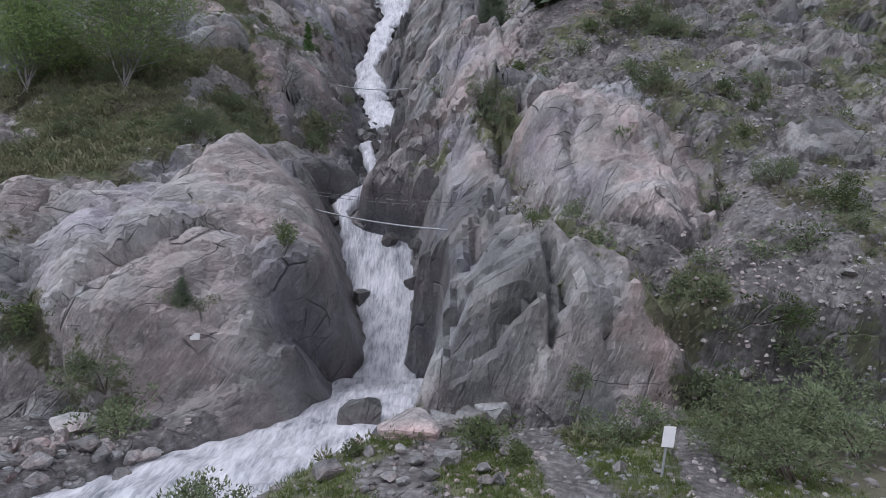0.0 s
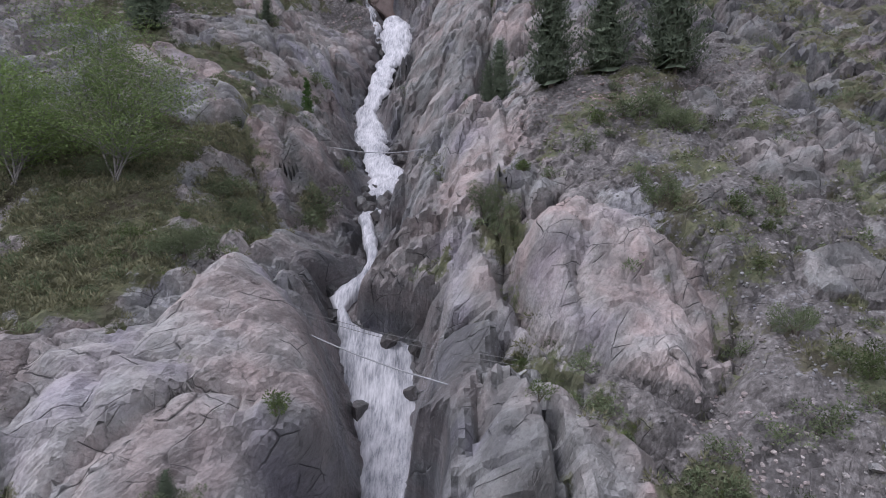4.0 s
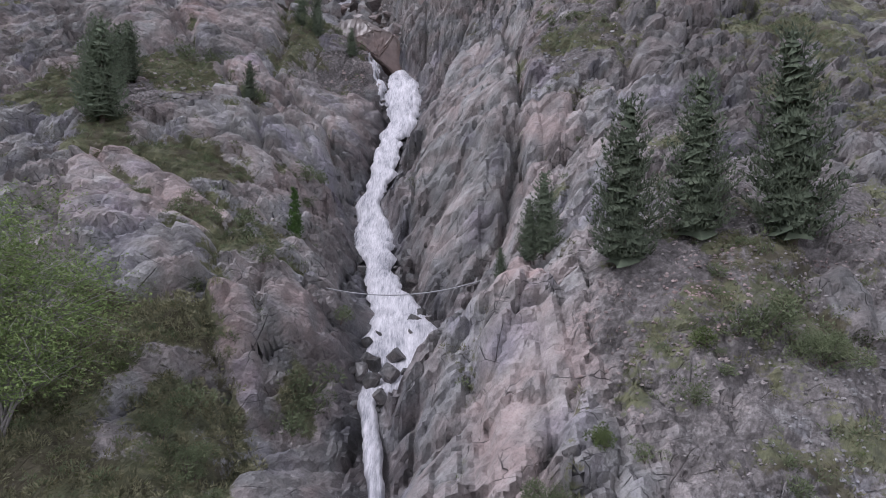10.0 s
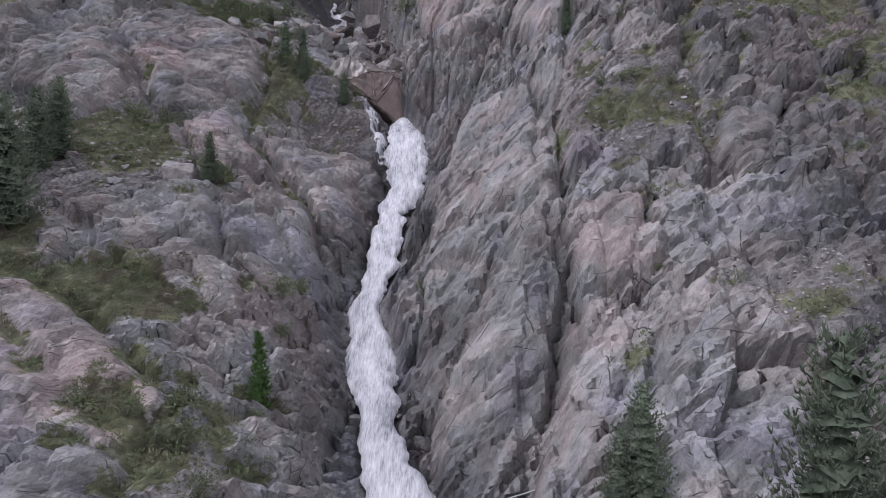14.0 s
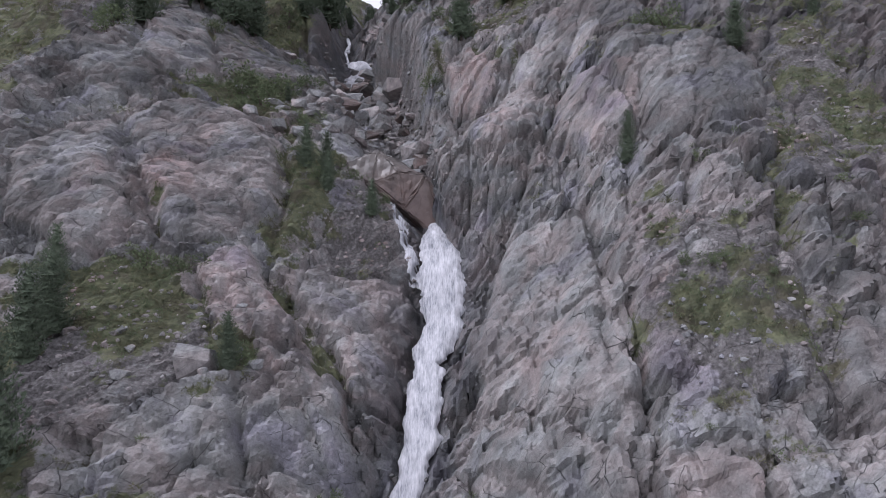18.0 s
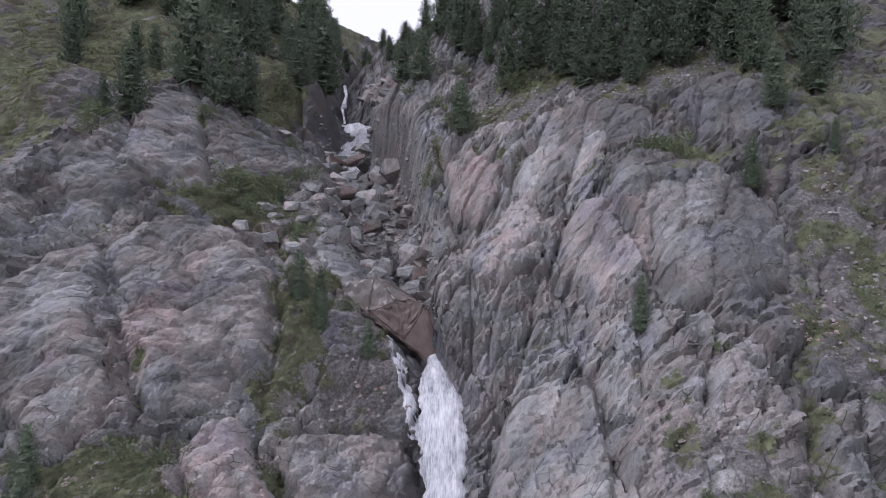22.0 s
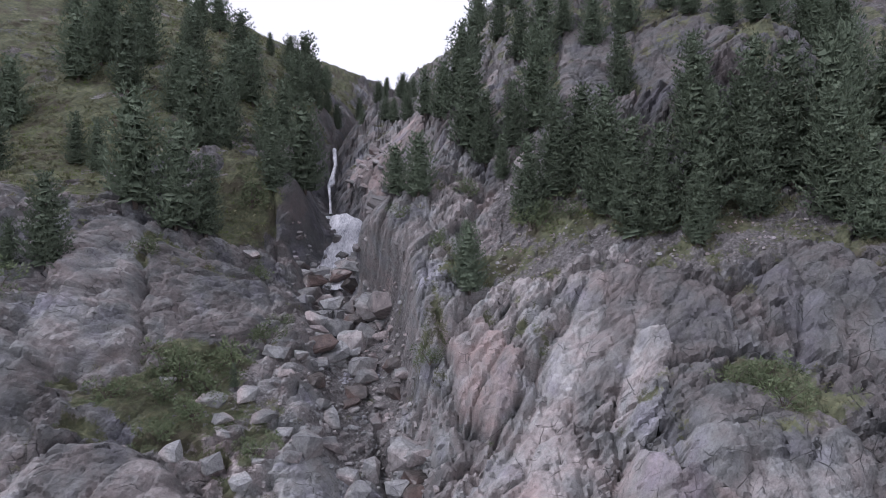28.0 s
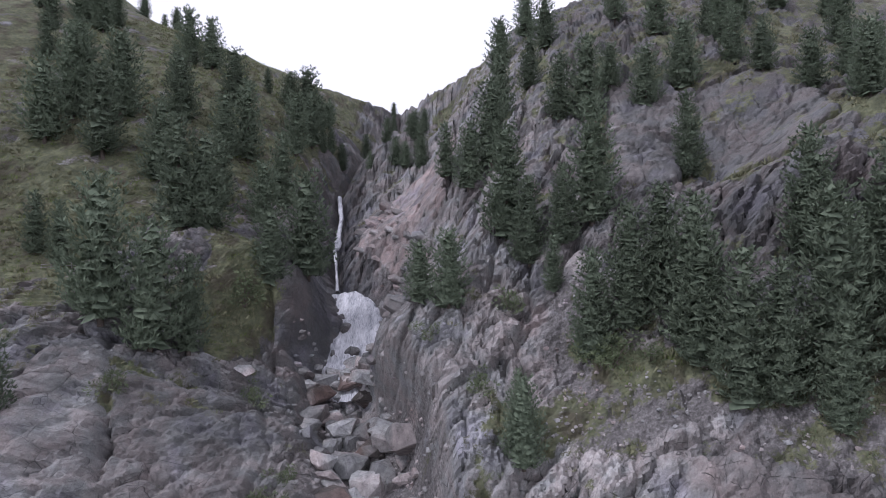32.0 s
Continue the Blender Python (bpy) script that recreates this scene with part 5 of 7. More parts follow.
def rill(label, line, half, seed):
    """A thin side stream over the rock, along points x, u of the sheet."""
    xs, us = [], []
    for (ax, au), (bx, bu) in zip(line, line[1:]):
        for k in range(24):
            xs.append(ax + (bx - ax) * k / 24)
            us.append(au + (bu - au) * k / 24)
    sx, sc = np.meshgrid(xs, np.linspace(-1, 1, 7), indexing="ij")
    su = np.repeat(np.array(us)[:, None], 7, 1)
    x = sx + sc * half * np.linspace(2.2, 0.8, len(xs))[:, None] * (1 + 0.4 * layers(su / 1.3, np.sign(sc) * 2.0, seed, 3))
    h = surface(x, su) + 0.2 - 0.35 * sc ** 4 + 0.1 * layers(x, su, seed + 1, 3)
    pts = np.stack(place(x, su, h), -1).reshape(-1, 3)
    n, m = x.shape
    q = (np.arange(n - 1)[:, None] * m + np.arange(m - 1)[None, :]).ravel()
    tagged(new("water_rill", mesh_from("water_rill", pts, np.stack([q, q + 1, q + m + 1, q + m], -1), WATER, True)), label, "waterfall", kind="structure")


rill("thin white side stream beside the wedged block", [(-13.8, 143.5), (-16.0, 152.0), (-19.2, 160.5)], 0.62, 81)


def spray(label, x, u, spread_by, count, seed):
    """Fine drops hanging over the foot of a fall."""
    r = np.random.default_rng(seed)
    xs, us = x + r.normal(0, spread_by[0], count), u + r.normal(0, spread_by[1], count)
    h = land(xs, us) + 0.4 + np.abs(r.normal(0, spread_by[2], count))
    c = np.stack(place(xs, us, h), -1)
    v = (c[:, None] + r.normal(0, 0.012, (count, 3, 3))).reshape(-1, 3)
    tagged(new("spray", mesh_from("spray", v, np.arange(count * 3).reshape(-1, 3), WATER)), label, "spray", kind="stuff")


spray("fine white spray over the foot of the fall", -1.6, 34.0, (1.7, 2.8, 1.5), 16000, 61)
spray("fine white spray in the narrow gorge", -8.6, 54.5, (1.4, 2.2, 1.3), 12000, 62)
spray("fine white spray below the high fall", -13.2, 105.0, (1.5, 3.0, 1.3), 8000, 63)


def stream():
    """The shallow white stream that leaves the pool to the left."""
    line = []
    for (ax, ay), (bx, by) in zip(STREAM, STREAM[1:]):
        n = max(2, int(math.hypot(bx - ax, by - ay) / 0.4))
        line += [(ax + (bx - ax) * k / n, ay + (by - ay) * k / n) for k in range(n)]
    line = np.array(line)
    line = np.stack([np.convolve(np.pad(line[:, i], 6, "edge"), np.ones(13) / 13, "valid") for i in (0, 1)], -1)
    tan = np.gradient(line, axis=0)
    tan /= np.linalg.norm(tan, axis=1)[:, None]
    cols = np.linspace(-1, 1, 23) * 3.5
    x = line[:, 0][:, None] - tan[:, 1][:, None] * cols
    y = line[:, 1][:, None] + tan[:, 0][:, None] * cols
    z = -0.62 + 0.16 * layers(x / 1.0, y / 1.0, 71, 4) + np.clip(y - 30, 0, 9) * 0.05
    pts = np.stack([x, y, z], -1).reshape(-1, 3)
    n, m = x.shape
    q = (np.arange(n - 1)[:, None] * m + np.arange(m - 1)[None, :]).ravel()
    tagged(new("water_stream", mesh_from("water_stream", pts, np.stack([q, q + m, q + m + 1, q + 1], -1), WATER, True)),
           "shallow white-foaming stream over stones", "stream", kind="structure")


stream()


# ---- trees ----
rng = np.random.default_rng(7)


def tufts(centres, aims, size, blades, spread_by, r, thick=0.17):
    """Spiky sprays of narrow triangles at the centres, pointing along the aims."""
    n = len(centres)
    c = np.repeat(centres, blades, 0)
    d = np.repeat(aims, blades, 0) + r.normal(0, spread_by, (n * blades, 3))
    d /= np.linalg.norm(d, axis=1)[:, None]
    side = np.cross(d, r.normal(0, 1, d.shape))
    side /= np.linalg.norm(side, axis=1)[:, None] + 1e-9
    ln = size * r.uniform(0.7, 1.25, (n * blades, 1))
    v = np.stack([c - side * ln * thick, c + side * ln * thick, c + d * ln], 1).reshape(-1, 3)
    return v, np.arange(len(v)).reshape(-1, 3)


def conifer_meshes(height, radius, seed, levels, blades, size, needles, bark, rounded=0.75, clear=0.06, thick=0.14):
    r = np.random.default_rng(seed)
    cs, ds, limbs, faces, skirts = [], [], [], [], []
    lean = r.normal(0, 0.012, 2)

    def axis(z):
        return np.array([lean[0] * z + 0.05 * math.sin(z * 0.9 + seed), lean[1] * z + 0.05 * math.cos(z * 0.8 + seed), z])

    for k in range(levels):
        t = clear + (1 - clear) * (k + r.uniform(-0.3, 0.3)) / levels
        t = min(max(t, clear), 0.985)
        reach = radius * (1 - t) ** rounded * (0.55 + 0.45 * min(1, (t + 0.05) / 0.22)) + 0.10 * radius
        count = int(5 + 5 * (1 - t))
        w0 = r.uniform(0, 6.28)
        # the dense inside of the crown: a small ragged star of twigs, tipped at random
        points = count + 2
        tip = r.normal(0, 0.22, 2)
        star = []
        for b in range(points):
            w, ln = w0 + 6.283 * b / points, reach * r.uniform(0.3, 0.66)
            star.append(axis(t * height) + np.array([math.cos(w) * ln, math.sin(w) * ln, ln * (tip[0] * math.cos(w) + tip[1] * math.sin(w) - 0.2) + r.uniform(-0.5, 0.5) * height / levels]))
        hub = axis(min(t * height + 0.9 * height / levels + 0.1 * reach, height * 0.995))
        for b in range(points):
            skirts += [hub, star[b], star[(b + 1) % points]]
        for b in range(count):
            w = w0 + 6.283 * b / count + r.normal(0, 0.25)
            ln = reach * r.uniform(0.68, 1.06)
            out = np.array([math.cos(w), math.sin(w), 0.0])
            z0 = min(t * height + r.uniform(-0.8, 0.8) * height / levels, height * 0.985)
            steps = max(3, int(ln / size / 0.66))
            droop = 0.10 - 0.22 * (1 - t)
            line = []
            for q in range(1, steps + 1):
                f = q / steps
                p = axis(z0) + out * ln * f + np.array([0, 0, ln * (droop * f + 0.42 * f ** 3)])
                line.append(p)
                if f > 0.25:
                    cs.append(p + r.normal(0, 0.10 * size, 3))
                    ds.append(out * (0.3 + 0.35 * f) + np.array([0, 0, 0.85]) + r.normal(0, 0.25, 3))
                    if q > 1:
                        across = np.cross(out, (0, 0, 1.0)) * (1 if q % 2 else -1)
                        cs.append(p + across * ln * 0.16 * r.uniform(0.5, 1.3) * (1.15 - f) * 2)
                        ds.append(out * 0.3 + across * 0.4 + np.array([0, 0, 0.8]))
            if b % 4 == 0 and ln > 0.4:
                vs, fs = tube([axis(z0), line[len(line) // 2], line[-1]], [0.02 * height * (1 - t) * 0.25 + 0.012, 0.015, 0.006], 3)
                faces += [tuple(i + len(limbs) for i in q4) for q4 in fs]
                limbs += vs
    cs.append(axis(height * 0.99)), ds.append(np.array([0, 0, 1.0]))
    v, f = tufts(np.array(cs), np.array(ds), size, blades, 0.42, r, thick)
    v = np.concatenate([v, np.array(skirts)])
    crown = mesh_from("crown", v, np.arange(len(v)).reshape(-1, 3), needles)
    zs = np.linspace(-0.4, height * 0.97, 9)
    vs, fs = tube([axis(z) for z in zs], [0.022 * height * (1 - max(z, 0) / height) ** 0.8 + 0.012 for z in zs], 8)
    trunk = mesh_from("trunk", [tuple(p) for p in vs], fs, bark, True)
    limb = mesh_from("branchwork", [tuple(p) for p in limbs], faces, bark, True)
    return trunk, limb, crown


def tree_kind(name, label, meshes, category="tree", group=""):
    base = new(name)
    base.empty_display_size = 0.3
    for key, me in zip(("trunk", "branchwork", "crown"), meshes):
        part(key, me, base)
    return tagged(base, label, category, group)


def plant(model, x, u, height, unit, turn, label="", wide=1.0):
    """A copy of a model tree that is unit metres tall."""
    s = height / unit
    p = spot(x, u, 0.12)
    ob = copy_thing(model, Matrix.Translation(p) @ Matrix.Rotation(turn, 4, "Z"))
    ob.scale = (s * wide, s * wide, s)
    return tagged(ob, label)


SHELF = Matrix.Translation((0, -120, -60))
near_pines = [conifer_meshes(10, 2.5, 11, 32, 3, 0.31, NEEDLES, BARK, 0.56),
              conifer_meshes(10, 2.2, 12, 32, 3, 0.31, NEEDLES, BARK, 0.5),
              conifer_meshes(10, 2.6, 13, 32, 3, 0.32, NEEDLES, BARK, 0.54)]
far_pines = [conifer_meshes(16, 4.2, 21, 24, 3, 0.72, NEEDLES, BARK, 0.42, thick=0.15),
             conifer_meshes(16, 3.6, 22, 24, 3, 0.72, NEEDLES, BARK, 0.38, thick=0.15),
             conifer_meshes(16, 4.6, 23, 23, 3, 0.75, NEEDLES, BARK, 0.42, thick=0.15),
             conifer_meshes(16, 3.3, 24, 25, 3, 0.7, NEEDLES, BARK, 0.46, thick=0.15)]
rim_pines = [conifer_meshes(14, 3.1, 25, 30, 3, 0.43, NEEDLES, BARK, 0.5, 0.03, 0.2),
             conifer_meshes(14, 2.7, 26, 30, 3, 0.43, NEEDLES, BARK, 0.52, 0.03, 0.2),
             conifer_meshes(14, 3.5, 27, 28, 3, 0.44, NEEDLES, BARK, 0.55, 0.03, 0.2)]


def wood(rows, models, unit, name, label, group, wide=1.08, tallest=22.0):
    for k, (x, u, height) in enumerate(rows):
        height = min(height * 1.15, tallest)
        base = tagged(new(name), label, "pine tree", group)
        base.empty_display_size = 0.3
        meshes = models[(k * 7 + int(abs(x))) % len(models)]
        for key, me in zip(("trunk", "branchwork", "crown"), meshes):
            part(key, me, base)
        s = height / unit
        base.matrix_world = Matrix.Translation(spot(x, u, 0.15)) @ Matrix.Rotation(k * 2.4 + x, 4, "Z") @ Matrix.Diagonal((s * wide, s * wide, s, 1))


wood([(6.2, 75.4, 6.2), (10.3, 68.0, 10.1), (4.9, 75.2, 4.6), (2.4, 73.0, 2.4), (16.2, 71.1, 10.5), (22.6, 70.0, 13.4)], near_pines, 10, "pine",
     "dark green stone pine rooted in stony soil on the slope", "pines above the pink rock", 0.95)
wood([(-44.3, 103.3, 11.1), (-46.2, 106.1, 9.2), (-48.5, 119.8, 7.5)], near_pines, 10, "pine", "dark dense stone pine on a grassy rock shelf", "pines on the shelf")
wood([(-30.2, 116.8, 5.0), (-27.9, 156.5, 7.1), (-31.9, 161.5, 6.6), (-20.8, 152.8, 5.0), (-52.0, 127.5, 5.9), (-48.5, 115.9, 8.0),
      (-7.5, 204.3, 8.4), (12.6, 144.4, 5.9), (30.1, 163.2, 6.3), (-41.1, 190.4, 3.2), (-27.3, 154.8, 5.1), (41.0, 166.3, 4.3), (38.5, 179.1, 9.0), (46.0, 183.4, 11.8)],
     near_pines, 10, "pine", "young green stone pine growing from a rock ledge", "single pines on the cliffs", 0.9)
wood([(-72.1, 205.5, 12.6), (-76.6, 203.7, 6.8), (-89.9, 246.8, 9.9), (-67.9, 226.6, 19.0), (-60.7, 224.3, 17.0), (-56.8, 227.0, 13.4), (-48.1, 244.9, 11.4),
      (-103.3, 279.7, 16.5), (-101.2, 292.5, 19.0), (-90.0, 276.5, 16.8), (-92.8, 292.8, 18.0), (-66.6, 254.4, 19.0), (-62.5, 255.8, 15.9)],
     far_pines, 16, "pine", "tall dark green stone pine on the grassy slope", "wood beside the gorge")
wood([(-89.6, 318.5, 10.2), (-89.3, 344.2, 14.0), (-76.3, 321.7, 14.1), (-74.1, 346.4, 7.1), (-62.7, 344.3, 17.0), (-67.5, 344.1, 11.1), (-65.7, 293.3, 17.2),
      (-69.1, 289.6, 13.1), (-61.2, 319.1, 15.8), (-56.6, 285.2, 16.0), (-56.0, 267.8, 12.3), (-43.6, 252.1, 18.0), (-82, 300, 14), (-77, 272, 15), (-112, 262, 14), (-108, 305, 15)],
     far_pines, 16, "pine", "tall dark green stone pine in a mountain wood", "wood beside the gorge")
wood([(-47.3, 361.5, 17.0), (-33.0, 330.8, 13.0), (-53.6, 345.4, 13.0), (-31.4, 376.3, 8.9), (-24.7, 322.4, 14.5), (-143.0, 420.7, 13.5), (-126.1, 410.0, 9.1),
      (-140.2, 429.1, 6.5), (-44.8, 446.3, 6.2), (-38, 352, 13), (-28, 348, 14), (-60, 360, 12)], far_pines, 16, "pine", "dark stone pine near the skyline of the saddle", "pines at the saddle", 1.15, 9.5)
wood([(-3.3, 236.6, 12.2), (-0.9, 228.5, 7.1), (1.7, 237.1, 10.8), (6.3, 239.2, 16.9), (2.7, 215.8, 12.3), (7.2, 217.7, 14.0), (11.6, 220.7, 13.3), (13.7, 213.9, 16.0),
      (13.8, 210.1, 13.8), (16.1, 203.9, 14.9), (24.6, 250.9, 12.8), (-6.1, 244.9, 16.4), (27.3, 219.2, 14.2), (24.8, 203.5, 19.0), (19.4, 203.1, 13.2), (22.8, 198.6, 10.3),
      (40.4, 199.9, 15.5), (38.2, 208.1, 18.1), (42.2, 195.0, 12.0), (34.6, 213.3, 16.8), (32, 203, 15), (28, 209, 14)],
     rim_pines, 14, "pine", "tall blue-green stone pine on the rim of the cliff", "wood on the cliff's rim", 1.12)
wood([(22.7, 274.4, 10.6), (6.3, 276.5, 12.0), (11.3, 274.2, 15.0), (-1.3, 335.5, 13.5), (6.9, 347.1, 12.3), (9.0, 320.1, 11.7), (42.8, 273.9, 9.0), (47.9, 265.0, 9.5),
      (57.4, 271.6, 8.9), (40.9, 299.1, 7.8), (30.6, 280.5, 8.1), (-7.5, 268.3, 15.2), (-12.0, 265.7, 11.5), (-16.7, 279.9, 10.8), (16.9, 281.7, 8.1), (40.9, 282.7, 10.2),
      (44.5, 245.7, 9.0), (-15.9, 228.8, 10.3), (-20.4, 232.1, 8.3), (-7.2, 201.8, 9.0), (3, 300, 12), (-4, 290, 13), (52, 255, 12), (60, 250, 13)],
     far_pines, 16, "pine", "dark green stone pine on a steep rocky slope", "wood above the cliff")


def scatter_wood(count, area, clear, tall, seed, label, group):
    """More pines, strewn over a stretch of the slope but not over its bare crags."""
    r = np.random.default_rng(seed)
    rows = []
    while len(rows) < count:
        x, u = r.uniform(area[0], area[1]), r.uniform(area[2], area[3])
        if any(((x - cx) / rx) ** 2 + ((u - cu) / ru) ** 2 < 1 for cx, cu, rx, ru in clear) or any(math.hypot(x - q[0], u - q[1]) < 4.5 for q in rows):
            continue
        rows.append((float(x), float(u), float(r.uniform(*tall))))
    wood(rows, far_pines, 16, "pine", label, group, 1.0, 24)


scatter_wood(15, (8, 75, 240, 330), [(22, 262, 14, 14), (38, 262, 14, 14), (14, 285, 8, 10)], (8, 15), 41, "dark green stone pine on a steep rocky slope", "wood above the cliff")
scatter_wood(7, (22, 70, 196, 228), [], (11, 19), 42, "tall blue-green stone pine on the rim of the cliff", "wood on the cliff's rim")
scatter_wood(9, (-135, -56, 238, 352), [(-70, 300, 8, 14), (-95, 245, 9, 8)], (10, 19), 43, "tall dark green stone pine on the grassy slope", "wood beside the gorge")
scatter_wood(8, (-62, -24, 322, 385), [], (5, 9), 44, "dark stone pine near the skyline of the saddle", "pines at the saddle")


scatter_wood(9, (-185, -112, 290, 420), [], (9, 16), 45, "dark stone pine on the high grassy slope", "wood beside the gorge")


def birch(x, u, height, seed=5):
    """A many-stemmed birch with a loose, light crown."""
    r = np.random.default_rng(seed)
    base = tagged(new("birch"), "light green many-stemmed birch on the heathy slope", "tree")
    cs, ds = [], []
    for k, (ax, ay) in enumerate(((-0.30, 0.05), (-0.06, -0.10), (0.04, 0.12), (0.24, 0.02), (0.40, -0.06))):
        top = height * (0.98, 0.86, 0.93, 0.72, 0.6)[k]
        pts = [(0.16 * math.cos(k * 1.3), 0.16 * math.sin(k * 1.3), -0.3)]
        for q in range(1, 9):
            f = q / 8
            pts.append((ax * top * f ** 0.8 * 0.75 + 0.12 * math.sin(3 * f + k), ay * top * f + 0.1 * math.cos(4 * f + k), top * f))
        vs, fs = tube(pts, [0.075 * (1 - 0.9 * i / 8) for i in range(9)], 7)
        part("trunk", mesh_from("trunk", [tuple(p) for p in vs], fs, PALE_BARK, True), base)
        bv, bf = [], []
        for q in range(52):
            f = r.uniform(0.14, 1.0)
            i = min(int(f * 8), 7)
            p0 = Vector(pts[i]).lerp(Vector(pts[i + 1]), f * 8 - i)
            w, ln = r.uniform(0, 6.28), height * 0.30 * (1.15 - f) ** 0.6 * r.uniform(0.45, 1.15) + 0.5
            p1 = p0 + Vector((math.cos(w) * ln * 0.7, math.sin(w) * ln * 0.7, ln * 0.45))
            p2 = p1 + Vector((math.cos(w) * ln * 0.4, math.sin(w) * ln * 0.4, -ln * 0.12))
            vs, fs = tube([p0, p1, p2], [0.03, 0.016, 0.006], 4)
            bf += [tuple(j + len(bv) for j in q4) for q4 in fs]
            bv += vs
            for g in range(64):
                e = r.uniform(0.3, 1.1)
                c = np.array(p0.lerp(p1, min(1, e * 1.3)) if e < 0.7 else p1.lerp(p2, (e - 0.7) / 0.4)) + r.normal(0, 0.5, 3)
                cs.append(c)
                ds.append(r.normal(0, 0.5, 3) + np.array([0, 0, -0.5]))
        part("branchwork", mesh_from("branchwork", [tuple(p) for p in bv], bf, PALE_BARK), base)
    v, f = tufts(np.array(cs), np.array(ds), 0.165, 3, 0.7, r, 0.17)
    part("crown", mesh_from("crown", v, f, BIRCH_GREEN), base)
    base.matrix_world = Matrix.Translation(spot(x, u, 0.1)) @ Matrix.Rotation(0.3, 4, "Z") @ Matrix.Diagonal((1.35, 1.35, 1.0, 1))


birch(-28.6, 56.9, 15.0)
birch(-37.5, 57.0, 11.0, 6)
larch = conifer_meshes(6.5, 1.0, 61, 20, 5, 0.34, LARCH_GREEN, BARK, 0.8)
ob = tagged(new("larch"), "slender yellow-green young larch on a rock shelf", "larch tree")
for key, me in zip(("trunk", "branchwork", "crown"), larch):
    part(key, me, ob)
ob.matrix_world = Matrix.Translation(spot(-19.4, 89.9, 0.1))


# ---- shrubs, heath and grass ----
def shrub_meshes(seed, leaves, mat, size=0.13):
    r = np.random.default_rng(seed)
    cs, ds = [], []
    heads = r.normal(0, 1, (9, 3)) * (0.28, 0.28, 0.16) + (0, 0, 0.42)
    for k in range(leaves):
        hd = heads[r.integers(9)]
        d = r.normal(0, 1, 3)
        d /= np.linalg.norm(d)
        p = hd + d * 0.27 * r.uniform(0.6, 1.0)
        p[2] = max(p[2], 0.02)
        cs.append(p)
        ds.append(d + (0, 0, 0.5))
    v, f = tufts(np.array(cs), np.array(ds), size, 3, 0.5, r)
    stems, faces = [], []
    for k in range(7):
        tip = heads[k]
        vs, fs = tube([(0, 0, -0.15), (tip[0] * 0.4, tip[1] * 0.4, tip[2] * 0.5), tuple(tip)], [0.022, 0.015, 0.006], 3)
        faces += [tuple(i + len(stems) for i in q) for q in fs]
        stems += vs
    return mesh_from("branchwork", [tuple(p) for p in stems], faces, BARK), mesh_from("foliage", v, f, mat)


GREEN_SHRUBS = [shrub_meshes(80 + k, 380, SHRUB_GREEN, 0.10) for k in range(3)]
BRIGHT_SHRUBS = [shrub_meshes(90 + k, 380, BRIGHT_GREEN, 0.10) for k in range(2)]
BIG_SHRUBS = [shrub_meshes(100 + k, 1700, SHRUB_GREEN, 0.052) for k in range(2)]
BIG_BRIGHT = [shrub_meshes(110, 1500, BRIGHT_GREEN, 0.055)]


def shrub(x, u, wide, high, bright=False, label="dense green juniper shrub among rocks"):
    models = (BIG_BRIGHT if bright else BIG_SHRUBS) if wide > 2.2 and u < 60 else BRIGHT_SHRUBS if bright and u < 120 else GREEN_SHRUBS
    base = tagged(new("shrub"), "fresh yellow-green alder shrub on stony ground" if bright else label, "shrub", "shrubs on the slope")
    base.empty_display_size = 0.2
    for key, me in zip(("branchwork", "foliage"), models[int(abs(x * 3 + u)) % len(models)]):
        part(key, me, base)
    base.matrix_world = Matrix.Translation(spot(x, u, 0.05)) @ Matrix.Rotation(x * 1.7 + u, 4, "Z") @ Matrix.Diagonal((wide, wide, high, 1))


for x, u, wide, fresh in ((15.6, 24.3, 2.3, 1), (12.2, 25.7, 1.8, 0), (13.0, 24.7, 1.3, 0), (11.3, 26.4, 1.6, 0), (9.1, 29.4, 1.7, 0), (8.2, 30.5, 1.8, 0), (7.2, 31.4, 1.5, 0), (4.7, 30.6, 1.2, 1), (-8.5, 30.7, 1.6, 1), (-12.5, 25.7, 1.0, 0), (-11.6, 26.0, 1.1, 0), (-15.7, 23.0, 2.4, 0), (-16.6, 23.4, 1.6, 0), (-14.0, 20.6, 2.2, 0), (-17.2, 22.1, 1.6, 0), (-19.1, 25.0, 2.1, 1), (-19.8, 24.3, 1.6, 0), (-18.0, 44.0, 2.4, 0), (-18.9, 51.4, 1.9, 0), (1.6, 18.0, 1.7, 1), (2.7, 16.9, 1.2, 1), (-3.5, 17.8, 1.0, 1), (12.3, 22.9, 1.5, 0)):
    shrub(x, u, wide, wide * 0.85, fresh)
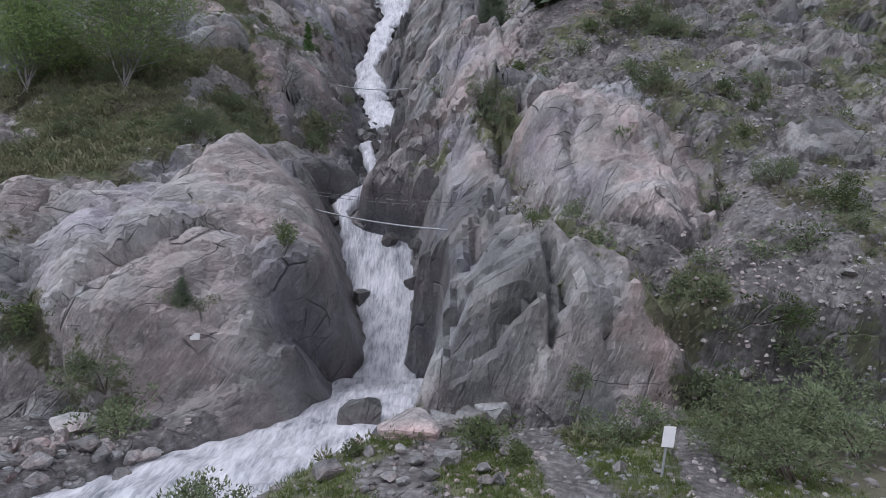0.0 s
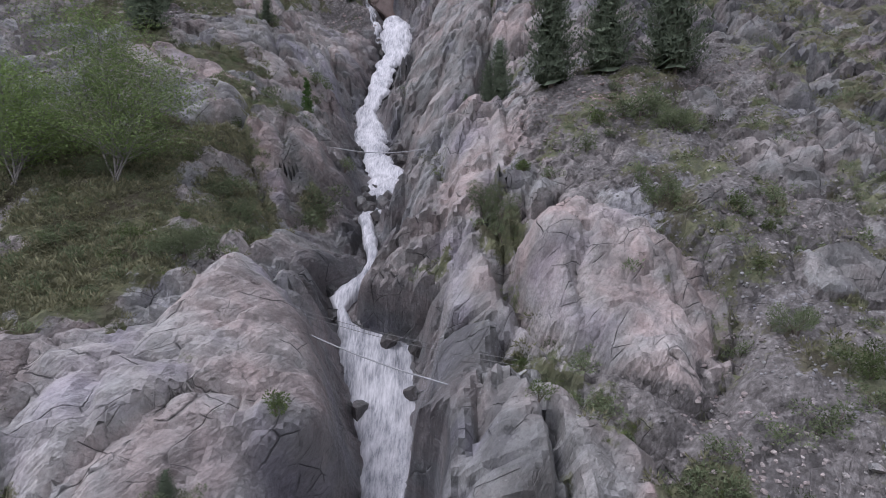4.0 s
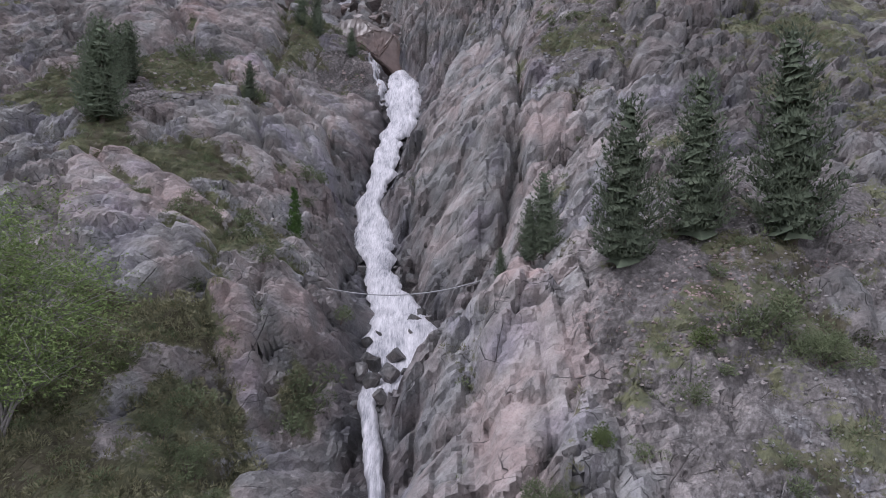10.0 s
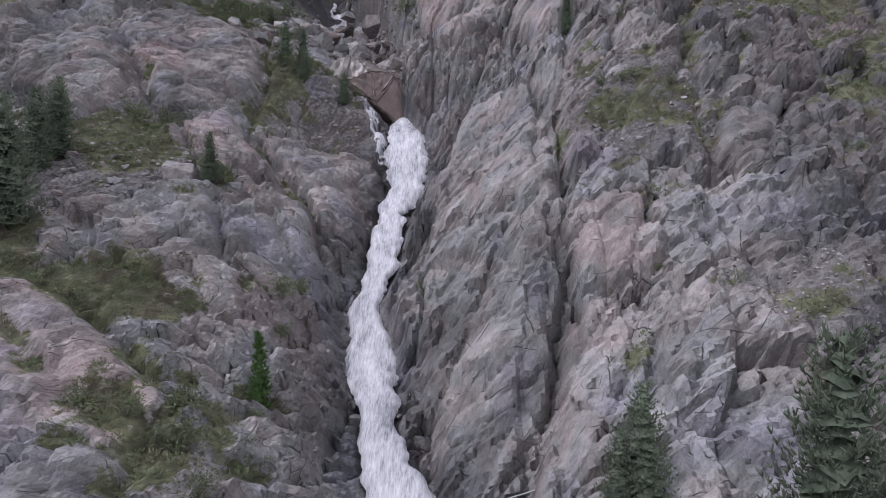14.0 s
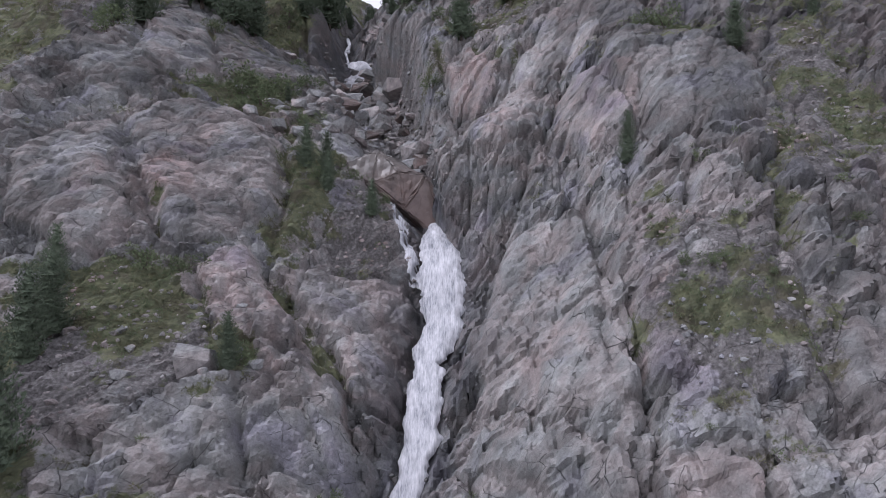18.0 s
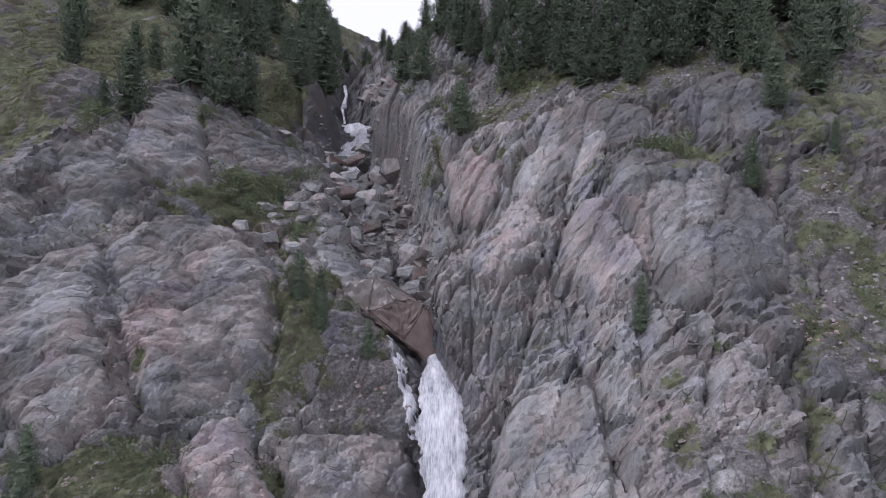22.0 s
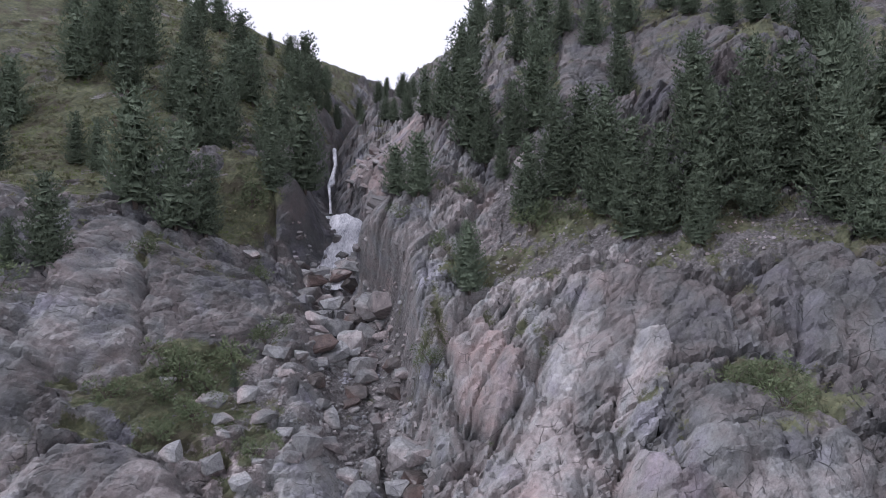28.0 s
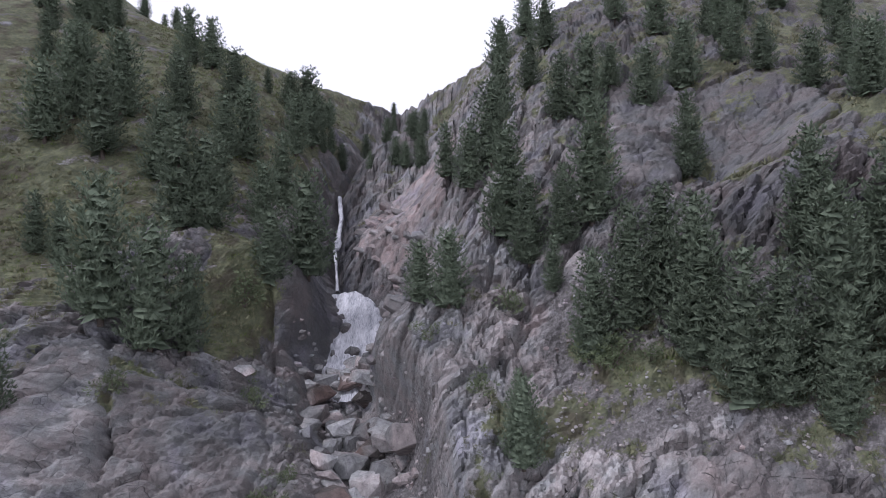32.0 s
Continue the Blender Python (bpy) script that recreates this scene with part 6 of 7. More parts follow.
for x, u, wide, fresh in ((6.2, 20.5, 1.5, 0), (5.9, 22.0, 1.3, 0), (11.8, 22.2, 2.1, 0), (13.1, 22.6, 2.1, 0), (12.9, 19.5, 3.0, 0), (15.1, 19.4, 3.4, 0), (15.3, 17.5, 3.1, 0), (10.4, 17.0, 2.6, 0), (11.8, 16.1, 2.9, 0), (18.6, 22.4, 2.6, 0), (16.0, 23.5, 2.1, 0), (17.3, 23.2, 2.1, 0), (18.3, 28.8, 2.0, 0), (21.6, 31.9, 2.4, 1), (20.8, 29.9, 1.7, 0), (19.8, 35.6, 2.3, 0), (20.6, 46.8, 1.9, 0), (17.1, 35.5, 1.5, 0), (15.7, 28.3, 1.5, 0), (12.7, 27.5, 1.5, 0), (4.3, 49.6, 2.3, 0), (6.5, 54.7, 1.4, 1), (15.3, 49.1, 1.9, 0), (19.7, 58.9, 2.7, 0)):
    shrub(x, u, wide, wide * 0.85, fresh)
for x, u, wide, fresh in ((-13.6, 67.5, 3.5, 0), (-14.4, 64.1, 2.7, 0), (-17.9, 44.6, 2.9, 0), (-19.4, 44.3, 2.5, 0), (-16.5, 45.6, 2.0, 0), (-18.7, 56.9, 2.6, 0), (-20.6, 58.7, 2.4, 0), (-17.1, 54.2, 2.3, 0), (3.4, 51.3, 2.5, 0), (4.4, 48.3, 2.0, 0), (6.5, 54.2, 1.5, 1), (15.2, 48.1, 1.7, 0), (20.3, 46.8, 1.8, 1), (7.8, 34.1, 1.6, 0), (4.6, 35.6, 1.4, 1), (19.0, 62.9, 2.8, 0), (16.9, 61.0, 2.8, 0), (20.4, 59.9, 2.3, 0)):
    shrub(x, u, wide, wide * 0.85, fresh)
for x, u, wide, fresh in ((-13.2, 66.0, 2.6, 0), (-14.4, 65.0, 1.9, 0), (3.1, 51.3, 2.0, 0), (3.8, 49.8, 1.9, 0), (6.4, 54.7, 1.2, 1), (14.9, 50.9, 1.7, 0), (16.1, 48.6, 1.7, 0), (8.4, 53.6, 1.3, 0), (11.8, 56.9, 1.9, 0), (19.0, 60.0, 2.0, 0), (15.8, 61.3, 2.3, 0), (18.1, 61.6, 2.1, 0), (-21.8, 82.3, 2.9, 0), (-20.2, 61.7, 2.5, 0)):
    shrub(x, u, wide, wide * 0.85, fresh)
for x, u, wide, fresh in ((-20.6, 104.4, 2.8, 0), (-19.6, 106.8, 2.5, 0), (-12.5, 77.6, 2.1, 0), (-22.8, 72.8, 1.7, 1), (-18.9, 78.3, 2.0, 0), (-22.6, 86.2, 2.5, 0), (-25.2, 83.7, 2.1, 0), (-28.2, 83.9, 2.1, 0)):
    shrub(x, u, wide, wide * 0.85, fresh)
for x, u, wide, fresh in ((-30.0, 118.5, 2.7, 0), (-31.1, 120.5, 2.2, 0), (-48.9, 185.6, 5.1, 1), (-44.4, 183.6, 5.1, 1), (-83.6, 210.1, 4.7, 1), (-74.8, 198.9, 5.5, 1), (-19.4, 156.5, 2.2, 0), (13.0, 122.8, 1.9, 0), (-43.9, 131.4, 3.4, 0), (-39.9, 131.6, 3.2, 0), (23.2, 172.4, 4.1, 0)):
    shrub(x, u, wide, wide * 0.85, fresh)
for x, u, wide, fresh in ((-48.1, 189.7, 6.0, 1), (-44.1, 189.1, 5.0, 1), (-38.2, 207.4, 3.5, 1), (22.7, 174.6, 4.4, 1), (-51.9, 240.2, 6.9, 1), (-75.5, 196.5, 5.1, 1), (-24.6, 161.1, 3.0, 0), (-29.2, 156.7, 3.1, 0)):
    shrub(x, u, wide, wide * 0.85, fresh)
for x, u, wide, fresh in ((-49.4, 190.6, 6.3, 1), (-42.6, 195.3, 5.5, 1), (-39.4, 201.1, 4.5, 1), (23.2, 176.4, 4.4, 1), (19.7, 175.7, 2.9, 0), (-47.3, 179.6, 3.9, 0), (-35.0, 179.2, 4.0, 0), (-13.0, 194.0, 3.7, 0), (-54.4, 183.9, 4.0, 0), (4.8, 213.6, 5.4, 1)):
    shrub(x, u, wide, wide * 0.85, fresh)
for x, u, wide, fresh in ((-11.7, 212.2, 3.7, 0), (-46.7, 222.0, 4.3, 0), (-61.7, 215.2, 4.2, 0), (3.2, 213.6, 4.0, 0), (-18.8, 223.9, 3.4, 0), (8.8, 212.8, 3.8, 0), (-7.2, 226.1, 4.5, 0)):
    shrub(x, u, wide, wide * 0.85, fresh)
for x, u, wide, fresh in ((-8.1, 14.2, 1.9, 0), (-7.2, 13.9, 1.7, 0), (-6.4, 13.9, 1.4, 0), (-13.2, 19.6, 1.9, 0), (7.4, 19.2, 1.7, 0), (6.2, 19.0, 1.3, 0), (8.8, 20.3, 1.8, 0), (1.4, 18.3, 1.5, 0)):
    shrub(x, u, wide, wide * 0.85, fresh)



def strewn_shrubs(count, area, clear, sizes, seed):
    """Bushes where the heath is thick and on the stony slope, but not on bare slabs."""
    r = np.random.default_rng(seed)
    done = 0
    while done < count:
        x, u = r.uniform(area[0], area[1]), r.uniform(area[2], area[3])
        own = int(bulges(np.array([x]), np.array([u]))[4][0])
        wide = float(sizes[0] + (sizes[1] - sizes[0]) * r.random() ** 1.8)
        if own or r.random() > clear + float(masks(np.array([x]), np.array([u]))[0][0]):
            continue
        shrub(float(x), float(u), wide, wide * r.uniform(0.55, 0.9), r.random() < 0.18, "low green bush on the heathy slope")
        done += 1


strewn_shrubs(46, (-38, -17, 40, 68), 0.0, (0.9, 2.3), 71)
strewn_shrubs(52, (13, 33, 22, 82), 0.25, (0.7, 2.0), 72)
strewn_shrubs(16, (-44, -18, 78, 104), 0.0, (0.8, 1.9), 73)
strewn_shrubs(18, (8, 32, 95, 150), 0.1, (0.8, 1.8), 74)


def cover(name, label, count, area, template, mat, sizes, seed, want, category, flat=False):
    """Countless small plants or stones strewn where the mask allows, as one object."""
    r = np.random.default_rng(seed)
    x0, x1, u0, u1 = area
    x, u = r.uniform(x0, x1, count * 5), r.uniform(u0, u1, count * 5)
    m = want(x, u)
    ok = np.nonzero(r.uniform(0, 1, len(x)) < m)[0][:count]
    x, u = x[ok], u[ok]
    p = np.stack(place(x, u, surface(x, u)), -1)
    tv, tf = template
    n, k = len(x), len(tv)
    a, s = r.uniform(0, 6.28, n), r.uniform(sizes[0], sizes[1], n) ** 1.0
    ca, sa = np.cos(a)[:, None], np.sin(a)[:, None]
    jig = r.uniform(0.75, 1.3, (n, 3))
    tx, ty, tz = tv[:, 0][None], tv[:, 1][None], tv[:, 2][None]
    v = np.stack([(tx * ca - ty * sa) * jig[:, :1], (tx * sa + ty * ca) * jig[:, 1:2], tz * jig[:, 2:3] + 0 * ca], -1) * s[:, None, None] + p[:, None]
    f = (tf[None] + (np.arange(n) * k)[:, None, None]).reshape(-1, tf.shape[1])
    tagged(new(name, mesh_from(name, v.reshape(-1, 3), f, mat)), label, category, kind="stuff")


def clump(seed, n, size, flat=0.5, lean=0.5):
    r = np.random.default_rng(seed)
    d = r.normal(0, 1, (n, 3))
    d /= np.linalg.norm(d, axis=1)[:, None]
    d[:, 2] = np.abs(d[:, 2])
    c = d * (0.5, 0.5, 0.42 * flat * 2) * r.uniform(0.5, 1.0, (n, 1))
    return tufts(c, d + (0, 0, lean), size, 2, 0.5, r)


def turfy(x, u):
    return np.clip(masks(x, u)[0] * 1.5 - 0.45, 0, 1)


cover("heath", "low dark heath and juniper scrub on the slope", 5200, (-62, 48, 18, 205), clump(1, 30, 0.19), HEATH_GREEN, (0.5, 1.5), 1, turfy, "heath")
cover("slope_heath", "dark olive heath and bilberry on the slope beside the birches", 2000, (-42, -15, 38, 72), clump(7, 26, 0.2, 0.6), HEATH_GREEN, (0.6, 1.6), 9, turfy, "heath")
cover("scrub", "green bilberry and alpenrose scrub", 3800, (-62, 48, 18, 205), clump(2, 32, 0.18, 0.7), SHRUB_GREEN, (0.5, 1.4), 2, turfy, "scrub")
cover("alp_scrub", "low green scrub between the pines", 3000, (-130, 70, 200, 400), clump(3, 13, 0.42), HEATH_GREEN, (0.8, 2.0), 3, turfy, "scrub")


def blades(seed, n):
    r = np.random.default_rng(seed)
    c = np.column_stack([r.normal(0, 0.25, (n, 2)), np.zeros(n)])
    return tufts(c, np.tile((0, 0, 1.0), (n, 1)), 0.36, 3, 0.4, r, 0.045)


cover("grass", "short green grass on the valley floor and ledges", 2600, (-40, 32, 20, 62), blades(4, 9), GRASS_GREEN, (0.3, 0.7), 4, lambda x, u: turfy(x, u) * np.clip((34 - u) / 14, 0.12, 1), "grass")
cover("valley_grass", "short green grass beside the path and the stream", 3000, (-8, 13, 12, 21.5), blades(6, 8), GRASS_GREEN, (0.22, 0.62), 6, turfy, "grass")
cover("alp_grass", "green alpine grass on the high slope", 3400, (-130, 20, 205, 420), blades(5, 7), GRASS_GREEN, (0.9, 2.0), 5, turfy, "grass")


# ---- boulders and stones ----
def stone_mesh(seed, detail, mat, flat=0.7):
    r = np.random.default_rng(seed)
    bm = bmesh.new()
    bmesh.ops.create_icosphere(bm, subdivisions=detail, radius=1.0)
    for k in range(14):
        d = Vector(r.normal(0, 1, 3)).normalized()
        cut = r.uniform(0.34, 0.72)
        for v in bm.verts:
            over = v.co.dot(d) - cut
            if over > 0:
                v.co -= d * over * 0.96
    for v in bm.verts:
        v.co += Vector(r.normal(0, 0.018, 3))
        v.co.z *= flat
    return bm_mesh("boulder", bm, mat)


BOULDERS = [stone_mesh(200 + k, 3, ROCK, (0.7, 0.6, 0.85, 0.5)[k]) for k in range(4)]
SMALL_BOULDERS = [stone_mesh(250 + k, 2, ROCK, (0.7, 0.55, 0.8, 0.6)[k]) for k in range(4)]
PINK_BOULDERS = [stone_mesh(210 + k, 3, PINK_ROCK, (0.45, 0.8)[k]) for k in range(2)]


def hewn(seed, corners, mat, cuts=3, rough=0.03):
    """An angular block: the hull of its corners, its faces broken a little."""
    r = np.random.default_rng(seed)
    bm = bmesh.new()
    for c in corners:
        bm.verts.new(c)
    hull = bmesh.ops.convex_hull(bm, input=bm.verts[:])
    bmesh.ops.delete(bm, geom=list({v for v in hull["geom_interior"] + hull["geom_unused"] if isinstance(v, bmesh.types.BMVert)}), context="VERTS")
    bmesh.ops.bevel(bm, geom=bm.edges[:], offset=0.035, segments=1, affect="EDGES")
    bmesh.ops.triangulate(bm, faces=bm.faces[:])
    bmesh.ops.subdivide_edges(bm, edges=bm.edges[:], cuts=cuts, fractal=0.0, use_grid_fill=True, seed=seed)
    for v in bm.verts:
        p = np.array(v.co)
        v.co += Vector(r.normal(0, rough * 0.3, 3)) + Vector((0, 0, 1)) * rough * float(lattice(p[0] * 3, p[1] * 3 + p[2] * 3, seed)) * 1.5
    bmesh.ops.triangulate(bm, faces=bm.faces[:])
    return bm_mesh("boulder", bm, mat)


def hewn_block(seed, mat, flat):
    r = np.random.default_rng(seed)
    cs = [(sx * r.uniform(0.3, 0.95), sy * r.uniform(0.3, 0.9), sz * r.uniform(0.35, 0.95) * flat) for sx in (-1, 1) for sy in (-1, 1) for sz in (-1, 1)]
    cs += [tuple(v * np.array((1.05, 1.0, flat))) for v in (r.normal(0, 1, (9, 3)) / 1.7).clip(-1, 1)]
    return hewn(seed, cs, mat, 1, 0.045)


WEDGE = hewn(231, [(-1.0, -0.15, 0.5), (-0.8, 0.5, 0.4), (-0.4, -0.1, 0.82), (-0.2, 0.5, 0.6), (0.45, -0.28, 0.3), (0.85, -0.2, -0.2), (0.95, 0.4, -0.5), (0.95, -0.3, -0.95), (0.75, 0.2, -1.05),
                   (0.1, -0.46, -0.32), (-0.5, -0.42, 0.15), (-0.9, -0.25, 0.3), (0.2, 0.3, -0.6), (-0.5, 0.4, -0.1), (0.0, -0.4, 0.35)], BROWN_ROCK, 5, 0.035)
FLAT_STONE = hewn(232, [(-1.0, -0.3, 0.0), (0.9, -0.55, -0.05), (1.08, 0.15, 0.0), (0.35, 0.75, 0.55), (-0.1, 0.5, 0.5), (-1.0, 0.1, 0.1), (-0.9, -0.25, -0.3), (0.85, -0.45, -0.35), (0.9, 0.6, -0.4), (-0.8, 0.5, -0.4)], PINK_ROCK, 4, 0.03)
DARK_STONE = hewn(233, [(-0.9, -0.3, -0.7), (-0.75, -0.2, 0.25), (-0.4, 0.3, 0.5), (0.5, -0.1, 0.62), (0.8, 0.4, 0.5), (0.95, -0.2, 0.3), (0.9, -0.45, -0.4), (0.2, -0.6, -0.7), (0.7, 0.6, -0.7), (-0.6, 0.6, -0.7)], WET_ROCK, 4, 0.04)
BLOCKS = [hewn_block(300 + k, (ROCK, ROCK, PALE_ROCK, ROCK, BROWN_ROCK)[k], (0.7, 0.55, 0.85, 0.62, 0.6)[k]) for k in range(5)]
WET_BOULDERS = [stone_mesh(220 + k, 3, WET_ROCK, (0.75, 0.9, 0.7)[k]) for k in range(3)]


def boulder(x, u, size, model, label, turn=0.0, tilt=0.0, lift=0.3, tall=1.0, group=""):
    ob = tagged(new("boulder", model), label, "boulder", group)
    ob.matrix_world = Matrix.Translation(spot(x, u) + Vector((0, 0, size * lift))) @ pose(0, 0, 0, tilt, tilt * 0.6, turn) @ Matrix.Diagonal((size, size * 0.85, size * tall, 1))
    return ob


boulder(-1.7, 15.9, 0.45, BOULDERS[0], "small grey boulder on the stream bank", 40)
boulder(-0.4, 15.8, 0.55, BOULDERS[1], "grey boulder beside the path", 120)
boulder(-15.4, 19.2, 0.6, BOULDERS[1], "grey boulder on the bank", 200)
boulder(13.9, 23.2, 0.5, BOULDERS[2], "pale block on the scree", 10)
boulder(19.1, 26.6, 0.6, BOULDERS[3], "flat pale block on the scree", 50)
boulder(-7.0, 74.5, 1.5, WET_BOULDERS[0], "wet dark boulder splitting the falls", 30, 20, 0.75)
boulder(-8.9, 70.6, 1.3, WET_BOULDERS[1], "wet dark boulder splitting the falls", 70, 10, 0.75, 1.3)
boulder(-9.6, 74.2, 1.2, WET_BOULDERS[2], "wet grey boulder at the edge of the falls", 100, -10, 0.75)
boulder(-6.1, 90.2, 1.3, WET_BOULDERS[2], "wet black boulder beside the falls", 10, 20, 0.75)
boulder(-7.2, 93.2, 1.3, WET_BOULDERS[1], "wet black boulder beside the falls", 80, -15, 0.75)
boulder(-6.9, 96.0, 1.2, WET_BOULDERS[0], "wet black boulder beside the falls", 150, 10, 0.75)
boulder(-4.6, 46.4, 1.1, WET_BOULDERS[1], "wet black rock on the lip of the fall", 40, 30, 0.9, 1.3)
boulder(-17.4, 160.6, 9.0, WEDGE, "huge brown block wedged over the head of the fall", 0, 0, 0.42)
boulder(-33.2, 116.8, 2.1, BLOCKS[2], "large pale block on the grassy shelf", 15, 4, 0.5, 0.95)
boulder(-38.6, 242.0, 2.2, WET_BOULDERS[0], "dark boulder below the upper cascade", 0, 10, 0.95, 1.2)
boulder(-34.6, 242.8, 2.4, WET_BOULDERS[2], "dark boulder below the upper cascade", 40, -20, 0.8)
boulder(-48.8, 227.2, 2.6, BOULDERS[0], "grey boulder on the grassy rim", 60, 8)

boulder(-7.5, 71.6, 1.7, WET_BOULDERS[1], "wet black boulder splitting the falls", 120, 25, 0.7, 1.2)
boulder(-8.9, 73.4, 1.3, WET_BOULDERS[0], "wet black boulder splitting the falls", 200, -15, 0.7)
boulder(-6.2, 72.4, 1.0, WET_BOULDERS[2], "wet black boulder splitting the falls", 250, 10, 0.7)
boulder(-8.0, 68.8, 1.3, WET_BOULDERS[1], "wet black boulder below the split fall", 300, 20, 0.7, 1.2)
boulder(-5.8, 79.0, 1.1, WET_BOULDERS[0], "wet black boulder beside the falls", 20, 10, 0.7)
boulder(-5.4, 81.6, 1.2, WET_BOULDERS[2], "wet black boulder beside the falls", 60, -20, 0.7, 1.2)
boulder(-37.5, 250.0, 1.8, WET_BOULDERS[1], "dark boulder in the upper cascade", 60, 10, 0.8, 1.3)
boulder(-31.5, 238.5, 2.0, WET_BOULDERS[0], "dark boulder in the upper cascade", 160, 10, 0.8)
boulder(-4.2, 22.6, 1.25, DARK_STONE, "dark wet angular boulder in the stream", 0, 0, 1.0)
boulder(-1.4, 19.6, 1.3, FLAT_STONE, "flat pinkish boulder on the stream bank", 0, 0, 0.3)
boulder(-2.6, 21.3, 1.0, WET_BOULDERS[1], "dark wet boulder at the water's edge", 70, 10, 0.3)
boulder(0.2, 20.7, 0.85, BLOCKS[2], "pale angular block beside the path", 20, 8, 0.3)
boulder(1.3, 21.2, 1.0, BLOCKS[1], "pale block at the foot of the crag", 60, 5, 0.3)
boulder(2.3, 21.6, 0.9, BLOCKS[0], "grey block at the foot of the crag", 130, 5, 0.3)
boulder(-4.0, 16.4, 0.62, BLOCKS[3], "grey boulder on the stream bank", 40, 10, 0.35)
boulder(-2.8, 18.0, 0.42, BOULDERS[2], "rounded grey boulder on the stream bank", 80)
boulder(0.2, 17.0, 0.6, BLOCKS[0], "grey block beside the path", 100, 6, 0.3)
boulder(-11.9, 18.9, 0.75, BOULDERS[0], "smooth pale boulder under the rock dome", 20, 0, 0.3)
boulder(-13.6, 18.2, 0.8, BOULDERS[1], "blue-grey boulder on the bank", 60, 5, 0.4, 1.2)
boulder(-12.2, 17.2, 0.85, BOULDERS[3], "blue-grey boulder at the water's edge", 100, 5, 0.5, 1.4)
boulder(-14.7, 18.3, 0.75, PINK_BOULDERS[1], "pinkish boulder on the bank", 100, 5, 0.4)
boulder(-14.4, 17.0, 0.6, BOULDERS[2], "brown-grey boulder on the bank", 10, 5, 0.4)
boulder(-15.6, 20.4, 1.3, BOULDERS[0], "pale rounded boulder among shrubs", 30, 5, 0.3)
boulder(6.1, 16.6, 0.4, BOULDERS[2], "pale stone in the grass", 30)
boulder(7.4, 16.5, 0.33, BOULDERS[1], "pale flat stone in the grass", 70, 0, 0.2, 0.6)


def heap(name, label, rows, category="boulders"):
    """Blocks that nobody could tell apart, joined: rows of x, u, size, model, turn, tilt, tall."""
    vs, fs, count = [], [], 0
    for x, u, size, model, turn, tilt, tall in rows:
        m = Matrix.Translation(spot(x, u) + Vector((0, 0, size * 0.2))) @ pose(0, 0, 0, tilt, tilt * 0.6, turn) @ Matrix.Diagonal((size, size * 0.85, size * tall, 1))
        vs += [m @ v.co for v in model.vertices]
        fs += [[i + count for i in p.vertices] for p in model.polygons]
        count = len(vs)
    tagged(new(name, mesh_from(name, [tuple(v) for v in vs], fs, LOOSE_ROCK)), label, category, kind="stuff")


def talus():
    """The boulder field in the dry bed below the upper fall, and the blocks on its banks."""
    r = np.random.default_rng(12)
    small = []
    for k in range(210):
        u = r.uniform(160, 240)
        wide = min(9.5, 1.8 + max(0, u - 160) * 0.3)
        x = float(np.interp(u, BED_U, BED_X) + r.uniform(-1, 0.72) * wide + 0.3)
        size = 0.55 + 2.7 * r.random() ** 2.2 + (0.5 if 205 < u < 235 else 0)
        turn, tilt, tall = r.uniform(0, 360), r.uniform(-28, 28), r.uniform(0.7, 1.2)
        if size > 1.45:
            boulder(x, float(u), float(size), BLOCKS[k % 5], "angular grey boulder in the boulder field", turn, tilt, 0.25, tall, "boulder field")
        else:
            small.append((x, float(u), float(size), BLOCKS[k % 5], turn, tilt, tall))
    for k in range(60):
        u = r.uniform(232, 312)
        x = np.interp(u, BED_U, BED_X) + 6 + 13 * r.random()
        small.append((float(x), float(u), float(0.7 + 2.0 * r.random() ** 2), BLOCKS[k % 5], r.uniform(-30, 30), r.uniform(15, 40), r.uniform(0.4, 0.8)))
    heap("loose_blocks", "angular grey blocks between the larger boulders", small)
    for k in range(34):
        x, u = r.normal(-39, 5), r.normal(187, 9)
        size = 0.35 + 2.0 * r.random() ** 3
        boulder(float(x), float(u), float(size), BLOCKS[k % 4], "pale angular block lying on the grassy bank", r.uniform(0, 360), r.uniform(-20, 20), 0.2, r.uniform(0.7, 1.1), "blocks on the bank")
    for k in range(22):
        x, u = r.normal(-40, 5.5), r.normal(121, 6)
        size = 0.35 + 0.8 * r.random() ** 2
        boulder(float(x), float(u), float(size), BLOCKS[k % 4], "grey block lying on the grassy shelf", r.uniform(0, 360), r.uniform(-20, 20), 0.2, r.uniform(0.7, 1.1), "blocks on the shelf")


talus()


def bank():
    """Loose stones on both banks of the stream."""
    r = np.random.default_rng(33)
    for k in range(128):
        if k % 4:
            x, u = r.uniform(-16.5, -11.2), r.uniform(15.6, 18.6)
        else:
            x, u = r.uniform(-3.6, 2.5), r.uniform(13.5, 19.5)
        size = (0.15 if x > -8 else 0.2) + 0.45 * r.random() ** 1.8
        boulder(float(x), float(u), float(size), (SMALL_BOULDERS + PINK_BOULDERS)[k % 6], "rounded loose stone on the stream bank", r.uniform(0, 360), r.uniform(-20, 20), 0.3, r.uniform(0.8, 1.2), "stones on the bank")


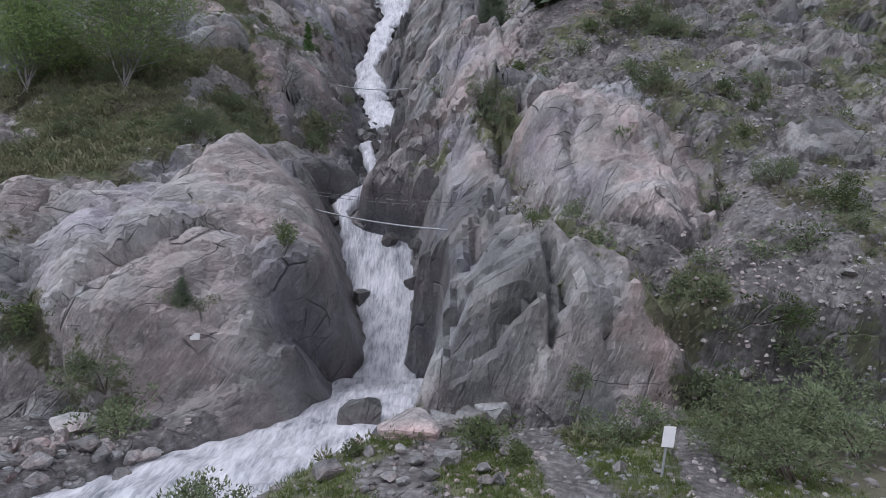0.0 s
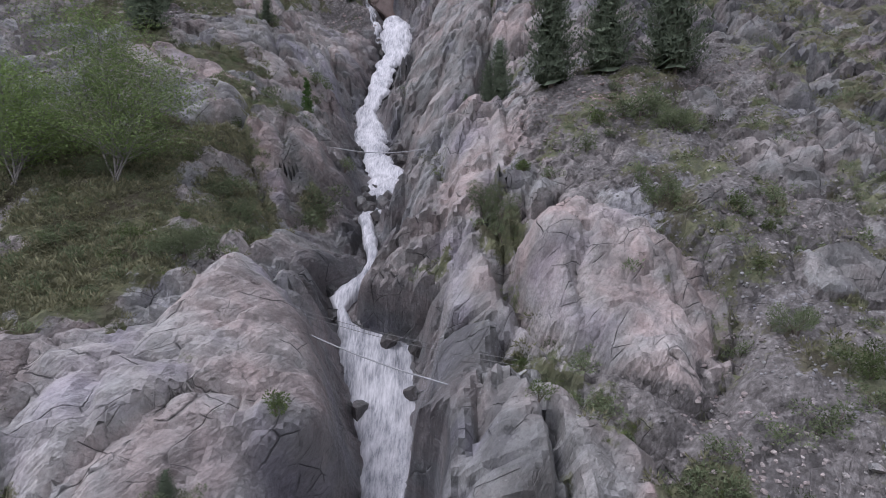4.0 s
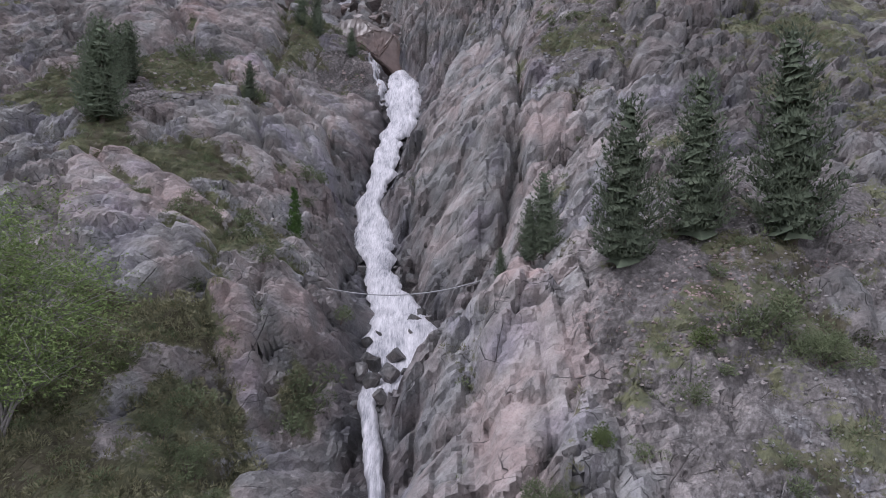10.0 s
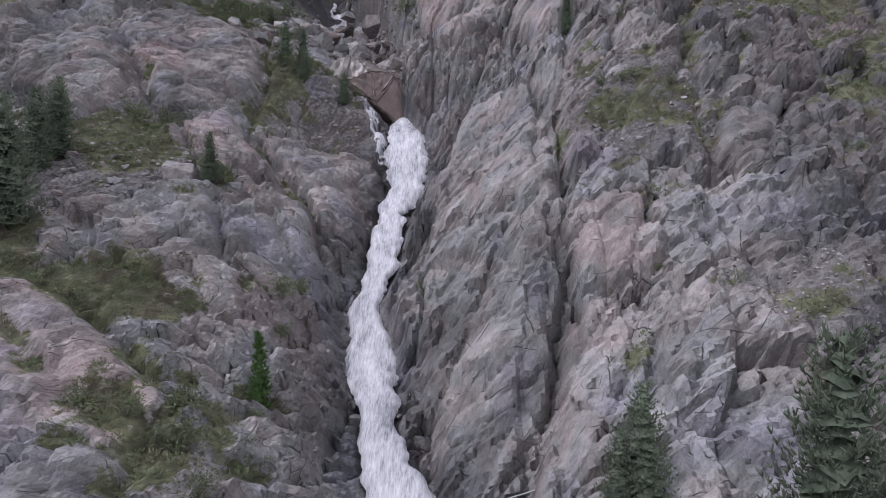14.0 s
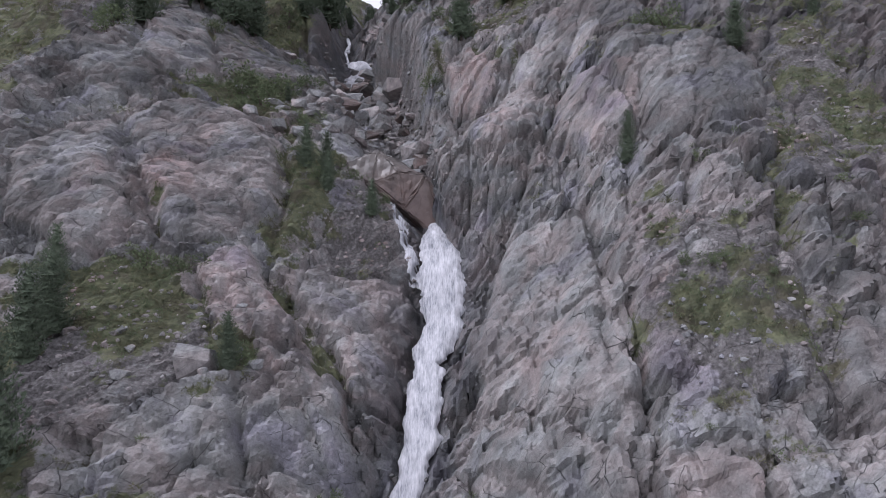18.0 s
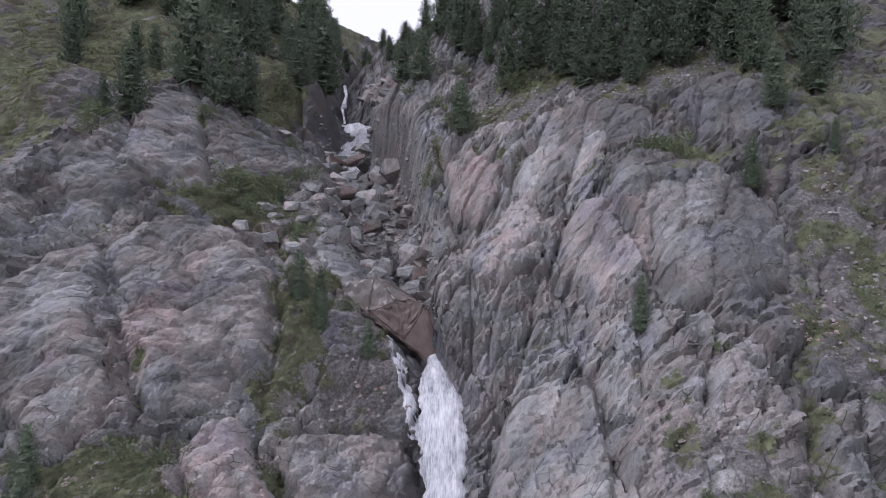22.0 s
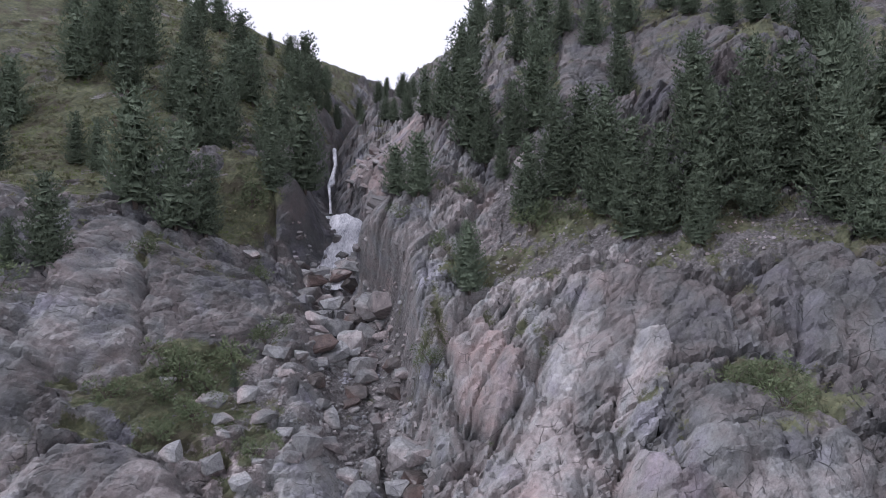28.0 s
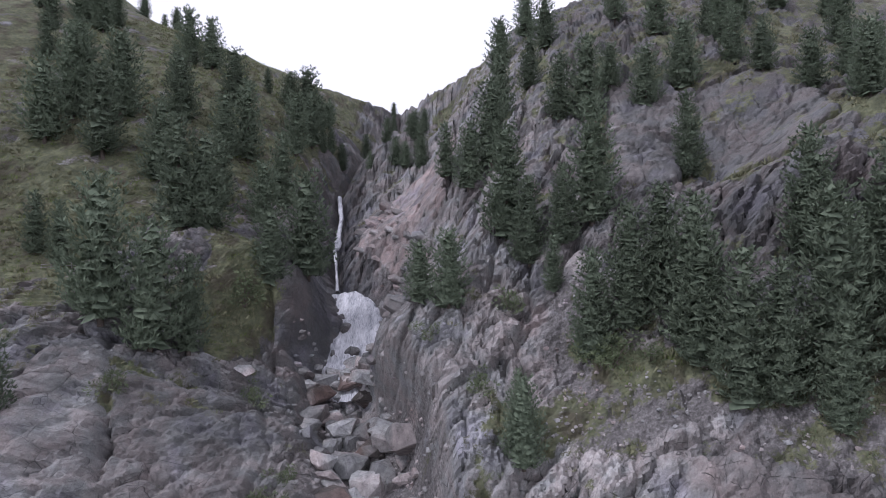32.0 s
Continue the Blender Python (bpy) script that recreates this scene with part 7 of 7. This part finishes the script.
def fall_rocks():
    """Wet rocks that stand in the falls and along their edges."""
    r = np.random.default_rng(52)
    for k in range(52):
        u = r.uniform(40, 150)
        side = r.choice((-1, 1))
        x = np.interp(u, BED_U, BED_X) + side * np.interp(u, FALL_U, FALL_W) * r.uniform(0.7, 1.25)
        size = 0.45 + 0.9 * r.random() ** 2
        boulder(float(x), float(u), float(size), WET_BOULDERS[k % 3], "wet black rock at the edge of the falls", r.uniform(0, 360), r.uniform(-25, 25), 0.5, r.uniform(0.9, 1.4), "rocks in the falls")


bank()
fall_rocks()
sv = stone_mesh(240, 1, LOOSE_ROCK, 0.75)
PEBBLE = (np.array([v.co[:] for v in sv.vertices]), np.array([p.vertices[:] for p in sv.polygons]))


def stony(x, u):
    return np.clip(masks(x, u)[1] * 1.4 - 0.4, 0, 1)


cover("talus_rubble", "small angular rubble between the boulders", 900, (-48, -8, 160, 242), PEBBLE, LOOSE_ROCK, (0.3, 1.0), 23, lambda x, u: gorge(x, u), "stones")
cover("scree_stones", "loose angular grey stones on the scree slope", 7000, (-30, 34, 12, 100), PEBBLE, LOOSE_ROCK, (0.05, 0.27), 21, stony, "stones")
cover("rubble", "broken grey rubble in the gullies", 3000, (-60, 46, 100, 265), PEBBLE, LOOSE_ROCK, (0.12, 0.6), 22, stony, "stones")


# ---- pipe, ropes, sign ----
def span(name, label, a, b, sag, radius, mat, category, sides=8, n=18):
    a, b = Vector(a), Vector(b)
    pts = [a.lerp(b, k / n) - Vector((0, 0, sag * 4 * (k / n) * (1 - k / n))) for k in range(n + 1)]
    vs, fs = tube(pts, [radius] * (n + 1), sides)
    return tagged(new(name, mesh_from(name, [tuple(p) for p in vs], fs, mat, True)), label, category)


span("pipe", "thin grey steel pipe slung across the gorge", (-8.9, 43.3, 10.75), (3.4, 33.2, 8.9), 0.35, 0.05, STEEL, "pipe")
for dz, dy in ((1.6, 1.5), (1.35, 1.2)):
    span("wire_rope", "thin dark wire rope above the pipe", (-9.6, 43.3 + dy, 10.6 + dz), (4.0, 33.5 + dy, 9.0 + dz), 0.25, 0.018, CABLE, "rope", 5)
span("pipe", "pale pipe sagging across the upper gorge", (-14.8, 81.0, 29.7), (3.2, 81.0, 31.0), 1.4, 0.06, STEEL, "pipe")


def box_bm(sx, sy, sz, bevel=0.0):
    bm = bmesh.new()
    bmesh.ops.create_cube(bm, size=1.0, matrix=Matrix.Diagonal((sx, sy, sz, 1)))
    if bevel:
        bmesh.ops.bevel(bm, geom=bm.edges[:], offset=bevel, segments=2, affect="EDGES")
    return bm


sign = tagged(new("sign"), "blank white sign plate on a leaning steel post", "sign")
vs, fs = tube([(0, 0, -0.3), (0, 0, 1.0), (0, 0, 2.1)], [0.042] * 3, 8)
part("post", mesh_from("post", [tuple(p) for p in vs], fs, STEEL, True), sign)
pl = part("plate", bm_mesh("plate", box_bm(0.46, 0.02, 0.72, 0.006), WHITE_PAINT), sign, "white blank plate")
pl.location = (0.02, -0.045, 1.68)
sign.matrix_world = Matrix.Translation((7.35, 20.9, 0.02)) @ pose(0, 0, 0, 4, 7, 12)

# a small plate and a little spruce on the dome
plate = tagged(new("plaque", bm_mesh("plaque", box_bm(0.44, 0.06, 0.34, 0.012), PALE_BOARD)), "small pale plate on a ledge of the rock dome", "plaque")
at = spot(-11.7, 24.75)
plate.matrix_world = Matrix.Translation(at + Vector((0, -0.05, 0.16))) @ pose(0, 0, 0, -10, 0, 4)
wood([(-12.4, 25.9, 1.3)], near_pines, 10, "spruce", "small dark spruce on a ledge of the rock dome", "", 1.5)


def fence():
    """A short rail fence on the alp."""
    base = tagged(new("fence"), "weathered grey wooden rail fence on the grassy slope", "fence")
    line = [spot(-86.5 + 1.7 * k, 242.4 + 0.16 * k) for k in range(6)]
    for p in line:
        vs, fs = tube([p - Vector((0, 0, 0.3)), p + Vector((0, 0, 1.15))], [0.09, 0.08], 6)
        part("post", mesh_from("post", [tuple(q) for q in vs], fs, PALE_BARK), base)
    for a, b in zip(line, line[1:]):
        for z in (0.45, 0.95):
            vs, fs = tube([a + Vector((-0.15, -0.1, z)), b + Vector((0.15, -0.1, z))], [0.06, 0.06], 6)
            part("rail", mesh_from("rail", [tuple(q) for q in vs], fs, PALE_BARK), base)


fence()
